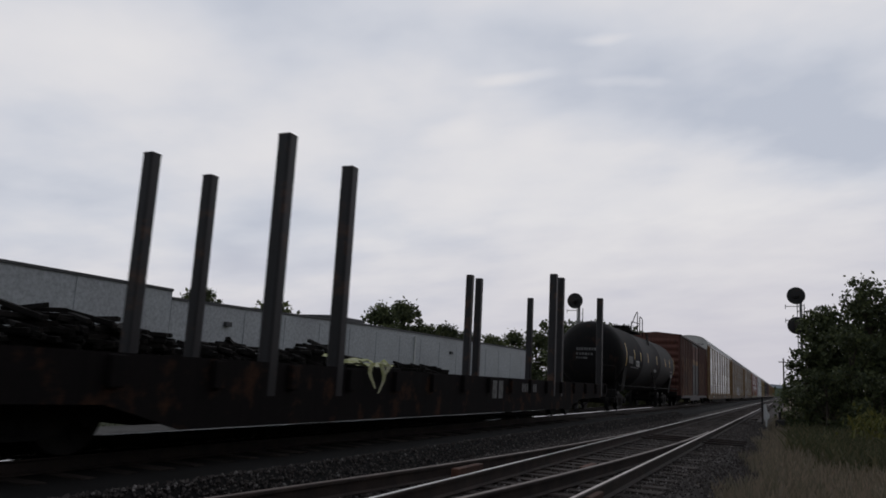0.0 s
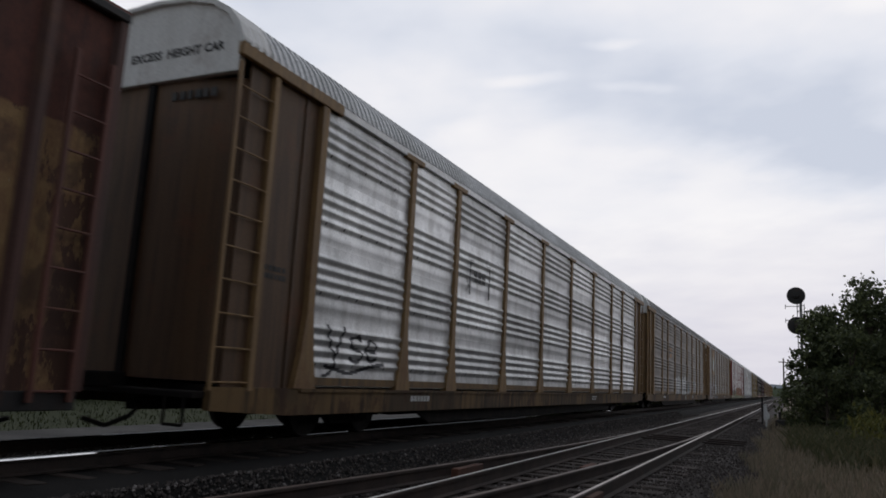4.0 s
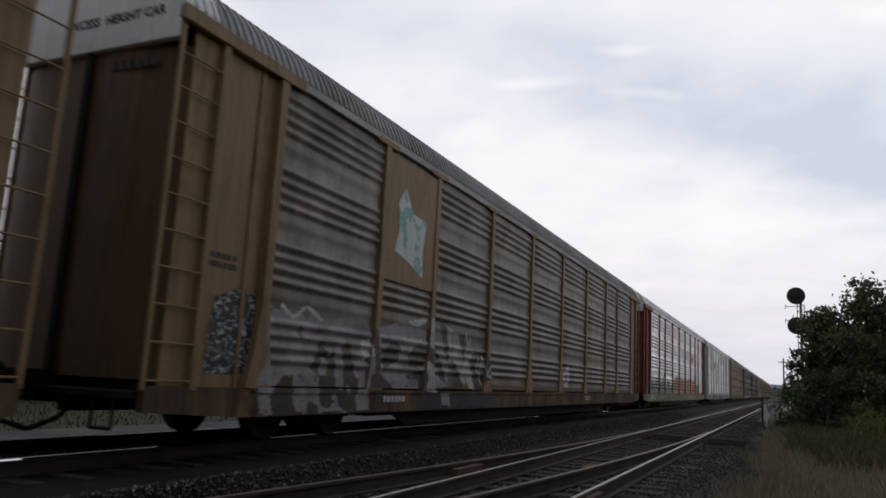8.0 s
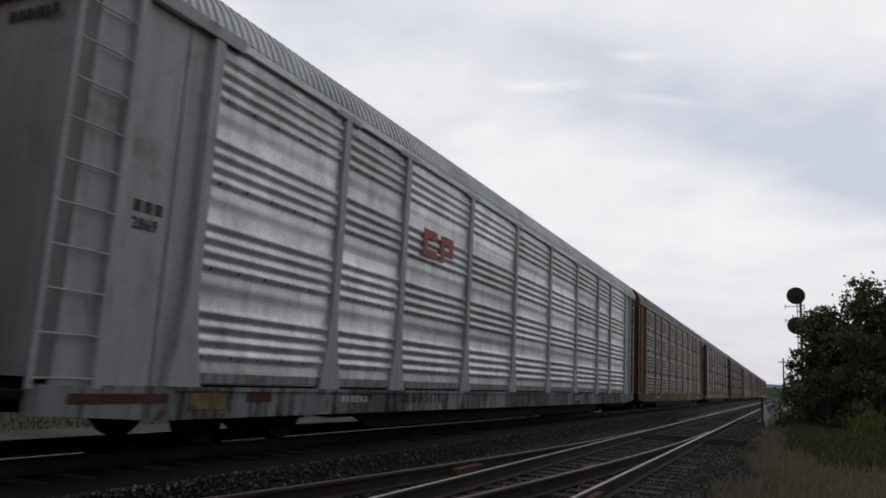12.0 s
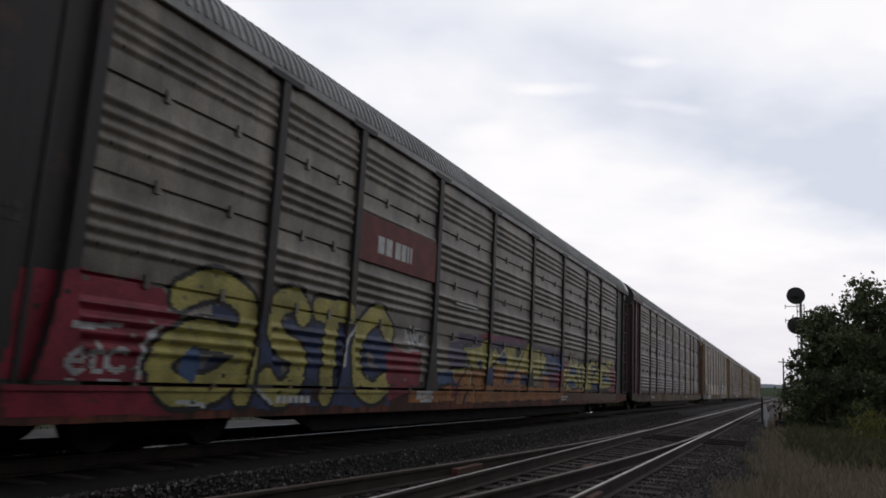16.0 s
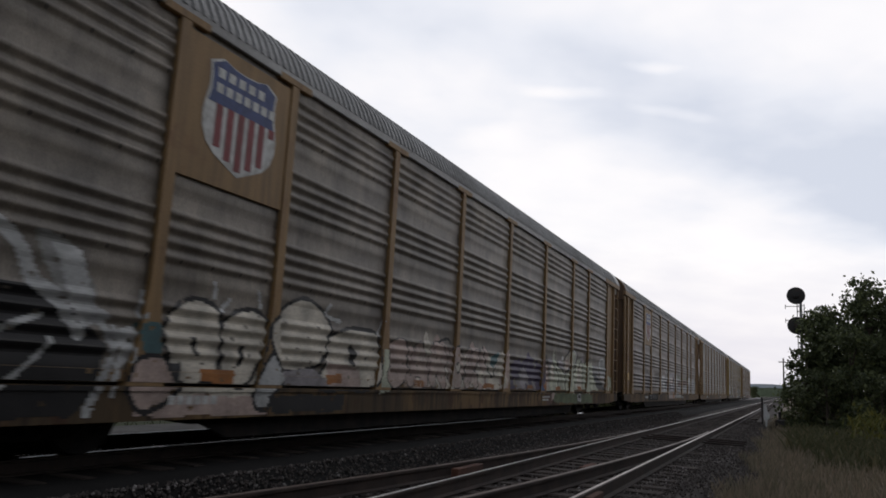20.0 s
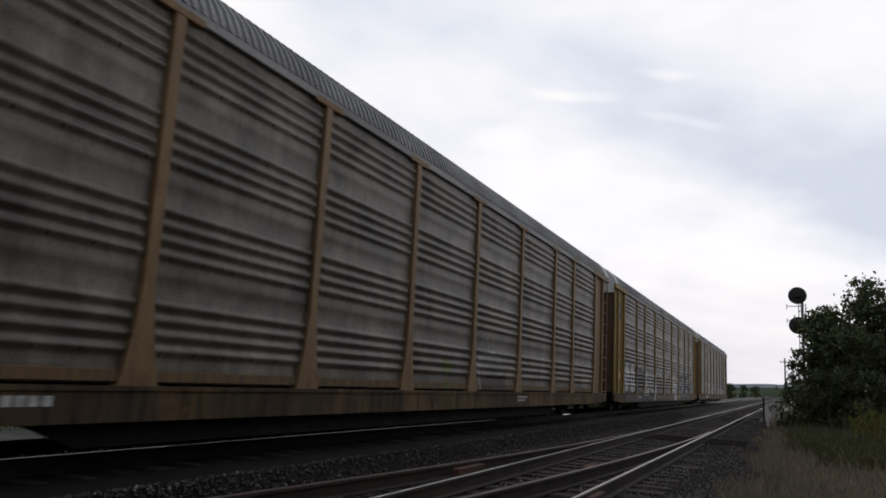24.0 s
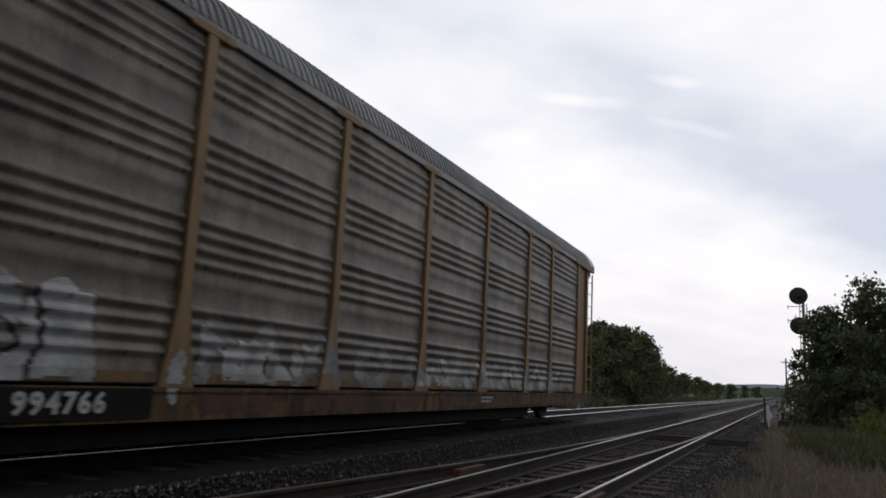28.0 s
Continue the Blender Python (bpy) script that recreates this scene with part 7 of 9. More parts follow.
    c += bubble([(5.12, 1.7), (5.43, 2), (5.89, 2.13), (6.47, 1.94), (6.61, 1.61), (6.24, 1.17), (5.5, 1.11), (5.17, 1.4)], "cream", "black", 0.03)
    c += bubble([(6.55, 1.65), (7.27, 1.82), (7.98, 1.78), (8.16, 1.33), (8.02, 0.9), (6.29, 0.88), (6.47, 1.18)], "cream", "black", 0.03)
    c.append(("lilac", patch([(5.5, 1.11), (6.25, 1.13), (6.9, 0.89), (5.54, 0.86)])))
    c.append(("pink", patch([(6.53, 1.27), (7.54, 1.17), (7.58, 0.9), (6.66, 0.89)])))
    c.append(("black", patch([(3.66, 1.42), (3.75, 1.44), (3.78, 1.21), (3.71, 1.21)])))
    c.append(("black", patch([(4.54, 1.4), (4.63, 1.39), (4.59, 1.12), (4.49, 1.15)])))
    c.append(("black", patch([(7.17, 1.54), (7.39, 1.48), (7.32, 1.21), (7.15, 1.25)])))
    c.append(("char", patch([(3.44, 1.14), (3.57, 1.14), (3.55, 0.94), (3.45, 0.96)])))
    c.append(("orange", patch([(3.86, 1.06), (4.48, 1.08), (4.49, 0.9), (3.89, 0.91)])))
    c.append(("orange", patch([(6.56, 1.08), (7, 1.08), (6.99, 0.94), (6.58, 0.95)])))
    c.append(("pale", stroke([curve([(3.99, 2.08), (4, 1.92)])], 0.025)))
    c.append(("pale", stroke([curve([(4.27, 1.94), (4.14, 1.79)])], 0.02)))
    c.append(("pale", stroke([curve([(4.83, 2.08), (4.88, 1.9)])], 0.02)))
    c.append(("pale", stroke([curve([(2.87, 1.85), (2.87, 1.59), (2.96, 1.6)])], 0.03)))
    c.append(("pale", stroke([curve([(6.56, 2.14), (6.43, 1.98), (6.84, 1.89)])], 0.025)))
    c.append(("pale", stroke([curve([(8.18, 2.01), (8.02, 1.76)])], 0.02)))
    c.append(("mint", patch([(8.25, 1.53), (8.55, 1.55), (8.54, 0.86), (8.19, 0.77)])))
    c.append(("black", patch([(5.18, 0.76), (7.08, 0.77), (7.03, 0.53), (5.27, 0.54)])))
    c += outlined("SAROK", 8.35, 0.92, (0.85, 0.9, 0.85, 0.9, 0.85), 0.85, 0.15, "pink", "black", 0.03)
    c += [("orange", field(9.5, 9.9, 0.94, 1.06, 0.0, 0))]
    sprayed(cars[8], -1.0, 12.8, 0.53, 2.35, c, "pale pink bubble letters with black outlines beside a black figure")
    # cream and mint bubble letters
    c = [("pink", field(9.2, 14.7, 0.92, 1.75, 0.12, 0.2, 0.85)), ("cream", field(9.5, 14.4, 0.92, 1.6, 0.2, 2.2, 0.65)), ("violet", field(14.9, 17.8, 0.95, 1.72, 0.10, 1.1, 0.85)), ("lilac", field(15.2, 17.9, 0.92, 1.3, 0.2, 2.7, 0.5)), ("teal", blob(13.7, 1.6, 0.3, 0.14, 0.5))]
    for pts in ([(12.5, 0.95), (12.52, 1.5), (12.75, 1.8)], [(12.95, 1.85), (13.1, 1.55), (13.5, 1.18), (13.75, 1.45)], [(10.2, 1.0), (10.4, 1.7), (11.0, 1.9), (11.4, 1.4)], [(11.5, 1.8), (11.9, 1.1), (12.2, 1.7)]):
        c.append(("black", stroke([curve(pts)], 0.03)))
    c.append(("violet", patch([(17.5, 1.2), (17.76, 1.51), (17.81, 1.32), (17.6, 0.99)])))
    c.append(("blue", patch([(17.33, 1.04), (17.56, 1.01), (17.9, 0.84), (17.37, 0.83)])))
    c.append(("rust", patch([(17.43, 1.61), (17.74, 1.87), (17.78, 1.52), (17.5, 1.2)])))
    c.append(("orange", patch([(17.6, 0.99), (17.82, 1.22), (17.89, 0.9)])))
    c.append(("pink", patch([(17.77, 1.6), (18.11, 1.65), (18.2, 1.35), (18.23, 0.94), (17.89, 0.9)])))
    c.append(("lilac", patch([(18.11, 1.83), (18.49, 1.9), (18.59, 1.56), (18.24, 1.49)])))
    c.append(("char", patch([(17.88, 1.9), (18.05, 1.96), (18.1, 1.72), (17.88, 1.66)])))
    c.append(("cream", patch([(18.06, 1.01), (18.32, 1.4), (18.48, 0.91), (17.93, 0.9)])))
    c.append(("mint", patch([(18.3, 1.36), (18.45, 1.64), (18.57, 1.69), (18.66, 1.98), (18.8, 2.12), (18.88, 2.1), (18.9, 1.88), (19.2, 1.66), (19.95, 1.42), (20.02, 0.95), (18.27, 0.91)])))
    c.append(("cream", patch([(18.45, 1.62), (18.71, 1.67), (18.77, 1.28), (18.44, 1.12)])))
    c.append(("lilac", patch([(19.13, 1.79), (19.43, 1.85), (19.79, 1.72), (19.94, 1.48), (19.41, 1.62)])))
    c.append(("cream", patch([(19.98, 1.85), (20.23, 2.06), (20.68, 2.19), (20.75, 1.7), (20.42, 1.61), (19.94, 1.48)])))
    c.append(("pink", patch([(20.01, 1.85), (20.38, 1.94), (20.54, 1.71), (20.05, 1.58)])))
    c.append(("mint", patch([(19.98, 1.42), (20.44, 1.48), (20.75, 1.68), (21.02, 0.96), (21.06, 0.83), (20.47, 0.82), (20.47, 0.95), (20.06, 0.94)])))
    c.append(("mint", patch([(20.68, 2.16), (21.04, 2.2), (21.35, 2.08), (21.26, 1.73), (20.89, 1.46), (20.75, 1.68)])))
    c.append(("mint", patch([(21.03, 1.52), (21.55, 1.95), (22.11, 1.93), (22.54, 1.84), (22.93, 1.93), (23.22, 1.01), (23.19, 0.84), (22.59, 0.83), (22.52, 0.99), (21.11, 0.97)])))
    c.append(("cream", patch([(21.44, 1.6), (21.99, 1.84), (22.2, 0.99), (21.45, 0.97)])))
    c.append(("lilac", patch([(21.88, 2.01), (22.27, 2.11), (22.48, 1.94), (22.08, 1.84)])))
    c.append(("mint", patch([(23.09, 1.89), (23.58, 1.93), (23.74, 1.6), (24.61, 1.53), (24.62, 0.97), (23.28, 0.95)])))
    c.append(("ash", patch([(23.59, 1.82), (24.56, 1.89), (24.62, 1.4), (23.7, 1.48)])))
    c.append(("pale", patch([(24.67, 2.03), (25.35, 2.16), (25.71, 1.92), (25.74, 1.45), (24.82, 1.41)])))
    c.append(("char", patch([(23.64, 1.47), (24.23, 1.51), (25.8, 0.99), (24.55, 0.97)])))
    c.append(("green", patch([(18.66, 0.85), (23.62, 0.82), (23.66, 0.51), (19.42, 0.55), (18.7, 0.6)])))
    c.append(("rust", patch([(17.9, 0.84), (18.62, 0.84), (18.5, 0.52), (17.99, 0.53)])))
    c.append(("pink", patch([(18.49, 0.83), (18.84, 0.83), (18.73, 0.67), (18.49, 0.6)])))
    c.append(("char", patch([(21.47, 0.83), (22.03, 0.82), (21.97, 0.53), (21.44, 0.55)])))
    c.append(("white", patch([(21.56, 0.81), (21.99, 0.8), (21.94, 0.56), (21.53, 0.58)])))
    c.append(("black", patch([(21.6, 0.78), (21.96, 0.78), (21.9, 0.66), (21.56, 0.67)])))
    c.append(("black", stroke([curve([(18.85, 2.11), (18.87, 1.87), (19.2, 1.66), (19.95, 1.42), (20.06, 0.95)])], 0.03)))
    c.append(("black", stroke([curve([(18.76, 1.65), (19.18, 1.44), (19.25, 0.93)])], 0.025)))
    c.append(("black", stroke([curve([(19.97, 1.87), (20.23, 2.06), (20.68, 2.19), (20.88, 2.07)])], 0.028)))
    c.append(("black", stroke([curve([(20.06, 1.52), (20.43, 1.6), (20.75, 1.68), (20.95, 1.46), (20.97, 0.96)])], 0.028)))
    c.append(("black", stroke([curve([(20.8, 1.86), (21.03, 1.8), (21.26, 1.68)])], 0.028)))
    c.append(("black", stroke([curve([(20.95, 1.46), (21.28, 1.63), (21.36, 2.03)])], 0.022)))
    c.append(("black", stroke([curve([(20.46, 1.39), (20.45, 0.91)])], 0.022)))
    c.append(("black", stroke([curve([(21.57, 1.55), (22.09, 1.9), (22.24, 0.99)])], 0.022)))
    c.append(("black", stroke([curve([(22.5, 1.84), (23.05, 2), (22.76, 1.37), (22.57, 0.86)])], 0.028)))
    c.append(("black", stroke([curve([(23.15, 1.73), (23.19, 0.95)])], 0.025)))
    c.append(("black", stroke([curve([(24.8, 1.57), (24.88, 1.23), (24.62, 0.97)])], 0.03)))
    c.append(("white", stroke([curve([(21.01, 2.18), (21.19, 2.21), (21.35, 2.08), (21.25, 1.82)])], 0.02)))
    c.append(("white", stroke([curve([(24.69, 1.84), (25, 2.09), (25.58, 2.04), (25.74, 1.65), (25.31, 1.37), (25.72, 1.02)])], 0.03)))
    c.append(("white", patch([(19.64, 1.91), (19.78, 1.99), (19.79, 1.87), (19.68, 1.83)])))
    c.append(("orange", patch([(18.9, 1.04), (19.45, 1.06), (19.46, 0.94), (18.92, 0.93)])))
    c.append(("orange", patch([(21.52, 1.05), (22.06, 1.06), (22.05, 0.93), (21.54, 0.93)])))
    c += [("mint", field(25.95, 27.2, 0.95, 1.5, 0.05, 2.0, 0.8)), ("orange", field(13.0, 13.7, 0.93, 1.03, 0.0, 0)), ("orange", field(16.2, 16.7, 0.94, 1.03, 0.0, 0))]
    sprayed(cars[8], 9.0, 27.3, 0.53, 2.25, c, "cream and mint bubble letters with thin black outlines")
    # thin white scrawl and a pale cloud
    c = []
    c.append(("umber", patch([(3.46, 1.83), (4.17, 2.05), (4.91, 1.76), (4.89, 1.11), (3.63, 1.06)])))
    c.append(("lilac", stroke([curve([(3.65, 1.82), (3.63, 1.36), (3.76, 1.11)])], 0.05)))
    c.append(("lilac", stroke([curve([(3.99, 1.9), (3.98, 1.58), (4.14, 1.24)])], 0.05)))
    c.append(("lilac", stroke([curve([(4.26, 1.85), (4.27, 1.41)])], 0.04)))
    c.append(("ash", stroke([curve([(5.72, 1.19), (5.69, 1.6), (5.77, 1.92), (5.99, 1.99), (6.12, 1.88), (5.88, 1.71), (5.94, 1.29), (6.32, 1.33), (6.43, 1.61), (6.17, 1.79)])], 0.022)))
    c.append(("ash", stroke([curve([(5.43, 1.79), (5.68, 2.03), (6.01, 2.09)])], 0.02)))
    c.append(("ash", stroke([curve([(6.29, 1.55), (6.32, 1.06)])], 0.02)))
    c.append(("ash", stroke([curve([(6.72, 1.43), (6.76, 1.66), (6.98, 1.45), (7.06, 1.87), (7.16, 1.51)])], 0.02)))
    c.append(("ash", stroke([curve([(7.42, 1.69), (7.66, 1.74), (7.65, 1.49), (7.36, 1.44)])], 0.022)))
    c.append(("ash", stroke([curve([(7.32, 1.36), (7.39, 1.09), (7.89, 1.19), (7.81, 1.38)])], 0.025)))
    c.append(("umber", patch([(6.4, 1.91), (8.1, 2.03), (8.06, 1.51), (6.55, 1.47)])))
    c.append(("pale", patch([(8.55, 1.6), (8.94, 1.81), (9.57, 1.91), (10.29, 1.84), (10.7, 1.67), (10.96, 1.47), (10.86, 0.99), (8.52, 0.98)])))
    c.append(("green", stroke([curve([(10.42, 2.06), (11.19, 2.26), (11.55, 2.15)])], 0.05)))
    c.append(("ash", patch([(11.04, 1.48), (12.16, 1.6), (12.33, 1.01), (11.02, 0.99)])))
    c.append(("pink", stroke([curve([(11.15, 1.27), (12.3, 1.23)])], 0.05)))
    c.append(("umber", stroke([curve([(8.71, 1.73), (8.7, 1.49), (8.84, 1.14)])], 0.022)))
    c.append(("umber", stroke([curve([(8.92, 1.69), (8.91, 1.44), (9.04, 1.1)])], 0.022)))
    c.append(("umber", stroke([curve([(9.14, 1.66), (9.11, 1.51), (9.24, 1.07)])], 0.022)))
    c.append(("umber", stroke([curve([(9.34, 1.77), (9.33, 1.46), (9.45, 1.04)])], 0.022)))
    c.append(("umber", stroke([curve([(9.57, 1.74), (9.54, 1.53), (9.65, 1.16)])], 0.022)))
    c.append(("umber", stroke([curve([(9.81, 1.7), (9.78, 1.48), (9.87, 1.13)])], 0.022)))
    c.append(("umber", stroke([curve([(10.03, 1.82), (10.01, 1.56), (10.1, 1.09)])], 0.022)))
    c.append(("umber", stroke([curve([(10.29, 1.79), (10.26, 1.51), (10.34, 1.06)])], 0.022)))
    c.append(("umber", stroke([curve([(10.55, 1.75), (10.51, 1.59), (10.56, 1.18)])], 0.022)))
    c.append(("ash", patch([(10.12, 1.79), (10.62, 1.8), (11.23, 2.01), (11.39, 1.04), (10.24, 1)])))
    c.append(("char", patch([(10.17, 1.44), (10.47, 1.63), (10.73, 1.5), (10.62, 1.07), (10.24, 1.05)])))
    c.append(("pale", patch([(10.36, 1.31), (10.69, 1.39), (10.8, 1.02), (10.35, 1.01)])))
    c.append(("rust", patch([(10.71, 1.6), (11.21, 1.71), (11.25, 1.04), (10.86, 1.08)])))
    c.append(("pale", stroke([curve([(10.95, 2.08), (11.24, 2.18), (11.41, 2.03)])], 0.06)))
    c.append(("pale", stroke([curve([(10.4, 2.09), (10.52, 2.06)])], 0.08)))
    c.append(("lilac", patch([(11.54, 1.93), (12.33, 2.11), (14.15, 2.14), (14.31, 1.03), (11.65, 0.99)])))
    c.append(("pink", patch([(11.96, 1.74), (13.94, 1.88), (14.11, 1.52), (12.01, 1.43)])))
    c.append(("char", patch([(11.82, 1.36), (12.16, 1.51), (12.39, 1.14), (12.16, 1.01), (11.83, 1.06)])))
    c.append(("pale", patch([(12.43, 2.06), (12.86, 2.08), (12.87, 1.7), (12.49, 1.67)])))
    c.append(("umber", patch([(11.56, 1.81), (11.85, 1.91), (11.86, 1.36), (11.63, 1.35)])))
    c.append(("char", patch([(13.27, 1.74), (13.81, 1.94), (13.97, 1.66), (13.53, 1.48)])))
    c.append(("pale", stroke([curve([(12.42, 1.53), (12.82, 1.36), (12.49, 1.08)])], 0.05)))
    c.append(("pale", stroke([curve([(12.99, 1.58), (13.36, 1.18), (13.75, 1.57)])], 0.04)))
    c.append(("umber", stroke([curve([(12.17, 2.02), (12.38, 1.53), (12.32, 1.01)])], 0.05)))
    c.append(("umber", stroke([curve([(12.83, 1.97), (13.11, 1.45), (13.02, 1.03)])], 0.04)))
    c.append(("umber", stroke([curve([(13.46, 1.98), (13.37, 1.47), (13.71, 1.05)])], 0.04)))
    c.append(("pale", patch([(14.42, 2.09), (14.96, 2.2), (15.3, 1.94), (15.11, 1.17), (14.42, 1.15)])))
    c.append(("umber", stroke([curve([(15, 1.91), (14.5, 1.54), (15.1, 1.25)])], 0.04)))
    c.append(("ash", patch([(15.38, 1.94), (17.25, 1.98), (17.38, 1.01), (15.43, 1.02)])))
    c.append(("rust", patch([(15.65, 1.67), (17.28, 1.73), (17.33, 1.4), (15.69, 1.37)])))
    c.append(("green", stroke([curve([(15.61, 1.97), (16.3, 1.9), (17.27, 1.83)])], 0.04)))
    c.append(("umber", stroke([curve([(15.99, 1.65), (16.42, 1.04)])], 0.03)))
    c.append(("umber", stroke([curve([(16.68, 1.79), (16.98, 1.05)])], 0.03)))
    c.append(("rust", patch([(17.74, 1.77), (20.24, 1.82), (20.44, 1.48), (17.74, 1.46)])))
    c.append(("ash", patch([(17.8, 1.37), (20.44, 1.48), (20.35, 0.95), (17.85, 0.97)])))
    c.append(("green", stroke([curve([(17.91, 1.88), (19.12, 1.86), (20.38, 1.95)])], 0.04)))
    c.append(("pale", patch([(20.84, 1.98), (22.59, 2.03), (22.27, 1.55), (20.9, 1.49)])))
    c.append(("ash", patch([(22.6, 1.97), (25.22, 1.98), (25.33, 0.93), (20.97, 0.95)])))
    c.append(("umber", stroke([curve([(21.53, 1.77), (21.97, 1.03)])], 0.03)))
    c.append(("umber", stroke([curve([(23.42, 1.88), (23.72, 0.98)])], 0.03)))
    c.append(("pink", patch([(11.54, 0.96), (14.07, 0.97), (14, 0.62), (11.56, 0.64)])))
    c.append(("orange", patch([(13.13, 0.95), (13.78, 0.97), (13.77, 0.61), (13.23, 0.61)])))
    c.append(("ash", patch([(14.32, 0.95), (17.18, 0.96), (17.23, 0.65), (14.43, 0.65)])))
    c.append(("orange", patch([(16.08, 0.94), (16.99, 0.94), (16.91, 0.84), (16.1, 0.85)])))
    c.append(("umber", stroke([curve([(12.25, 0.95), (12.21, 0.64)])], 0.04)))
    c.append(("umber", stroke([curve([(12.65, 0.96), (12.74, 0.63)])], 0.03)))
    sprayed(cars[9], 2.5, 26.0, 0.53, 2.35, c, "thin pale scrawl, a white cloud-shaped tag and faded grey-pink letters")
    # a large black and white letter, then a pale scrawl
    c = []
    c.append(("pale", patch([(11.08, 2.33), (11.4, 2.47), (12.38, 2.43), (12.6, 2.28), (12.63, 1.9), (12.49, 1.75), (11.85, 1.79), (11.67, 1.94), (11.52, 1.71), (11.18, 1.68)])))
    c.append(("lilac", patch([(11.61, 2.1), (11.97, 2.31), (12.5, 2.26), (12.59, 2.01), (12.3, 1.82), (11.79, 1.89)])))
    c.append(("teal", stroke([curve([(12.04, 2.21), (12.41, 2.25)])], 0.05)))
    c.append(("char", patch([(12.3, 1.96), (12.45, 2), (12.49, 1.88), (12.34, 1.84)])))
    c.append(("char", patch([(12.19, 2.09), (12.25, 2.1), (12.25, 2.02), (12.2, 2.03)])))
    c.append(("black", patch([(11.19, 1.67), (11.67, 1.73), (11.85, 1.77), (12.36, 1.71), (12.67, 1.52), (12.8, 1.26), (12.75, 0.85), (12.62, 0.62), (11.85, 0.57), (11.32, 0.83)])))
    c.append(("char", patch([(11.2, 1.61), (11.6, 1.66), (11.65, 1.24), (11.26, 1.23)])))
    c.append(("pale", patch([(11.26, 1.2), (11.73, 1.25), (11.76, 0.83), (11.3, 0.95)])))
    c.append(("ash", patch([(11.27, 1.17), (11.57, 1.21), (11.59, 0.96), (11.3, 0.97)])))
    c.append(("pale", patch([(12.16, 1.37), (12.35, 1.38), (12.41, 1.2), (12.31, 1.11), (12.19, 1.16)])))
    c.append(("white", stroke([curve([(11.76, 1.4), (12.06, 1.46), (12.28, 1.38), (12.4, 1.26), (12.33, 1.12), (12.2, 1.16), (12.14, 1.36)])], 0.03)))
    c.append(("white", stroke([curve([(11.81, 1.77), (12.32, 1.72), (12.64, 1.55), (12.8, 1.3), (12.75, 0.84)])], 0.03)))
    c.append(("white", stroke([curve([(11.76, 1.4), (11.75, 1.1), (11.76, 0.83)])], 0.03)))
    c.append(("pale", stroke([curve([(11.32, 1.69), (11.56, 1.7), (11.72, 1.88)])], 0.03)))
    c.append(("pale", stroke([curve([(11.47, 2.35), (11.55, 1.75)])], 0.03)))
    c.append(("pale", patch([(11.59, 0.64), (11.98, 0.48), (12.38, 0.49), (12.58, 0.64), (12.63, 0.57), (12.41, 0.35), (11.89, 0.34), (11.38, 0.46), (11.36, 0.58)])))
    c.append(("lime", patch([(12.82, 1.49), (13.17, 1.54), (13.48, 1.3), (13.16, 1.22), (12.8, 1.26)])))
    c.append(("lime", patch([(13.03, 1.1), (13.34, 1.09), (13.32, 0.89), (13.04, 0.89)])))
    c.append(("ash", stroke([curve([(14.92, 1.82), (15.11, 1.98), (15.38, 2.04), (15.55, 1.77), (15.9, 1.76), (15.94, 1.52)])], 0.026)))
    c.append(("ash", patch([(14.84, 1.71), (15.55, 1.75), (16.28, 1.68), (16.33, 1.36), (15.61, 1.38), (14.83, 1.31)])))
    c.append(("pale", stroke([curve([(14.79, 1.47), (14.92, 1.2), (15.05, 0.89)])], 0.03)))
    c.append(("umber", patch([(15.07, 1.16), (16.64, 1.27), (16.69, 0.91), (15.11, 0.89)])))
    c.append(("ash", stroke([curve([(15.61, 1.63), (15.7, 1.33)])], 0.03)))
    sprayed(cars[10], 13.0, 25.0, 0.53, 2.9, c, "large black letter edged in white below a pale bubble")
    # dark bubble letters with white outlines
    c = []
    c.append(("umber", patch([(-0.06, 1.91), (0.39, 2.11), (2.98, 2.24), (5.42, 2.17), (5.57, 1), (0.09, 0.88)])))
    c += bubble([(0.26, 1.35), (0.41, 1.96), (0.7, 2.19), (1.11, 2.2), (1.37, 1.9), (1.29, 1.41), (1.14, 1.01), (0.32, 0.93)], "white", "black", 0.03)
    c += bubble([(1.51, 1.75), (1.72, 2.1), (2.1, 2.21), (2.5, 2.05), (2.58, 1.48), (2.74, 1.04), (1.65, 0.94)], "white", "black", 0.03)
    c.append(("black", patch([(0.77, 1.69), (0.92, 1.7), (0.82, 1.38), (0.7, 1.38)])))
    c.append(("black", patch([(1.88, 1.69), (2.04, 1.74), (2.21, 1.46), (2.06, 1.37)])))
    c.append(("pale", patch([(-0.02, 1.63), (0.19, 1.79), (0.33, 1.28), (0.22, 0.99), (0.07, 1.2)])))
    c.append(("umber", patch([(2.64, 2.02), (4.69, 2.11), (4.59, 1.08), (3.14, 1.05)])))
    c.append(("pale", stroke([curve([(2.55, 2.08), (3.17, 2.26), (3.9, 2.09), (4.55, 2.25), (5.43, 2.07)])], 0.035)))
    c.append(("umber", patch([(0.27, 0.88), (4.61, 0.88), (4.54, 0.53), (0.38, 0.56)])))
    c.append(("pale", patch([(4.55, 2.01), (4.68, 2.18), (4.87, 2.3), (5.13, 2.33), (5.28, 2.14), (5.33, 1.82), (5.32, 1.5), (5.36, 1.29), (5.24, 1.07), (5.39, 0.83), (4.8, 0.81), (4.86, 1.06), (5.04, 1.47), (5.02, 1.72), (4.83, 1.9), (4.71, 1.98)])))
    c.append(("mint", patch([(5.3, 1.99), (5.72, 2.02), (5.81, 1.51), (5.59, 1.55), (5.36, 1.61)])))
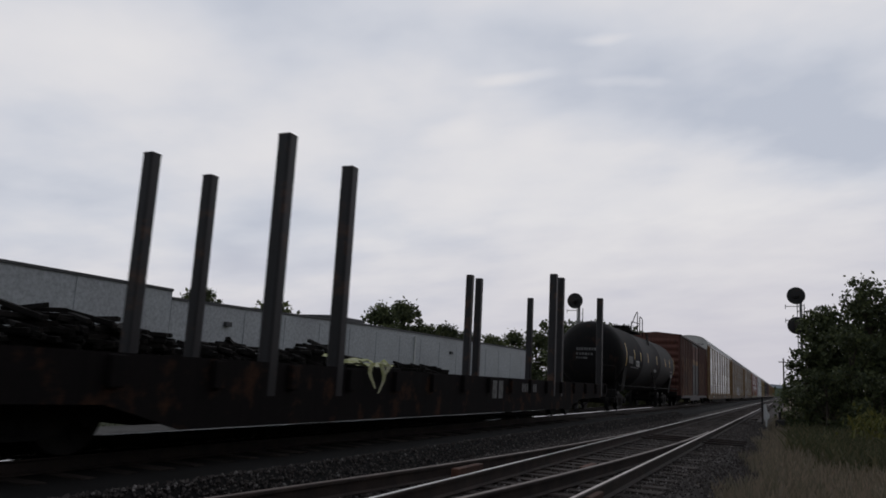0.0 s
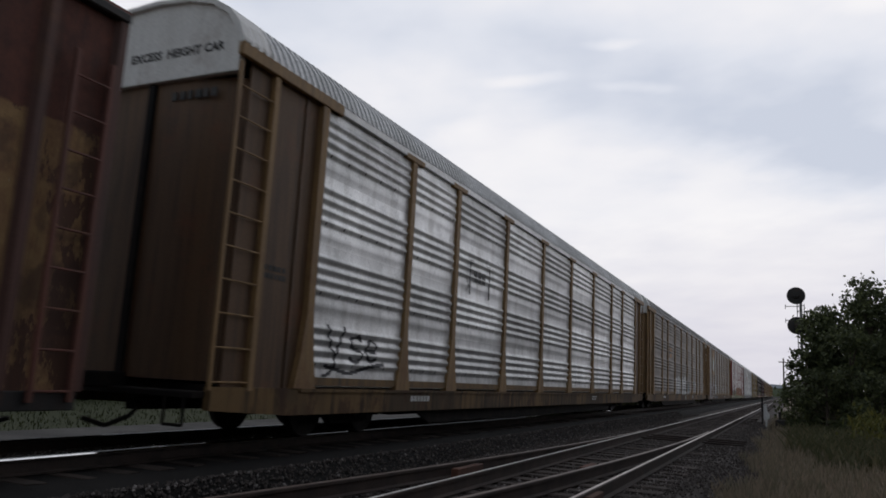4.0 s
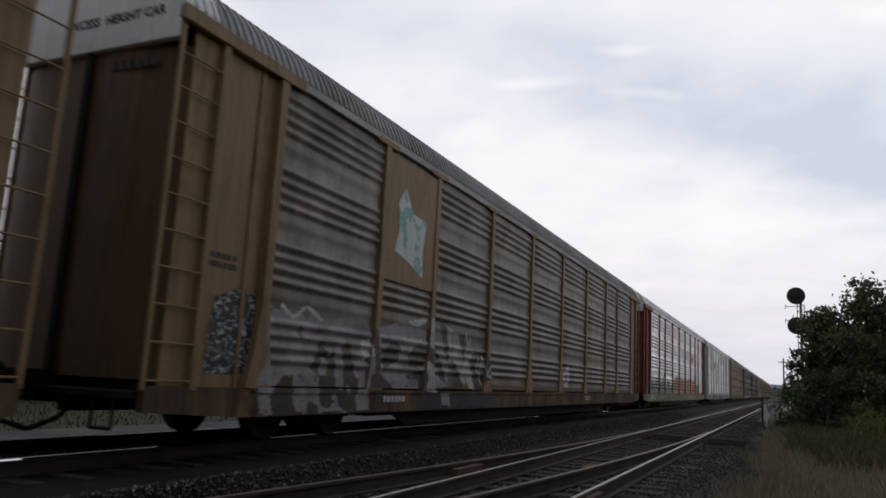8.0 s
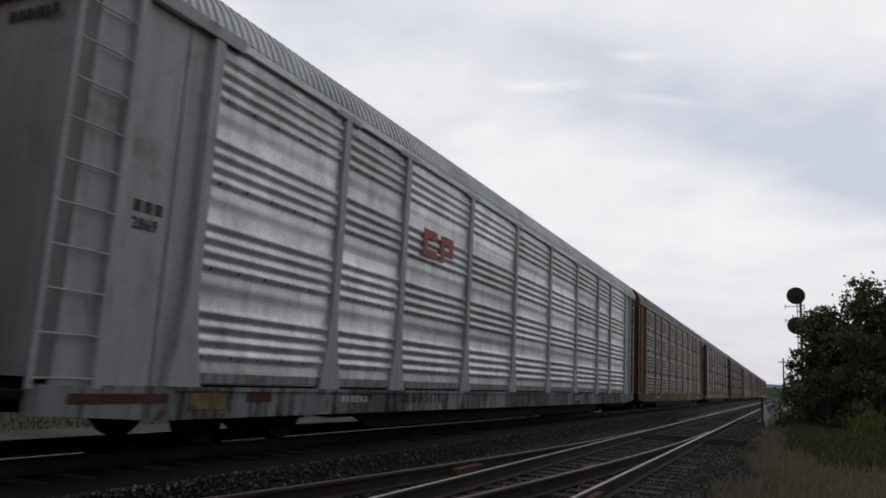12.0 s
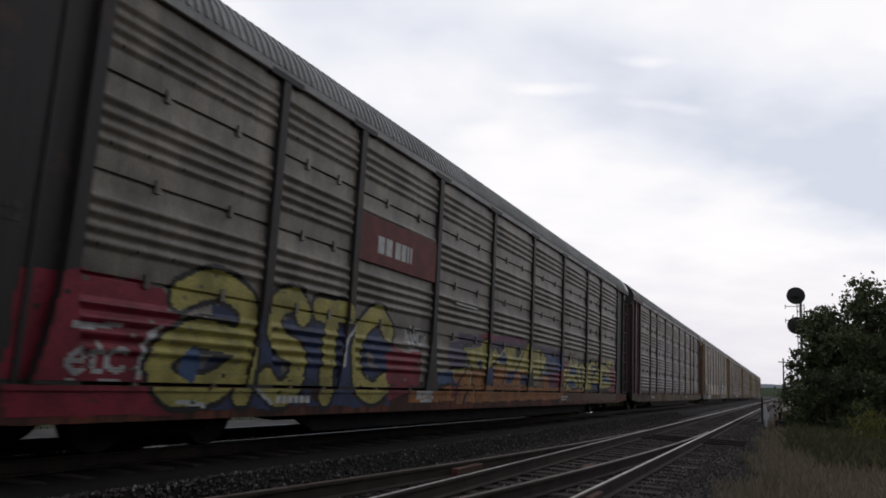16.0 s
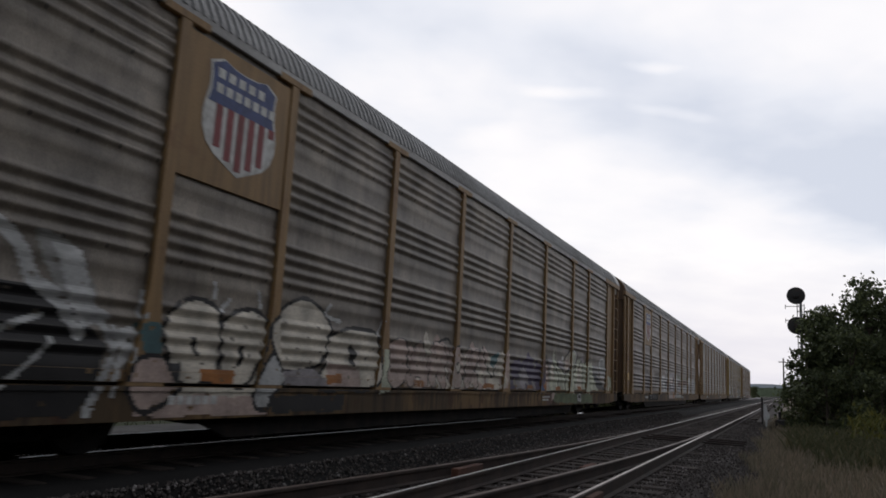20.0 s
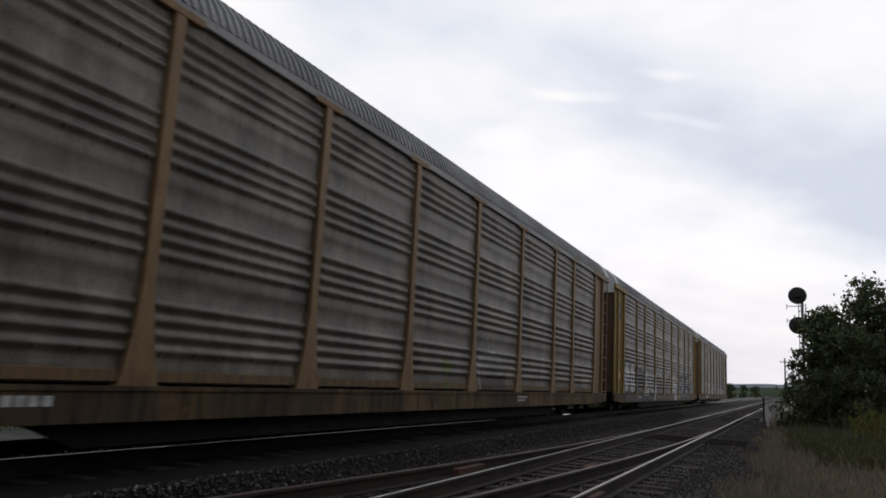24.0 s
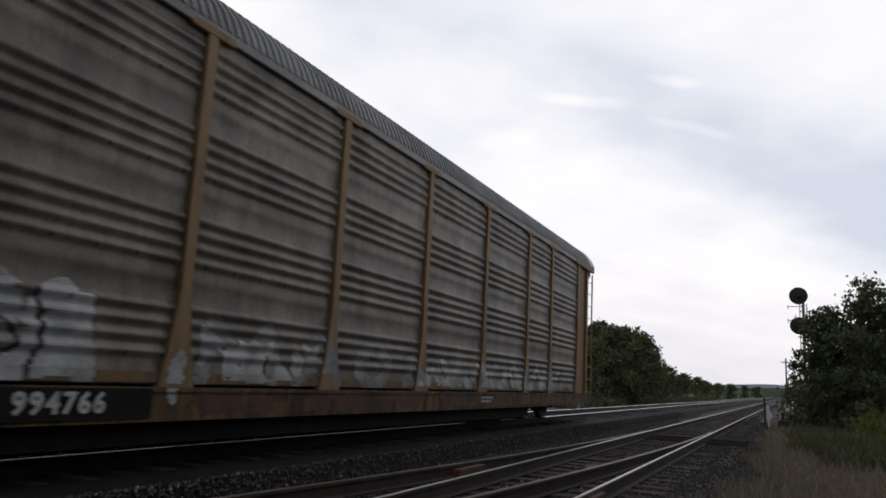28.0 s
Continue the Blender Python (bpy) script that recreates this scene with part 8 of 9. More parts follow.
    c.append(("cream", patch([(5.77, 1.94), (5.94, 1.96), (6.05, 1.83), (6.01, 1.71), (5.83, 1.56)])))
    c.append(("mint", patch([(5.33, 1.47), (5.81, 1.46), (6, 1.56), (6.14, 1.34), (6.17, 1.16), (5.93, 1.1), (5.73, 1.12), (5.37, 1.18)])))
    c.append(("ash", patch([(6.12, 1.48), (6.37, 1.57), (6.45, 1.74), (6.64, 1.78), (6.73, 1.13), (6.51, 1.09), (6.3, 1.29)])))
    c.append(("cream", patch([(5.51, 0.98), (5.93, 1.1), (6.36, 1.12), (6.5, 0.87), (5.54, 0.9)])))
    c.append(("umber", patch([(6.57, 1.07), (7.25, 1.09), (7.28, 0.87), (6.56, 0.87)])))
    c.append(("black", stroke([curve([(4.71, 2.16), (4.91, 2.27), (5.14, 2.26), (5.33, 2.08), (5.49, 2.02), (5.64, 2.03), (5.7, 2.14), (5.76, 1.99), (5.97, 1.99), (6.08, 1.83), (6.02, 1.65), (5.9, 1.54), (5.79, 1.46), (5.47, 1.51), (5.04, 1.65)])], 0.035)))
    c.append(("black", stroke([curve([(5.74, 1.98), (5.8, 1.77), (5.8, 1.51)])], 0.028)))
    c.append(("black", stroke([curve([(5.32, 1.5), (5.34, 1.29), (5.23, 1.07), (5.28, 1.01), (5.5, 1)])], 0.032)))
    c.append(("black", stroke([curve([(4.86, 1.06), (4.98, 1.31), (5.04, 1.62)])], 0.04)))
    c.append(("black", stroke([curve([(6, 1.58), (6.14, 1.39), (6.25, 1.35), (6.19, 1.18), (5.95, 1.09)])], 0.03)))
    c.append(("black", stroke([curve([(5.51, 0.99), (5.52, 0.89)])], 0.03)))
    c.append(("black", stroke([curve([(5.95, 1.08), (6.17, 1.04), (6.32, 0.84)])], 0.03)))
    c.append(("black", stroke([curve([(6.35, 1.11), (6.5, 0.82)])], 0.03)))
    c.append(("pale", stroke([curve([(6.07, 1.45), (6.36, 1.56), (6.44, 1.75), (6.66, 1.8), (6.74, 1.13), (6.49, 1.09), (6.34, 1.24)])], 0.03)))
    c.append(("pale", stroke([curve([(5.13, 2.33), (5.35, 2.11), (5.51, 2.06), (5.64, 2.08), (5.68, 2.18), (5.78, 2.03), (5.98, 2.03), (6.13, 1.84), (6.07, 1.64)])], 0.026)))
    c.append(("pink", patch([(5.22, 1.06), (5.29, 1.15), (5.49, 1.08), (5.54, 1.02), (5.34, 0.99)])))
    c.append(("rust", stroke([curve([(5.22, 1.06), (5.29, 1.14), (5.49, 1.08)])], 0.03)))
    c += bubble([(7.44, 1.53), (7.47, 1.7), (7.63, 1.79), (7.87, 1.74), (7.96, 1.57), (7.89, 1.4), (7.69, 1.34), (7.51, 1.39)], "char", "pale", 0.05)
    c.append(("pale", patch([(7.26, 1.02), (7.28, 1.16), (7.47, 1.2), (7.56, 1.07), (8, 1.05), (7.97, 0.88), (7.28, 0.88)])))
    c.append(("pale", patch([(6.93, 1.68), (7.02, 1.69), (7.03, 1.61), (6.94, 1.6)])))
    c.append(("pale", patch([(5.39, 0.82), (6.41, 0.82), (6.42, 0.75), (4.91, 0.75)])))
    c.append(("umber", patch([(4.91, 0.75), (8.04, 0.75), (7.87, 0.51), (4.94, 0.56)])))
    sprayed(cars[11], 0.0, 7.98, 0.53, 2.4, c, "pale letters with black outlines")
    text("987104", 0.27, MAT["mark_grey"], cars[11], side_at(1.613, 5.35, 0.585), "car_number", "", 1.35)
    bars(cars[11], 1.612, 4.3, 0.78, [[(0, 0.15), (0.22, 0.15), (0.44, 0.15), (0.66, 0.15)]], 0.19, MAT["mark_grey"])
    # white bars painted for the daylight that shows through rows of small holes
    for car, w, z, n, rows in ((7, 16.75, 2.42, 6, 5), (7, 17.75, 2.40, 12, 4), (7, 19.25, 2.42, 6, 2), (5, 15.15, 2.46, 18, 1), (5, 17.6, 2.46, 9, 3), (6, 17.6, 2.45, 8, 3)):
        bars(cars[car], 1.587, w, z, [[(i * 0.09, 0.045) for i in range(n - (r % 2))] for r in range(rows)], 0.02, MAT["mark_white"], "hole_row")
    c = []
    c.append(("rust", patch([(8.5, 1.8), (8.75, 1.85), (9.4, 1.9), (9.5, 0.53), (8.3, 0.53), (8.75, 0.93)])))
    c.append(("copper", patch([(8.55, 1.72), (9.3, 1.74), (9.3, 1.45), (8.5, 1.45)])))
    c.append(("pale", stroke([curve([(8.75, 2.2), (8.72, 2.0), (8.85, 1.88), (9.35, 1.92), (9.4, 2.2)])], 0.04)))
    c.append(("white", patch([(8.31, 1.58), (8.44, 1.56), (8.63, 1.24), (8.9, 1.22), (8.74, 0.95), (8.49, 0.85), (8.29, 0.52), (8.02, 0.53), (8.07, 0.84), (8.08, 1.19)])))
    c.append(("pale", stroke([curve([(8.37, 2.15), (8.27, 1.85), (8.39, 1.57)])], 0.04)))
    c.append(("rust", patch([(9.2, 1.91), (9.63, 1.94), (10.2, 1.8), (10.54, 1.79), (10.82, 1.65), (11.23, 1.87), (11.29, 2.01), (11.67, 1.8), (11.97, 1.73), (12.34, 1.91), (12.79, 1.88), (13.14, 1.88), (13.77, 1.99), (14.23, 1.9), (14.25, 1.58), (14.27, 0.91), (9.37, 0.85)])))
    c.append(("copper", patch([(9.22, 1.77), (9.64, 1.89), (10, 1.83), (10.22, 1.69), (10.26, 1.42), (9.96, 1.33), (9.3, 1.32)])))
    c.append(("copper", patch([(11.31, 1.89), (11.58, 1.85), (11.64, 1.4), (11.47, 1.39)])))
    c.append(("copper", patch([(12.07, 1.71), (12.36, 1.83), (12.8, 1.78), (12.97, 1.57), (12.99, 1.26), (12.09, 1.25)])))
    c.append(("copper", patch([(13.16, 1.73), (13.65, 1.9), (14.01, 1.77), (14.07, 1.31), (13.23, 1.29)])))
    c.append(("char", patch([(10.26, 1.64), (10.53, 1.67), (10.58, 1.33), (10.32, 1.29)])))
    c.append(("char", patch([(10.82, 1.7), (11.06, 1.92), (11.24, 1.81), (11.29, 1.44), (10.9, 1.41)])))
    c.append(("umber", patch([(9.31, 1.24), (10.63, 1.28), (11.3, 1.38), (11.34, 1.13), (9.34, 1.05)])))
    c.append(("pale", stroke([curve([(9.2, 1.92), (9.48, 1.99)])], 0.05)))
    c.append(("pale", stroke([curve([(9.5, 2.23), (9.65, 1.97), (9.86, 1.97), (10.2, 1.83), (10.31, 1.73)])], 0.045)))
    c.append(("pale", stroke([curve([(10.25, 2.12), (10.32, 1.9), (10.34, 2.05), (10.54, 1.85)])], 0.04)))
    c.append(("pale", patch([(10.56, 1.91), (10.77, 1.97), (10.81, 1.76), (10.67, 1.68)])))
    c.append(("pale", stroke([curve([(10.78, 2.18), (11.03, 2.1), (11.26, 1.91)])], 0.04)))
    c.append(("pale", stroke([curve([(11.35, 2.15), (11.53, 2.17), (11.75, 1.94), (11.95, 1.73), (12.14, 1.88), (12.34, 1.94), (12.67, 1.91), (12.84, 1.89), (12.99, 2.09), (13.22, 2.16), (13.38, 1.92), (13.63, 2.01), (13.91, 1.96), (14.11, 1.78)])], 0.055)))
    c.append(("pale", patch([(12.79, 2), (13.01, 2.11), (12.96, 1.94), (12.98, 1.69), (12.82, 1.84)])))
    c.append(("pale", stroke([curve([(12.97, 1.79), (13.13, 1.51), (13.1, 0.91)])], 0.05)))
    c.append(("pale", stroke([curve([(12.03, 1.63), (11.87, 1.16), (11.83, 0.9)])], 0.05)))
    c.append(("pale", stroke([curve([(13.49, 1.19), (13.66, 0.92)])], 0.05)))
    c.append(("pale", stroke([curve([(12.64, 1.19), (12.73, 0.91)])], 0.035)))
    c.append(("ash", stroke([curve([(11.5, 0.83), (11.57, 1.21), (11.43, 1.45)])], 0.05)))
    c.append(("white", stroke([curve([(14.12, 2.11), (14.26, 1.75), (14.12, 1.25)])], 0.09)))
    c.append(("pale", stroke([curve([(10.59, 1.36), (10.55, 1.56), (10.67, 1.69)])], 0.05)))
    c.append(("char", stroke([curve([(10.64, 1.19), (10.78, 1.46), (10.8, 1.88)])], 0.05)))
    c.append(("pale", stroke([curve([(11.04, 1.61), (11.13, 1.31)])], 0.05)))
    c.append(("pale", stroke([curve([(10.16, 0.94), (10.29, 1.06)])], 0.04)))
    c.append(("rust", patch([(9.38, 0.81), (14.97, 0.86), (15.01, 0.55), (9.41, 0.6)])))
    c.append(("copper", patch([(9.78, 0.79), (10.26, 0.79), (10.28, 0.68), (9.8, 0.67)])))
    c.append(("white", patch([(14.6, 1.88), (14.79, 1.96), (14.95, 1.89), (15.01, 1.58), (14.83, 1.44), (15.24, 1.38), (15.19, 1.78), (15.37, 1.97), (15.67, 2.02), (15.82, 1.87), (15.86, 1.51), (16.51, 1.45), (16.87, 0.91), (15.11, 0.91), (14.74, 1.19)])))
    c.append(("ash", patch([(15.26, 1.78), (15.7, 1.85), (15.7, 1.64), (15.32, 1.6)])))
    c.append(("char", stroke([curve([(14.73, 1.3), (14.96, 1.27), (14.79, 1.2), (15.09, 1.23), (14.98, 1.14)])], 0.028)))
    c.append(("char", stroke([curve([(15.24, 1.29), (15.35, 1.19), (15.54, 1.28), (15.63, 1.16), (15.89, 1.3), (15.99, 1.16), (16.47, 1.28)])], 0.028)))
    c.append(("char", stroke([curve([(15.28, 1.02), (15.52, 0.96), (15.64, 1.04), (15.94, 0.95), (16.23, 1.04), (16.72, 0.98)])], 0.028)))
    c.append(("pale", patch([(15.21, 0.84), (16.83, 0.85), (16.84, 0.5), (15.26, 0.51)])))
    c.append(("yellow", patch([(15.29, 0.73), (15.62, 0.73), (15.62, 0.53), (15.32, 0.53)])))
    c.append(("pale", stroke([curve([(17.06, 1.85), (17.48, 1.75), (17.16, 1.62), (17.06, 1.85)])], 0.03)))
    c.append(("pale", stroke([curve([(16.91, 1.53), (17.17, 1.51), (16.97, 1.32), (16.91, 1.53)])], 0.03)))
    c.append(("umber", patch([(16.95, 1.12), (17.36, 1.18), (17.38, 0.95), (16.95, 0.94)])))
    c.append(("pale", patch([(16.96, 1.26), (17.43, 1.26), (17.43, 1.5), (17.5, 1.6), (17.48, 1.42), (17.45, 1.12)])))
    c.append(("blue", patch([(17.44, 1.41), (17.57, 1.61), (17.89, 1.76), (18.01, 1.39), (17.97, 1.14), (17.79, 0.95), (17.53, 1.12)])))
    c.append(("yellow", patch([(17.4, 0.93), (17.49, 1.12), (17.84, 0.89), (17.77, 0.78), (17.43, 0.8)])))
    c.append(("black", patch([(17.87, 2.02), (18.25, 2.17), (18.62, 2.31), (19.04, 2.29), (19.29, 2.14), (19.62, 2.3), (19.99, 2.35), (20.35, 2.2), (20.51, 2.05), (20.83, 2.34), (21.13, 2.38), (21.49, 2.16), (21.98, 2.35), (22.44, 2.36), (22.94, 2.37), (23.48, 2.28), (23.67, 0.87), (23.4, 0.43), (17.97, 0.55), (17.89, 1.07), (18.01, 1.39)])))
    c.append(("white", stroke([curve([(18, 2.07), (18.03, 1.65), (18.1, 1.4)])], 0.036)))
    c.append(("white", stroke([curve([(18.04, 2.07), (18.62, 2.29), (19.05, 2.25), (19.3, 2.07), (19.56, 1.72), (19.64, 1.51), (19.72, 1.14), (19.6, 0.81)])], 0.031)))
    c.append(("white", stroke([curve([(19.07, 2.25), (19.44, 1.93), (19.61, 1.58)])], 0.03)))
    c.append(("white", stroke([curve([(19.41, 2.08), (19.62, 2.28), (19.99, 2.37), (20.35, 2.2), (20.53, 1.89), (20.64, 1.41), (20.68, 0.85), (20.49, 0.77)])], 0.031)))
    c.append(("white", stroke([curve([(20.51, 2.05), (20.83, 2.34), (21.13, 2.4), (21.49, 2.16), (21.59, 1.9), (21.62, 1.47)])], 0.031)))
    c.append(("white", stroke([curve([(21.58, 2.13), (21.98, 2.37), (22.35, 2.35), (22.61, 2.09), (22.64, 1.33)])], 0.031)))
    c.append(("white", stroke([curve([(22.59, 2.23), (22.93, 2.39), (23.42, 2.27)])], 0.031)))
    c.append(("navy", patch([(18.71, 1.72), (19.02, 1.73), (19.28, 1.48), (19.23, 1.05), (19.1, 0.84), (18.69, 0.83), (18.76, 1.04), (18.98, 1.32)])))
    c.append(("pale", patch([(18.97, 1.73), (19.3, 1.52), (19.35, 1.2), (19.22, 0.97), (19.2, 1.4)])))
    c.append(("white", stroke([curve([(18.76, 1.73), (19.08, 1.72), (19.3, 1.48), (19.33, 1.12), (19.1, 0.84), (18.75, 0.79), (18.64, 0.87), (18.89, 1.18), (18.99, 1.39), (18.76, 1.71)])], 0.03)))
    c.append(("ash", patch([(19.85, 1.6), (20.02, 1.7), (20.17, 1.54), (20.13, 1.23), (19.91, 1.14)])))
    c.append(("white", stroke([curve([(19.85, 1.1), (19.68, 1.51), (19.77, 1.7), (20.01, 1.8), (20.3, 1.59), (20.3, 1.16), (20.14, 0.86), (19.84, 0.78), (19.66, 0.84)])], 0.03)))
    c.append(("white", stroke([curve([(19.85, 1.14), (19.81, 1.52), (19.97, 1.64), (20.04, 1.38), (19.87, 1.05), (19.77, 1.14)])], 0.03)))
    c.append(("pale", stroke([curve([(18.2, 1.41), (18.35, 1.55), (18.71, 1.61), (18.59, 1.47), (18.2, 1.41)])], 0.03)))
    c.append(("pale", patch([(17.99, 0.98), (18.32, 1.15), (18.5, 1.16), (18.4, 0.9), (18.29, 1.01)])))
    c.append(("white", stroke([curve([(17.95, 0.94), (18.29, 1.06), (18.05, 1.16), (17.94, 1.31)])], 0.03)))
    c.append(("pale", patch([(20.87, 1.9), (21.3, 1.79), (21.38, 1.56), (20.89, 1.69)])))
    c.append(("pale", patch([(21.74, 1.79), (22.46, 1.79), (22.51, 1.7), (21.76, 1.68)])))
    c.append(("white", stroke([curve([(21.95, 1.56), (22.59, 1.66)])], 0.03)))
    c.append(("white", stroke([curve([(20.8, 1.54), (21.23, 1.7), (21.62, 1.47)])], 0.03)))
    c += bubble([(20.79, 0.92), (20.86, 1.14), (21.15, 1.19), (21.35, 1.07), (21.28, 0.87)], "navy", "white", 0.03)
    c.append(("pale", patch([(21.67, 1.1), (22.13, 1.24), (22.59, 1.14), (22.59, 0.87), (22.1, 0.86)])))
    c += bubble([(21.11, 0.89), (21.33, 1.02), (21.71, 1.07), (21.93, 0.95), (21.67, 0.84)], "black", "white", 0.03)
    c += bubble([(21.79, 0.95), (22.01, 1.09), (22.3, 1.04), (22.36, 0.88), (22.01, 0.84)], "blue", "black", 0.03)
    c.append(("white", stroke([curve([(22.83, 1.68), (22.79, 1.96), (23.05, 2.11), (23.33, 1.96), (23.32, 1.36)])], 0.031)))
    c.append(("ash", patch([(22.9, 1.73), (23.03, 1.98), (23.21, 1.9), (23.16, 1.65)])))
    c.append(("white", stroke([curve([(22.62, 2.04), (22.76, 1.58), (23.12, 1.28)])], 0.03)))
    c.append(("pale", patch([(23.08, 1.25), (23.29, 1.24), (23.64, 0.87), (23.39, 0.87)])))
    c.append(("white", stroke([curve([(22.79, 1.32), (23.07, 1.35), (23.11, 0.44)])], 0.031)))
    c.append(("pale", stroke([curve([(22.61, 2.09), (23.01, 1.83), (22.67, 1.67)])], 0.03)))
    c.append(("white", patch([(19.23, 2.26), (19.29, 2.54), (19.45, 2.3)])))
    c.append(("pale", patch([(19.14, 2.26), (19.49, 2.39), (19.51, 2.24), (19.29, 2.17)])))
    c.append(("white", patch([(21.31, 2.3), (21.43, 2.6), (21.58, 2.35)])))
    c.append(("orange", patch([(19.21, 0.84), (19.62, 0.84), (19.59, 0.77), (19.11, 0.78)])))
    c.append(("orange", patch([(22.1, 0.82), (22.56, 0.82), (22.48, 0.66), (22.04, 0.64)])))
    c.append(("ash", stroke([curve([(19.47, 0.52), (19.74, 0.68)])], 0.036)))
    c.append(("blue", patch([(23.8, 1.16), (24.11, 1.45), (24.45, 1.44), (24.56, 1.27), (24.19, 0.91)])))
    c.append(("ash", patch([(24.11, 1.45), (24.58, 1.56), (24.91, 1.4), (24.45, 1.28)])))
    c.append(("pale", stroke([curve([(23.81, 1.15), (24.17, 0.89), (24.62, 1.28)])], 0.03)))
    c.append(("pale", patch([(24.58, 1.12), (24.74, 1.2), (24.94, 0.92), (24.71, 1.02)])))
    c.append(("black", stroke([curve([(24, 2.29), (23.87, 2.24), (23.9, 2.16), (24.03, 2.12), (23.92, 2.02)])], 0.03)))
    c.append(("black", stroke([curve([(24.08, 2.32), (24.12, 2.08)])], 0.03)))
    c.append(("black", stroke([curve([(24.21, 2.34), (24.24, 2.1)])], 0.03)))
    c.append(("black", stroke([curve([(24.1, 2.19), (24.23, 2.21)])], 0.03)))
    c.append(("black", stroke([curve([(24.31, 2.37), (24.36, 2.13)])], 0.03)))
    c.append(("black", stroke([curve([(24.38, 2.32), (24.67, 2.23)])], 0.03)))
    c.append(("black", stroke([curve([(23.78, 1.62), (23.78, 1.8), (23.88, 1.71), (23.95, 1.83), (24.01, 1.64)])], 0.03)))
    c.append(("black", stroke([curve([(24.2, 1.89), (24.06, 1.86), (24.08, 1.66), (24.24, 1.69)])], 0.03)))
    c.append(("black", stroke([curve([(24.07, 1.76), (24.18, 1.79)])], 0.03)))
    c.append(("black", stroke([curve([(24.3, 1.93), (24.35, 1.68), (24.49, 1.77), (24.47, 1.91), (24.3, 1.93)])], 0.03)))
    c.append(("black", stroke([curve([(24.73, 1.99), (24.58, 1.92), (24.66, 1.85), (24.75, 1.79), (24.61, 1.69)])], 0.03)))
    sprayed(cars[11], 8.0, 25.5, 0.53, 2.6, c, "dark bubble letters with white outlines on rust red")
    # faded white letters
    c = [("pale", blob(4.45, 1.72, 0.26, 0.20)), ("pale", field(4.15, 5.0, 0.55, 1.55, 0.05, 0.6, 0.85)), ("ash", field(3.3, 4.2, 0.95, 1.9, 0.1, 1.6, 0.4)), ("pale", stroke(letter("R", 5.55, 1.05, 0.9, 0.7) + letter("A", 6.3, 1.0, 0.95, 0.75), 0.15)), ("pale", field(6.5, 7.1, 0.95, 1.75, 0.02, 1.0)), ("ash", blob(6.15, 1.3, 0.2, 0.16)),
         ("char", stroke([curve([(5.55, 1.0), (5.8, 1.35), (6.1, 1.45), (6.3, 1.25), (6.1, 1.1)]), curve([(6.45, 1.75), (6.55, 1.4), (6.45, 1.0)]), curve([(4.2, 1.4), (4.6, 1.3), (4.9, 0.9)])], 0.022)), ("pale", blob(8.25, 0.98, 0.12, 0.30)), ("pale", blob(5.25, 1.3, 0.12, 0.5))]
    c += [("ash", stroke(letter("M", 8.7, 0.98, 1.6, 0.62) + letter("A", 10.6, 0.98, 1.3, 0.6) + letter("O", 12.2, 0.98, 1.3, 0.55), 0.12)), ("pale", field(8.6, 11.2, 0.95, 1.5, 0.1, 0.7, 0.5)), ("ash", field(13.8, 25.4, 0.95, 1.45, 0.08, 1.6, 0.6)), ("pale", field(14.2, 23.0, 0.95, 1.35, 0.12, 3.3, 0.5)), ("rust", field(8.3, 25.4, 0.56, 0.83, 0.03, 2.6, 0.5)), ("orange", field(3.1, 5.1, 0.905, 1.02, 0.0, 1.0, 0.7))]
    sprayed(cars[12], 3.2, 25.6, 0.53, 2.1, c, "faded white lettering sprayed low on the panels")


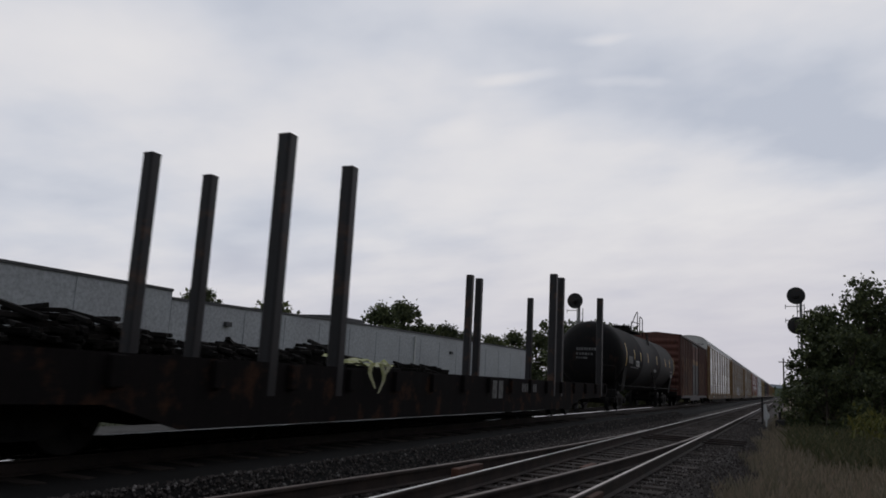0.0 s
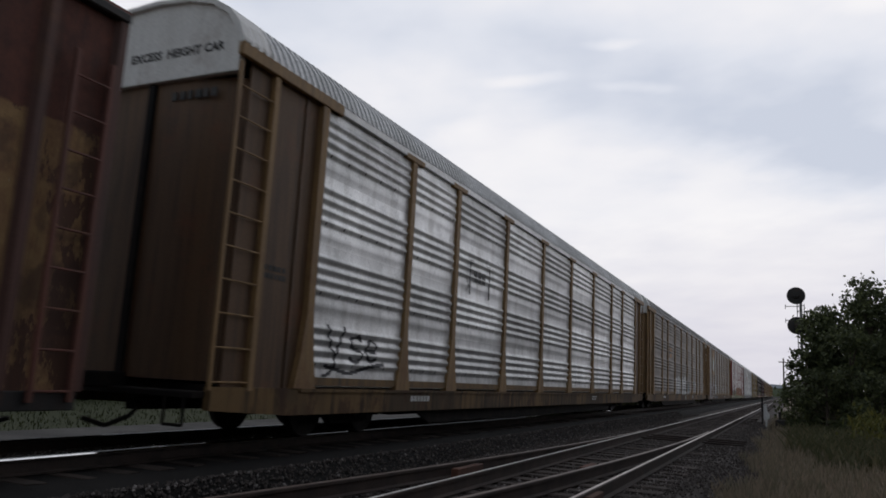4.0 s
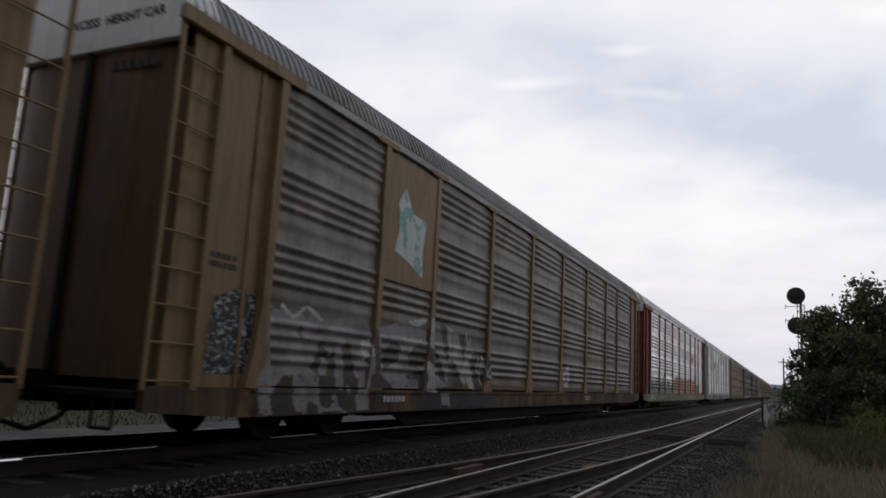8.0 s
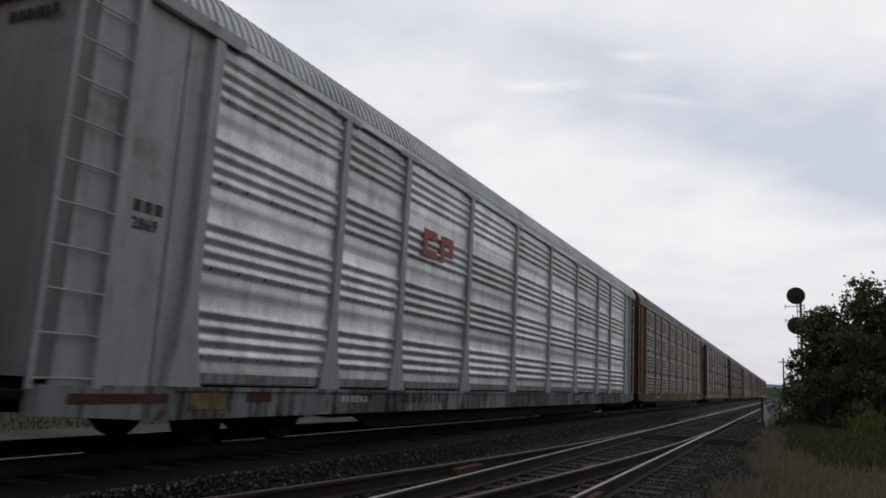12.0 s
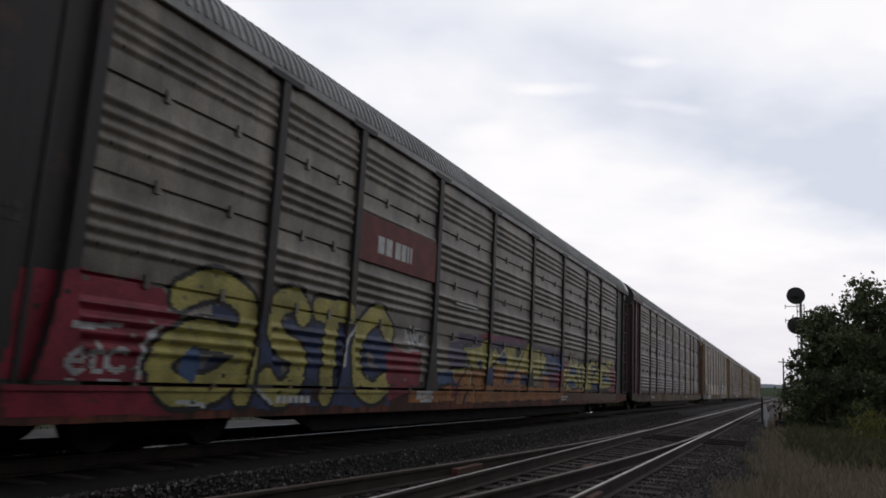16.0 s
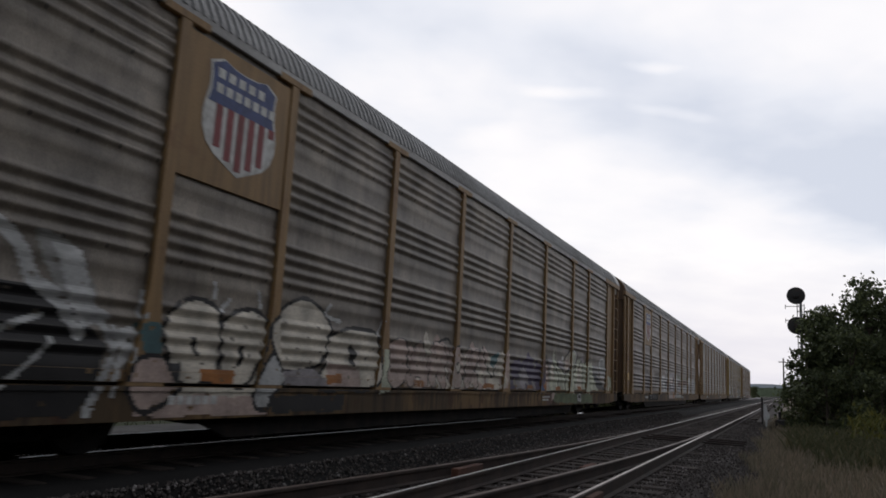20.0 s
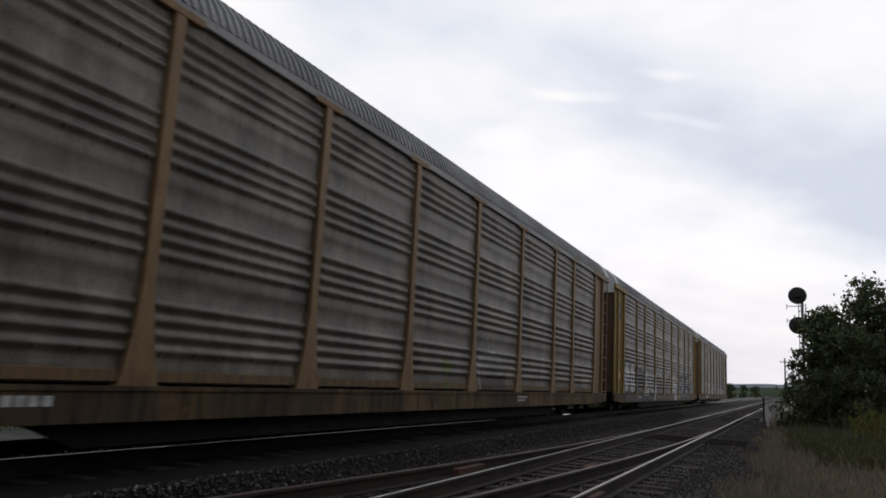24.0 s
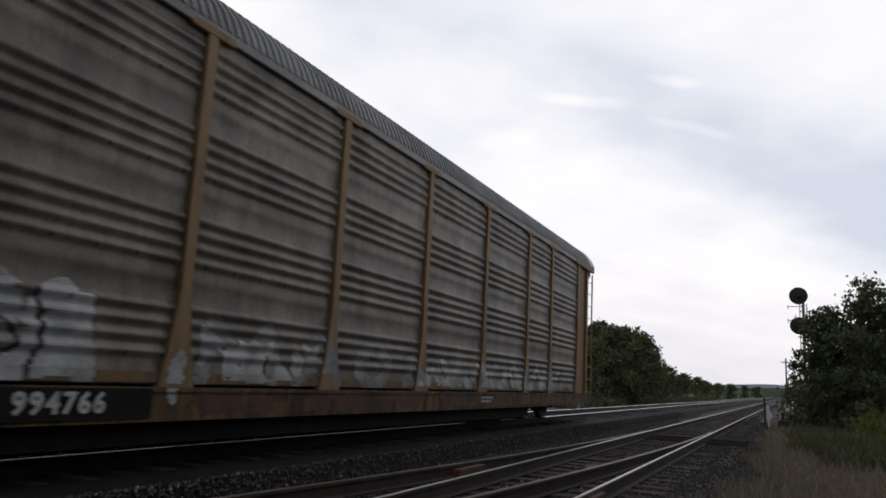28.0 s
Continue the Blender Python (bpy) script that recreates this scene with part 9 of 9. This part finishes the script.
def boxcar():
    """The rusty boxcar: 17 m long."""
    A, L, H0, H1, HW = -0.35, 16.8, 0.80, 4.62, 1.55
    root = tagged(new("boxcar"), "rusty red and ochre patched boxcar with a dark sliding door", "freight car")
    MOVERS.append((root, 51.6))
    k = Nodes("patched_boxcar_paint")
    tc = k.n("TexCoord", object=root)
    info = k.n("ObjectInfo")
    p = tc.outputs["Object"]
    sep = k.n("SeparateXYZ")
    k.put(sep.inputs[0], p)
    big = k.noise(p, 0.9, 5.0, 0.6)
    fine = k.noise(p, 6.0, 5.0, 0.65)
    streak = k.noise(k.vmath("MULTIPLY", p, (4, 6, 0.6)), 1.0, 4.0)
    y, z = sep.outputs[1], sep.outputs[2]
    red = k.mix(k.step(fine, 0.35, 0.65), (0.13, 0.048, 0.034), (0.08, 0.033, 0.026))
    cream = k.mix(k.step(fine, 0.36, 0.66), (0.30, 0.185, 0.085), (0.20, 0.105, 0.055))
    second = k.noise(k.vmath("MULTIPLY", k.vmath("ADD", p, (0, 4.4, 9.1)), (1, 1, 0.55)), 1.3, 6.0, 0.7)
    cream = k.mix(k.step(second, 0.53, 0.56), cream, (0.10, 0.05, 0.034))
    cream = k.mix(k.step(second, 0.34, 0.31), cream, (0.36, 0.29, 0.20))
    # the old company colour ends in a straight line at breast height of the door
    edge = k.math("ADD", k.math("MULTIPLY", k.math("SUBTRACT", fine, 0.5), 0.10), k.math("MULTIPLY", info.outputs["Random"], 0.08))
    lower = k.step(k.math("SUBTRACT", k.math("ADD", edge, 3.34), z), -0.015, 0.015)
    col = k.mix(lower, red, cream)
    # a dark wedge rubbed over the middle height of the leading half, slanting down to its end
    slant = k.math("ADD", k.math("MULTIPLY", y, 0.16), k.math("MULTIPLY", big, 0.5))
    wedge = k.math("MULTIPLY", k.step(k.math("SUBTRACT", z, k.math("MULTIPLY", slant, -0.4)), 1.62, 1.70), k.step(k.math("SUBTRACT", z, k.math("MULTIPLY", slant, -1.0)), 3.12, 2.95))
    wedge = k.math("MULTIPLY", wedge, k.step(y, 4.6, 3.4))
    col = k.mix(k.math("MULTIPLY", wedge, 0.8), col, (0.055, 0.036, 0.03))
    col = k.mix(k.math("MULTIPLY", k.step(big, 0.56, 0.62), 0.6), col, (0.06, 0.034, 0.027))
    col = k.mix(k.math("MULTIPLY", k.step(streak, 0.5, 0.75), 0.6), col, (0.06, 0.038, 0.03))
    k.bump(fine, 0.2, 0.01)
    skin = k.surface(col, 0.75, 0, 0.3)
    ribp = painted("dark_rib_paint", (0.10, 0.045, 0.035), (0.05, 0.03, 0.025), 0.7)
    rust = painted("red_rib_paint", (0.15, 0.055, 0.04), (0.06, 0.035, 0.028), 0.7)
    dark = painted("dark_door_paint", (0.022, 0.021, 0.021), (0.05, 0.028, 0.023), 0.5)
    ribs_f = [A, 0.45, 1.4, 2.4, 3.35, 4.3, 5.3, 6.2]
    ribs_r = [10.15, 11.1, 12.1, 13.1, 14.1, 15.1, 16.0, 16.8]
    for s in (-1, 1):
        for ribs in (ribs_f, ribs_r):
            for a, b in zip(ribs, ribs[1:]):
                bm = bmesh.new()
                box(bm, s * (HW - 0.04), s * HW, a, b, H0, H1)
                part("side_sheet", bm, skin, root)
            for w in ribs:
                bm = bmesh.new()
                prism(bm, [(s * HW, w - 0.09), (s * (HW + 0.07), w - 0.045), (s * (HW + 0.07), w + 0.045), (s * HW, w + 0.09)], "z", H0, H1)
                part("rib", bm, ribp, root)
        bm = bmesh.new()
        box(bm, s * (HW - 0.05), s * (HW + 0.06), A, L, H0 - 0.18, H0, 0.01)
        box(bm, s * (HW - 0.05), s * (HW + 0.05), 4.8, 11.2, H0 - 0.36, H0 - 0.18, 0.01)
        part("side_sill", bm, dark, root)
        bm = bmesh.new()
        box(bm, s * (HW - 0.05), s * (HW + 0.10), A - 0.05, L + 0.05, H1, H1 + 0.10, 0.015)
        part("eave", bm, dark, root, "dark roof edge")
        bm = bmesh.new()
        box(bm, s * (HW - 0.06), s * (HW - 0.03), 6.2, 10.15, H0, H1)
        part("door_recess", bm, dark, root)
        for w0, w1 in ((6.28, 8.16), (8.18, 10.08)):
            bm = bmesh.new()
            box(bm, s * HW, s * (HW + 0.05), w0, w1, H0 + 0.08, H1 - 0.14, 0.01)
            door = part("door", bm, dark, root, "dark weathered plug door")
            for z0, z1 in ((H0 + 0.16, 1.9), (2.0, 2.95), (3.05, H1 - 0.24)):
                for q0, q1 in ((w0 + 0.08, (w0 + w1) / 2 - 0.04), ((w0 + w1) / 2 + 0.04, w1 - 0.08)):
                    bm = bmesh.new()
                    box(bm, s * (HW + 0.05), s * (HW + 0.075), q0, q1, z0, z1, 0.02)
                    part("door_panel", bm, dark if z0 < 3 else skin, door)
            bm = bmesh.new()
            rod(bm, (s * (HW + 0.10), w1 - 0.3, H0 + 0.1), (s * (HW + 0.10), w1 - 0.3, H1 - 0.2), 0.022, 6)
            part("lock_rod", bm, dark, door)
    bm = bmesh.new()
    prism(bm, [(-HW - 0.08, H1 + 0.08), (HW + 0.08, H1 + 0.08), (HW + 0.08, H1 + 0.13), (0, H1 + 0.29), (-HW - 0.08, H1 + 0.13)], "y", A - 0.05, L + 0.05)
    part("roof", bm, rust, root)
    for w, d in ((A, -1), (L, 1)):
        bm = bmesh.new()
        prism(bm, [(-HW, H0), (HW, H0), (HW, H1 + 0.1), (0, H1 + 0.24), (-HW, H1 + 0.1)], "y", w - 0.02 * d, w + 0.03 * d)
        part("end_wall", bm, rust, root)
        for i in range(8):
            z = 1.05 + i * 0.44
            bm = bmesh.new()
            pts = [(z, w + 0.03 * d), (z + 0.14, w + 0.10 * d), (z + 0.24, w + 0.10 * d), (z + 0.36, w + 0.03 * d)]
            v0 = [bm.verts.new((-HW + 0.12, y, zz)) for zz, y in pts]
            v1 = [bm.verts.new((HW - 0.12, y, zz)) for zz, y in pts]
            for j in range(3):
                bm.faces.new((v0[j], v1[j], v1[j + 1], v0[j + 1]))
            bm.faces.new(v0)
            bm.faces.new(v1[::-1])
            part("end_rib", bm, rust, root)
        coupler(root, w - 0.1 * d if d > 0 else w + 0.1, d)
        for s in (-1, 1):
            bm = ladder_mesh(2.4 if s * d < 0 else 3.4, 0.42, 0.38)
            part("ladder", bm, rust, root, at=pose(s * (HW + 0.09), w + (0.1 if d < 0 else -0.52), 0.7))
    bm = bmesh.new()
    box(bm, -1.5, 1.5, A + 0.05, L - 0.05, 0.74, 0.80)
    box(bm, -0.3, 0.3, A + 0.1, L - 0.1, 0.5, 0.76)
    part("underframe", bm, MAT["steel_dark"], root)
    truck(root, 1.9)
    truck(root, L - 1.9)
    bars(root, HW + 0.004, 1.75, 1.55, [glyphs(11, 5, 0.15), glyphs(12, 3, 0.16)], 0.10, MAT["mark_black"])
    bars(root, HW + 0.004, 4.45, 3.55, [glyphs(13, 3, 0.10)], 0.06, MAT["mark_black"])
    bars(root, HW + 0.004, 11.0, 1.9, [glyphs(14, 4, 0.16), glyphs(15, 5, 0.12), glyphs(16, 5, 0.12)], 0.08, MAT["mark_white"])


def tank_car():
    """Black tank wagon, its tank 17 m long."""
    root = tagged(new("tank_wagon"), "black tank wagon with yellow reflectors and white lettering", "freight car")
    MOVERS.append((root, 32.1))
    L, R, CZ = 17.4, 1.49, 2.49
    bm = bmesh.new()
    prof = [(0.0, 0.0), (0.02, 0.45), (0.09, 0.85), (0.22, 1.15), (0.42, 1.36), (0.68, 1.46), (0.95, R), (5.4, R), (5.41, R + 0.003), (5.44, R + 0.003), (5.45, R), (11.1, R), (11.11, R + 0.003), (11.14, R + 0.003), (11.15, R), (L - 0.95, R), (L - 0.68, 1.46), (L - 0.42, 1.36), (L - 0.22, 1.15), (L - 0.09, 0.85), (L - 0.02, 0.45), (L, 0.0)]
    rings = []
    n = 56
    for y, r in prof[1:-1]:
        rings.append([bm.verts.new((r * math.cos(6.2832 * i / n), y, CZ + r * math.sin(6.2832 * i / n))) for i in range(n)])
    for a, b in zip(rings, rings[1:]):
        for i in range(n):
            j = (i + 1) % n
            bm.faces.new((a[i], a[j], b[j], b[i]))
    bm.faces.new(rings[0])
    bm.faces.new(rings[-1][::-1])
    part("tank", bm, MAT["tank"], root, smooth=True)
    dark = MAT["steel_dark"]
    for w, d in ((-1.1, -1), (L + 0.6, 1)):
        bm = bmesh.new()
        a, b = (w, 3.1) if d < 0 else (L - 3.1, w)
        box(bm, -0.32, 0.32, min(a, b), max(a, b), 0.62, 0.98, 0.02)
        box(bm, -1.5, 1.5, w - 0.12 if d > 0 else w, w if d > 0 else w + 0.12, 0.70, 1.02, 0.02)
        part("stub_sill", bm, dark, root)
        bm = bmesh.new()
        c = 1.5 if d < 0 else L - 1.5
        prism(bm, [(-1.25, 0.95), (1.25, 0.95), (1.42, 2.1), (1.2, 1.66), (0.8, 1.3), (0, 1.05), (-0.8, 1.3), (-1.2, 1.66), (-1.42, 2.1)], "y", c - 0.35, c + 0.35)
        part("saddle", bm, dark, root)
        coupler(root, w + (0.05 if d < 0 else -0.05), d)
        bm = bmesh.new()
        e = w + (0.25 if d < 0 else -0.25)
        pts = [(1.45, e, 1.0), (1.45, e, 1.95), (0.9, e, 2.0), (0.9, e, 1.0)]
        for p, q in zip(pts, pts[1:]):
            rod(bm, p, q, 0.018, 6)
        pts = [(-1.45, e, 1.0), (-1.45, e, 2.75), (-0.8, e, 2.8), (-0.8, e, 1.0)]
        for p, q in zip(pts, pts[1:]):
            rod(bm, p, q, 0.02, 6)
        part("end_handrail", bm, dark, root)
    truck(root, 1.9)
    truck(root, 15.4)
    for s in (-1, 1):
        bm = bmesh.new()
        rod(bm, (s * 1.52, -0.6, 1.18), (s * 1.52, L + 0.2, 1.18), 0.02, 6)
        for w in (0.5, 3.0, 5.5, 8.3, 11.1, 13.6, 16.0):
            rod(bm, (s * 1.25, w, 1.3), (s * 1.52, w, 1.18), 0.015, 5)
        part("side_rail", bm, dark, root)
        # yellow reflector strips, upright on the curve of the shell
        for w, z0, z1 in ((1.3, 2.05, 3.05), (3.2, 2.42, 2.85), (4.85, 2.42, 2.85), (6.95, 2.42, 2.85), (9.8, 2.42, 2.85), (12.9, 2.42, 2.85), (14.7, 2.42, 2.85), (16.65, 2.05, 3.05)):
            bm = bmesh.new()
            seg = 5
            r0, r1 = [], []
            for i in range(seg + 1):
                z = z0 + (z1 - z0) * i / seg
                rr = math.sqrt(max(0.01, (R + 0.006) ** 2 - (z - CZ) ** 2))
                r0.append(bm.verts.new((s * rr, w - 0.055, z)))
                r1.append(bm.verts.new((s * rr, w + 0.055, z)))
            for i in range(seg):
                bm.faces.new((r0[i], r1[i], r1[i + 1], r0[i + 1]))
            part("reflector", bm, MAT["mark_yellow"], root, "yellow reflective strip")
    # fittings on top: platform, rails, manway
    bm = bmesh.new()
    box(bm, -0.75, 0.75, 6.2, 9.0, CZ + R - 0.02, CZ + R + 0.04)
    plat = part("platform", bm, dark, root)
    z = CZ + R
    for pts in ([(5.75, -0.22), (5.72, 0.06), (5.85, 0.16), (6.6, 0.55), (7.55, 1.06), (7.72, 1.10), (7.82, 1.0), (7.86, 0.0)],
                [(8.48, 0.05), (8.5, 0.85), (8.58, 0.93), (9.2, 0.86), (9.29, 0.78), (9.32, -0.1)],
                [(6.1, 0.0), (6.15, 0.42), (6.3, 0.46), (8.4, 0.52)]):
        bm = bmesh.new()
        for p, q in zip(pts, pts[1:]):
            rod(bm, (0.78, p[0], z + p[1]), (0.78, q[0], z + q[1]), 0.024, 8)
        part("guard_rail", bm, dark, plat, "thin steel guard rail")
    bm = bmesh.new()
    for p, q in (((-0.78, 7.4, z), (-0.78, 7.4, z + 0.35)), ((-0.78, 7.4, z + 0.35), (-0.78, 8.5, z + 0.35)), ((-0.78, 8.5, z + 0.35), (-0.78, 8.5, z))):
        rod(bm, p, q, 0.02, 6)
    part("guard_rail", bm, dark, plat, "thin steel guard rail")
    bm = bmesh.new()
    rod(bm, (0, 7.6, CZ + R), (0, 7.6, CZ + R + 0.28), 0.36, 18)
    rod(bm, (0, 7.6, CZ + R + 0.28), (0, 7.6, CZ + R + 0.34), 0.42, 18)
    for i in range(6):
        a = i * 1.047
        rod(bm, (0.38 * math.cos(a), 7.6 + 0.38 * math.sin(a), CZ + R + 0.2), (0.38 * math.cos(a), 7.6 + 0.38 * math.sin(a), CZ + R + 0.42), 0.03, 6)
    part("manway", bm, dark, plat)
    bm = bmesh.new()
    rod(bm, (0.1, 8.5, CZ + R), (0.1, 8.5, CZ + R + 0.3), 0.14, 12)
    part("valve_housing", bm, dark, plat)
    bm = ladder_mesh(3.1, 0.42, 0.33)
    part("ladder", bm, dark, root, at=pose(R + 0.06, 8.6, 1.0, 0, -9, 0))
    bm = bmesh.new()
    box(bm, R - 0.06, R - 0.04, 9.0, 9.75, 2.0, 2.25)
    part("placard", bm, MAT["mark_grey"], root, "dusty pale placard")
    # the owner's mark as plain bars, the number lettered, small data below
    bars(root, math.sqrt(R * R - 0.02) + 0.012, 1.78, 2.52, [[(0, 0.2), (0.26, 0.2), (0.52, 0.2), (0.78, 0.17)]], 0.32, MAT["mark_grey"])
    text("72552", 0.35, MAT["mark_white"], root, side_at(R + 0.012, 3.5, 2.12), "car_number", "white painted number")
    bars(root, R - 0.04, 2.4, 2.08, [glyphs(21, 14, 0.16)], 0.06, MAT["mark_grey"])
    bars(root, R - 0.03, 15.0, 2.35, [[(0, 0.9)], [(0.05, 0.8)]], 0.2, MAT["mark_grey"])
    bm = bmesh.new()
    for i, (n_, sz, z) in enumerate(((9, 0.13, 2.62), (6, 0.15, 2.42), (5, 0.12, 2.26))):
        for x0, l in glyphs(30 + i, n_, sz):
            box(bm, -0.45 + x0, -0.45 + x0 + l, -0.012, 0.03, z, z + 0.12 - 0.02 * i)
    part("stencil", bm, MAT["mark_grey"], root)


MAT["mark_grey"] = plain("dusty_stencil", (0.22, 0.215, 0.21), (0.10, 0.097, 0.093), 0.7, 0, 8, 60, 0.0, 0.0)


def stake_flat(u, L, stakes, trucks, marks):
    """A low flat wagon with tall steel stakes along its sides."""
    root = tagged(new("stake_flat_wagon"), "dark low flat wagon with tall steel side stakes", "freight car", group="stake flat wagons")
    MOVERS.append((root, u))
    dark = painted("brown_black_flat_paint", (0.016, 0.013, 0.013), (0.009, 0.0085, 0.0085), 0.5, 0.9)
    dark.node_tree.nodes["Principled BSDF"].inputs["Specular IOR Level"].default_value = 0.1
    bm = bmesh.new()
    box(bm, -1.42, 1.42, 0, L, 1.10, 1.17)
    part("deck", bm, MAT["tie"], root, "dark worn timber deck")
    bm = bmesh.new()
    prism(bm, [(-0.2, 1.1), (-0.2, 0.6), (L * 0.14, 0.5), (L * 0.2, 0.3), (L * 0.8, 0.3), (L * 0.86, 0.5), (L + 0.2, 0.6), (L + 0.2, 1.1)], "x", -0.14, 0.14)
    for i in range(int(L / 1.5)):
        box(bm, -1.4, 1.4, 0.7 + i * 1.5, 0.82 + i * 1.5, 0.85, 1.1)
    part("underframe", bm, MAT["steel_dark"], root)
    for s in (-1, 1):
        bm = bmesh.new()
        prism(bm, [(0, 0.72), (0, 1.20), (L, 1.20), (L, 0.72), (L * 0.86, 0.66), (L * 0.80, 0.37), (L * 0.18, 0.37), (L * 0.14, 0.66)], "x", s * 1.43, s * 1.50)
        part("side_sill", bm, dark, root)
        i = 0
        while 0.8 + i * 1.55 < L:
            bm = bmesh.new()
            box(bm, s * 1.50, s * 1.58, 0.7 + i * 1.55, 0.88 + i * 1.55, 0.84, 1.18, 0.01)
            part("stake_pocket", bm, dark, root)
            i += 1
        for w in stakes:
            w = {6.55: 6.72, 8.25: 8.08}.get(w, w) if s < 0 else w
            bm = bmesh.new()
            prism(bm, [(s * 1.40 - 0.11, w - 0.08), (s * 1.40 - 0.08, w - 0.11), (s * 1.40 + 0.08, w - 0.11), (s * 1.40 + 0.11, w - 0.08), (s * 1.40 + 0.11, w + 0.08), (s * 1.40 + 0.08, w + 0.11), (s * 1.40 - 0.08, w + 0.11), (s * 1.40 - 0.11, w + 0.08)], "z", 0.75, 4.42)
            st = part("stake", bm, MAT["stake"], root, "tall dark square steel stake")
            bm = bmesh.new()
            prism(bm, [(s * 1.40 - 0.10, w - 0.10), (s * 1.40 + 0.10, w - 0.10), (s * 1.40 + 0.10, w + 0.10), (s * 1.40 - 0.10, w + 0.10)], "z", 4.42, 4.45)
            part("stake_cap", bm, MAT["stake"], st)
    for w, d in ((0.05, -1), (L - 0.05, 1)):
        bm = bmesh.new()
        box(bm, -1.5, 1.5, w - 0.08, w + 0.08, 0.75, 1.22, 0.02)
        part("end_beam", bm, dark, root)
        coupler(root, w, d)
    for w in trucks:
        truck(root, w)
    if marks:
        for w in (marks, marks + 0.42):
            bars(root, 1.506, w, 1.12, [[(0, 0.3)]], 0.42, MAT["mark_grey"])
        bars(root, 1.506, marks + 2.2, 1.08, [glyphs(41, 7, 0.22)], 0.22, MAT["mark_grey"])
    return root


def lime_sheet(u):
    """A crumpled sheet of lime plastic caught on the flat wagon, in folds."""
    root = tagged(new("plastic_sheet"), "crumpled lime-yellow plastic sheet caught on the wagon deck", "sheet")
    MOVERS.append((root, u))
    rnd = random.Random(12)
    nx, ny = 9, 26
    bm = bmesh.new()
    grid = []
    for j in range(ny):
        row = []
        for i in range(nx):
            y = -0.45 + 1.15 * j / (ny - 1)
            x = 0.62 + 0.85 * i / (nx - 1)
            z = 1.2 + 0.22 * abs(noise.noise((x * 2.5, y * 2.2, 0.4))) + 0.16 * abs(noise.noise((x * 6, y * 5, 3))) + 0.02
            row.append(bm.verts.new((x + rnd.uniform(-0.03, 0.03), y + 0.2 * noise.noise((x * 3, y, 8)), z)))
        grid.append(row)
    for j in range(ny - 1):
        for i in range(nx - 1):
            if noise.noise((i * 0.4, j * 0.23, 5.0)) > -0.28:
                bm.faces.new((grid[j][i], grid[j][i + 1], grid[j + 1][i + 1], grid[j + 1][i]))
    part("fold", bm, MAT["cloth"], root)
    for w, l in ((-0.35, 0.42), (-0.05, 0.5), (0.1, 0.3)):
        bm = bmesh.new()
        prev = None
        for i in range(6):
            z = 1.30 - l * i / 5
            y = w + 0.10 * math.sin(i * 0.9 + w * 9)
            cur = [bm.verts.new((1.56 + 0.02 * i / 5, y - 0.07 + 0.008 * i, z)), bm.verts.new((1.575, y + 0.07 - 0.008 * i, z))]
            if prev:
                bm.faces.new((prev[0], prev[1], cur[1], cur[0]))
            prev = cur
        part("strip", bm, MAT["cloth"], root, "torn hanging strip")


def motions():
    beats = [0.0, 4.0, 8.0, 12.0, 16.0, 20.0, 24.0, 28.0]
    for thing, u in MOVERS:
        walk(thing, [(t, pose(TC, u - gone(t), 0)) for t in beats])
    turns = [(i / FPS, math.degrees(gone(i / FPS) / WHEEL_R)) for i in range(28 * FPS + 1)]
    for wheelset, y in WHEELS:
        walk(wheelset, [(t, pose(0, y, WHEEL_R, a)) for t, a in turns])
    base = pose(0, 0, 1.0, 0, 0, 24.4)
    walk(CLOUDS, [(t, base @ Matrix.Rotation(radians(-6.5 + 13.0 * t / 28), 4, "Y")) for t in (0.0, 14.0, 28.0)])


ground()
gravel_strip()
bed("ballast_far", TC, 1.75, 2.2, "ballast with shade and oily dirt coloured black, grey stone behind", MAT["ballast_black"], -0.10)
bed("ballast_near", NC, 2.1, 1.55, "dark crushed-stone ballast of the near track", MAT["ballast"], -0.205)
warehouse()
lineside()
trees()
CLOUDS = cloud_sheet()
stake_flat(1.8, 27.4, [6.55, 8.25, 20.25, 21.05, 26.6], [3.1, 23.4], 15.0)
stake_flat(-26.4, 27.2, [16.3, 21.9, 22.7], [3.1, 23.9], 0)
lime_sheet(11.3)
tank_car()
boxcar()
autoracks()
lettering(CARS)
tie_piles()
vegetation()
stones()
tracks()
motions()
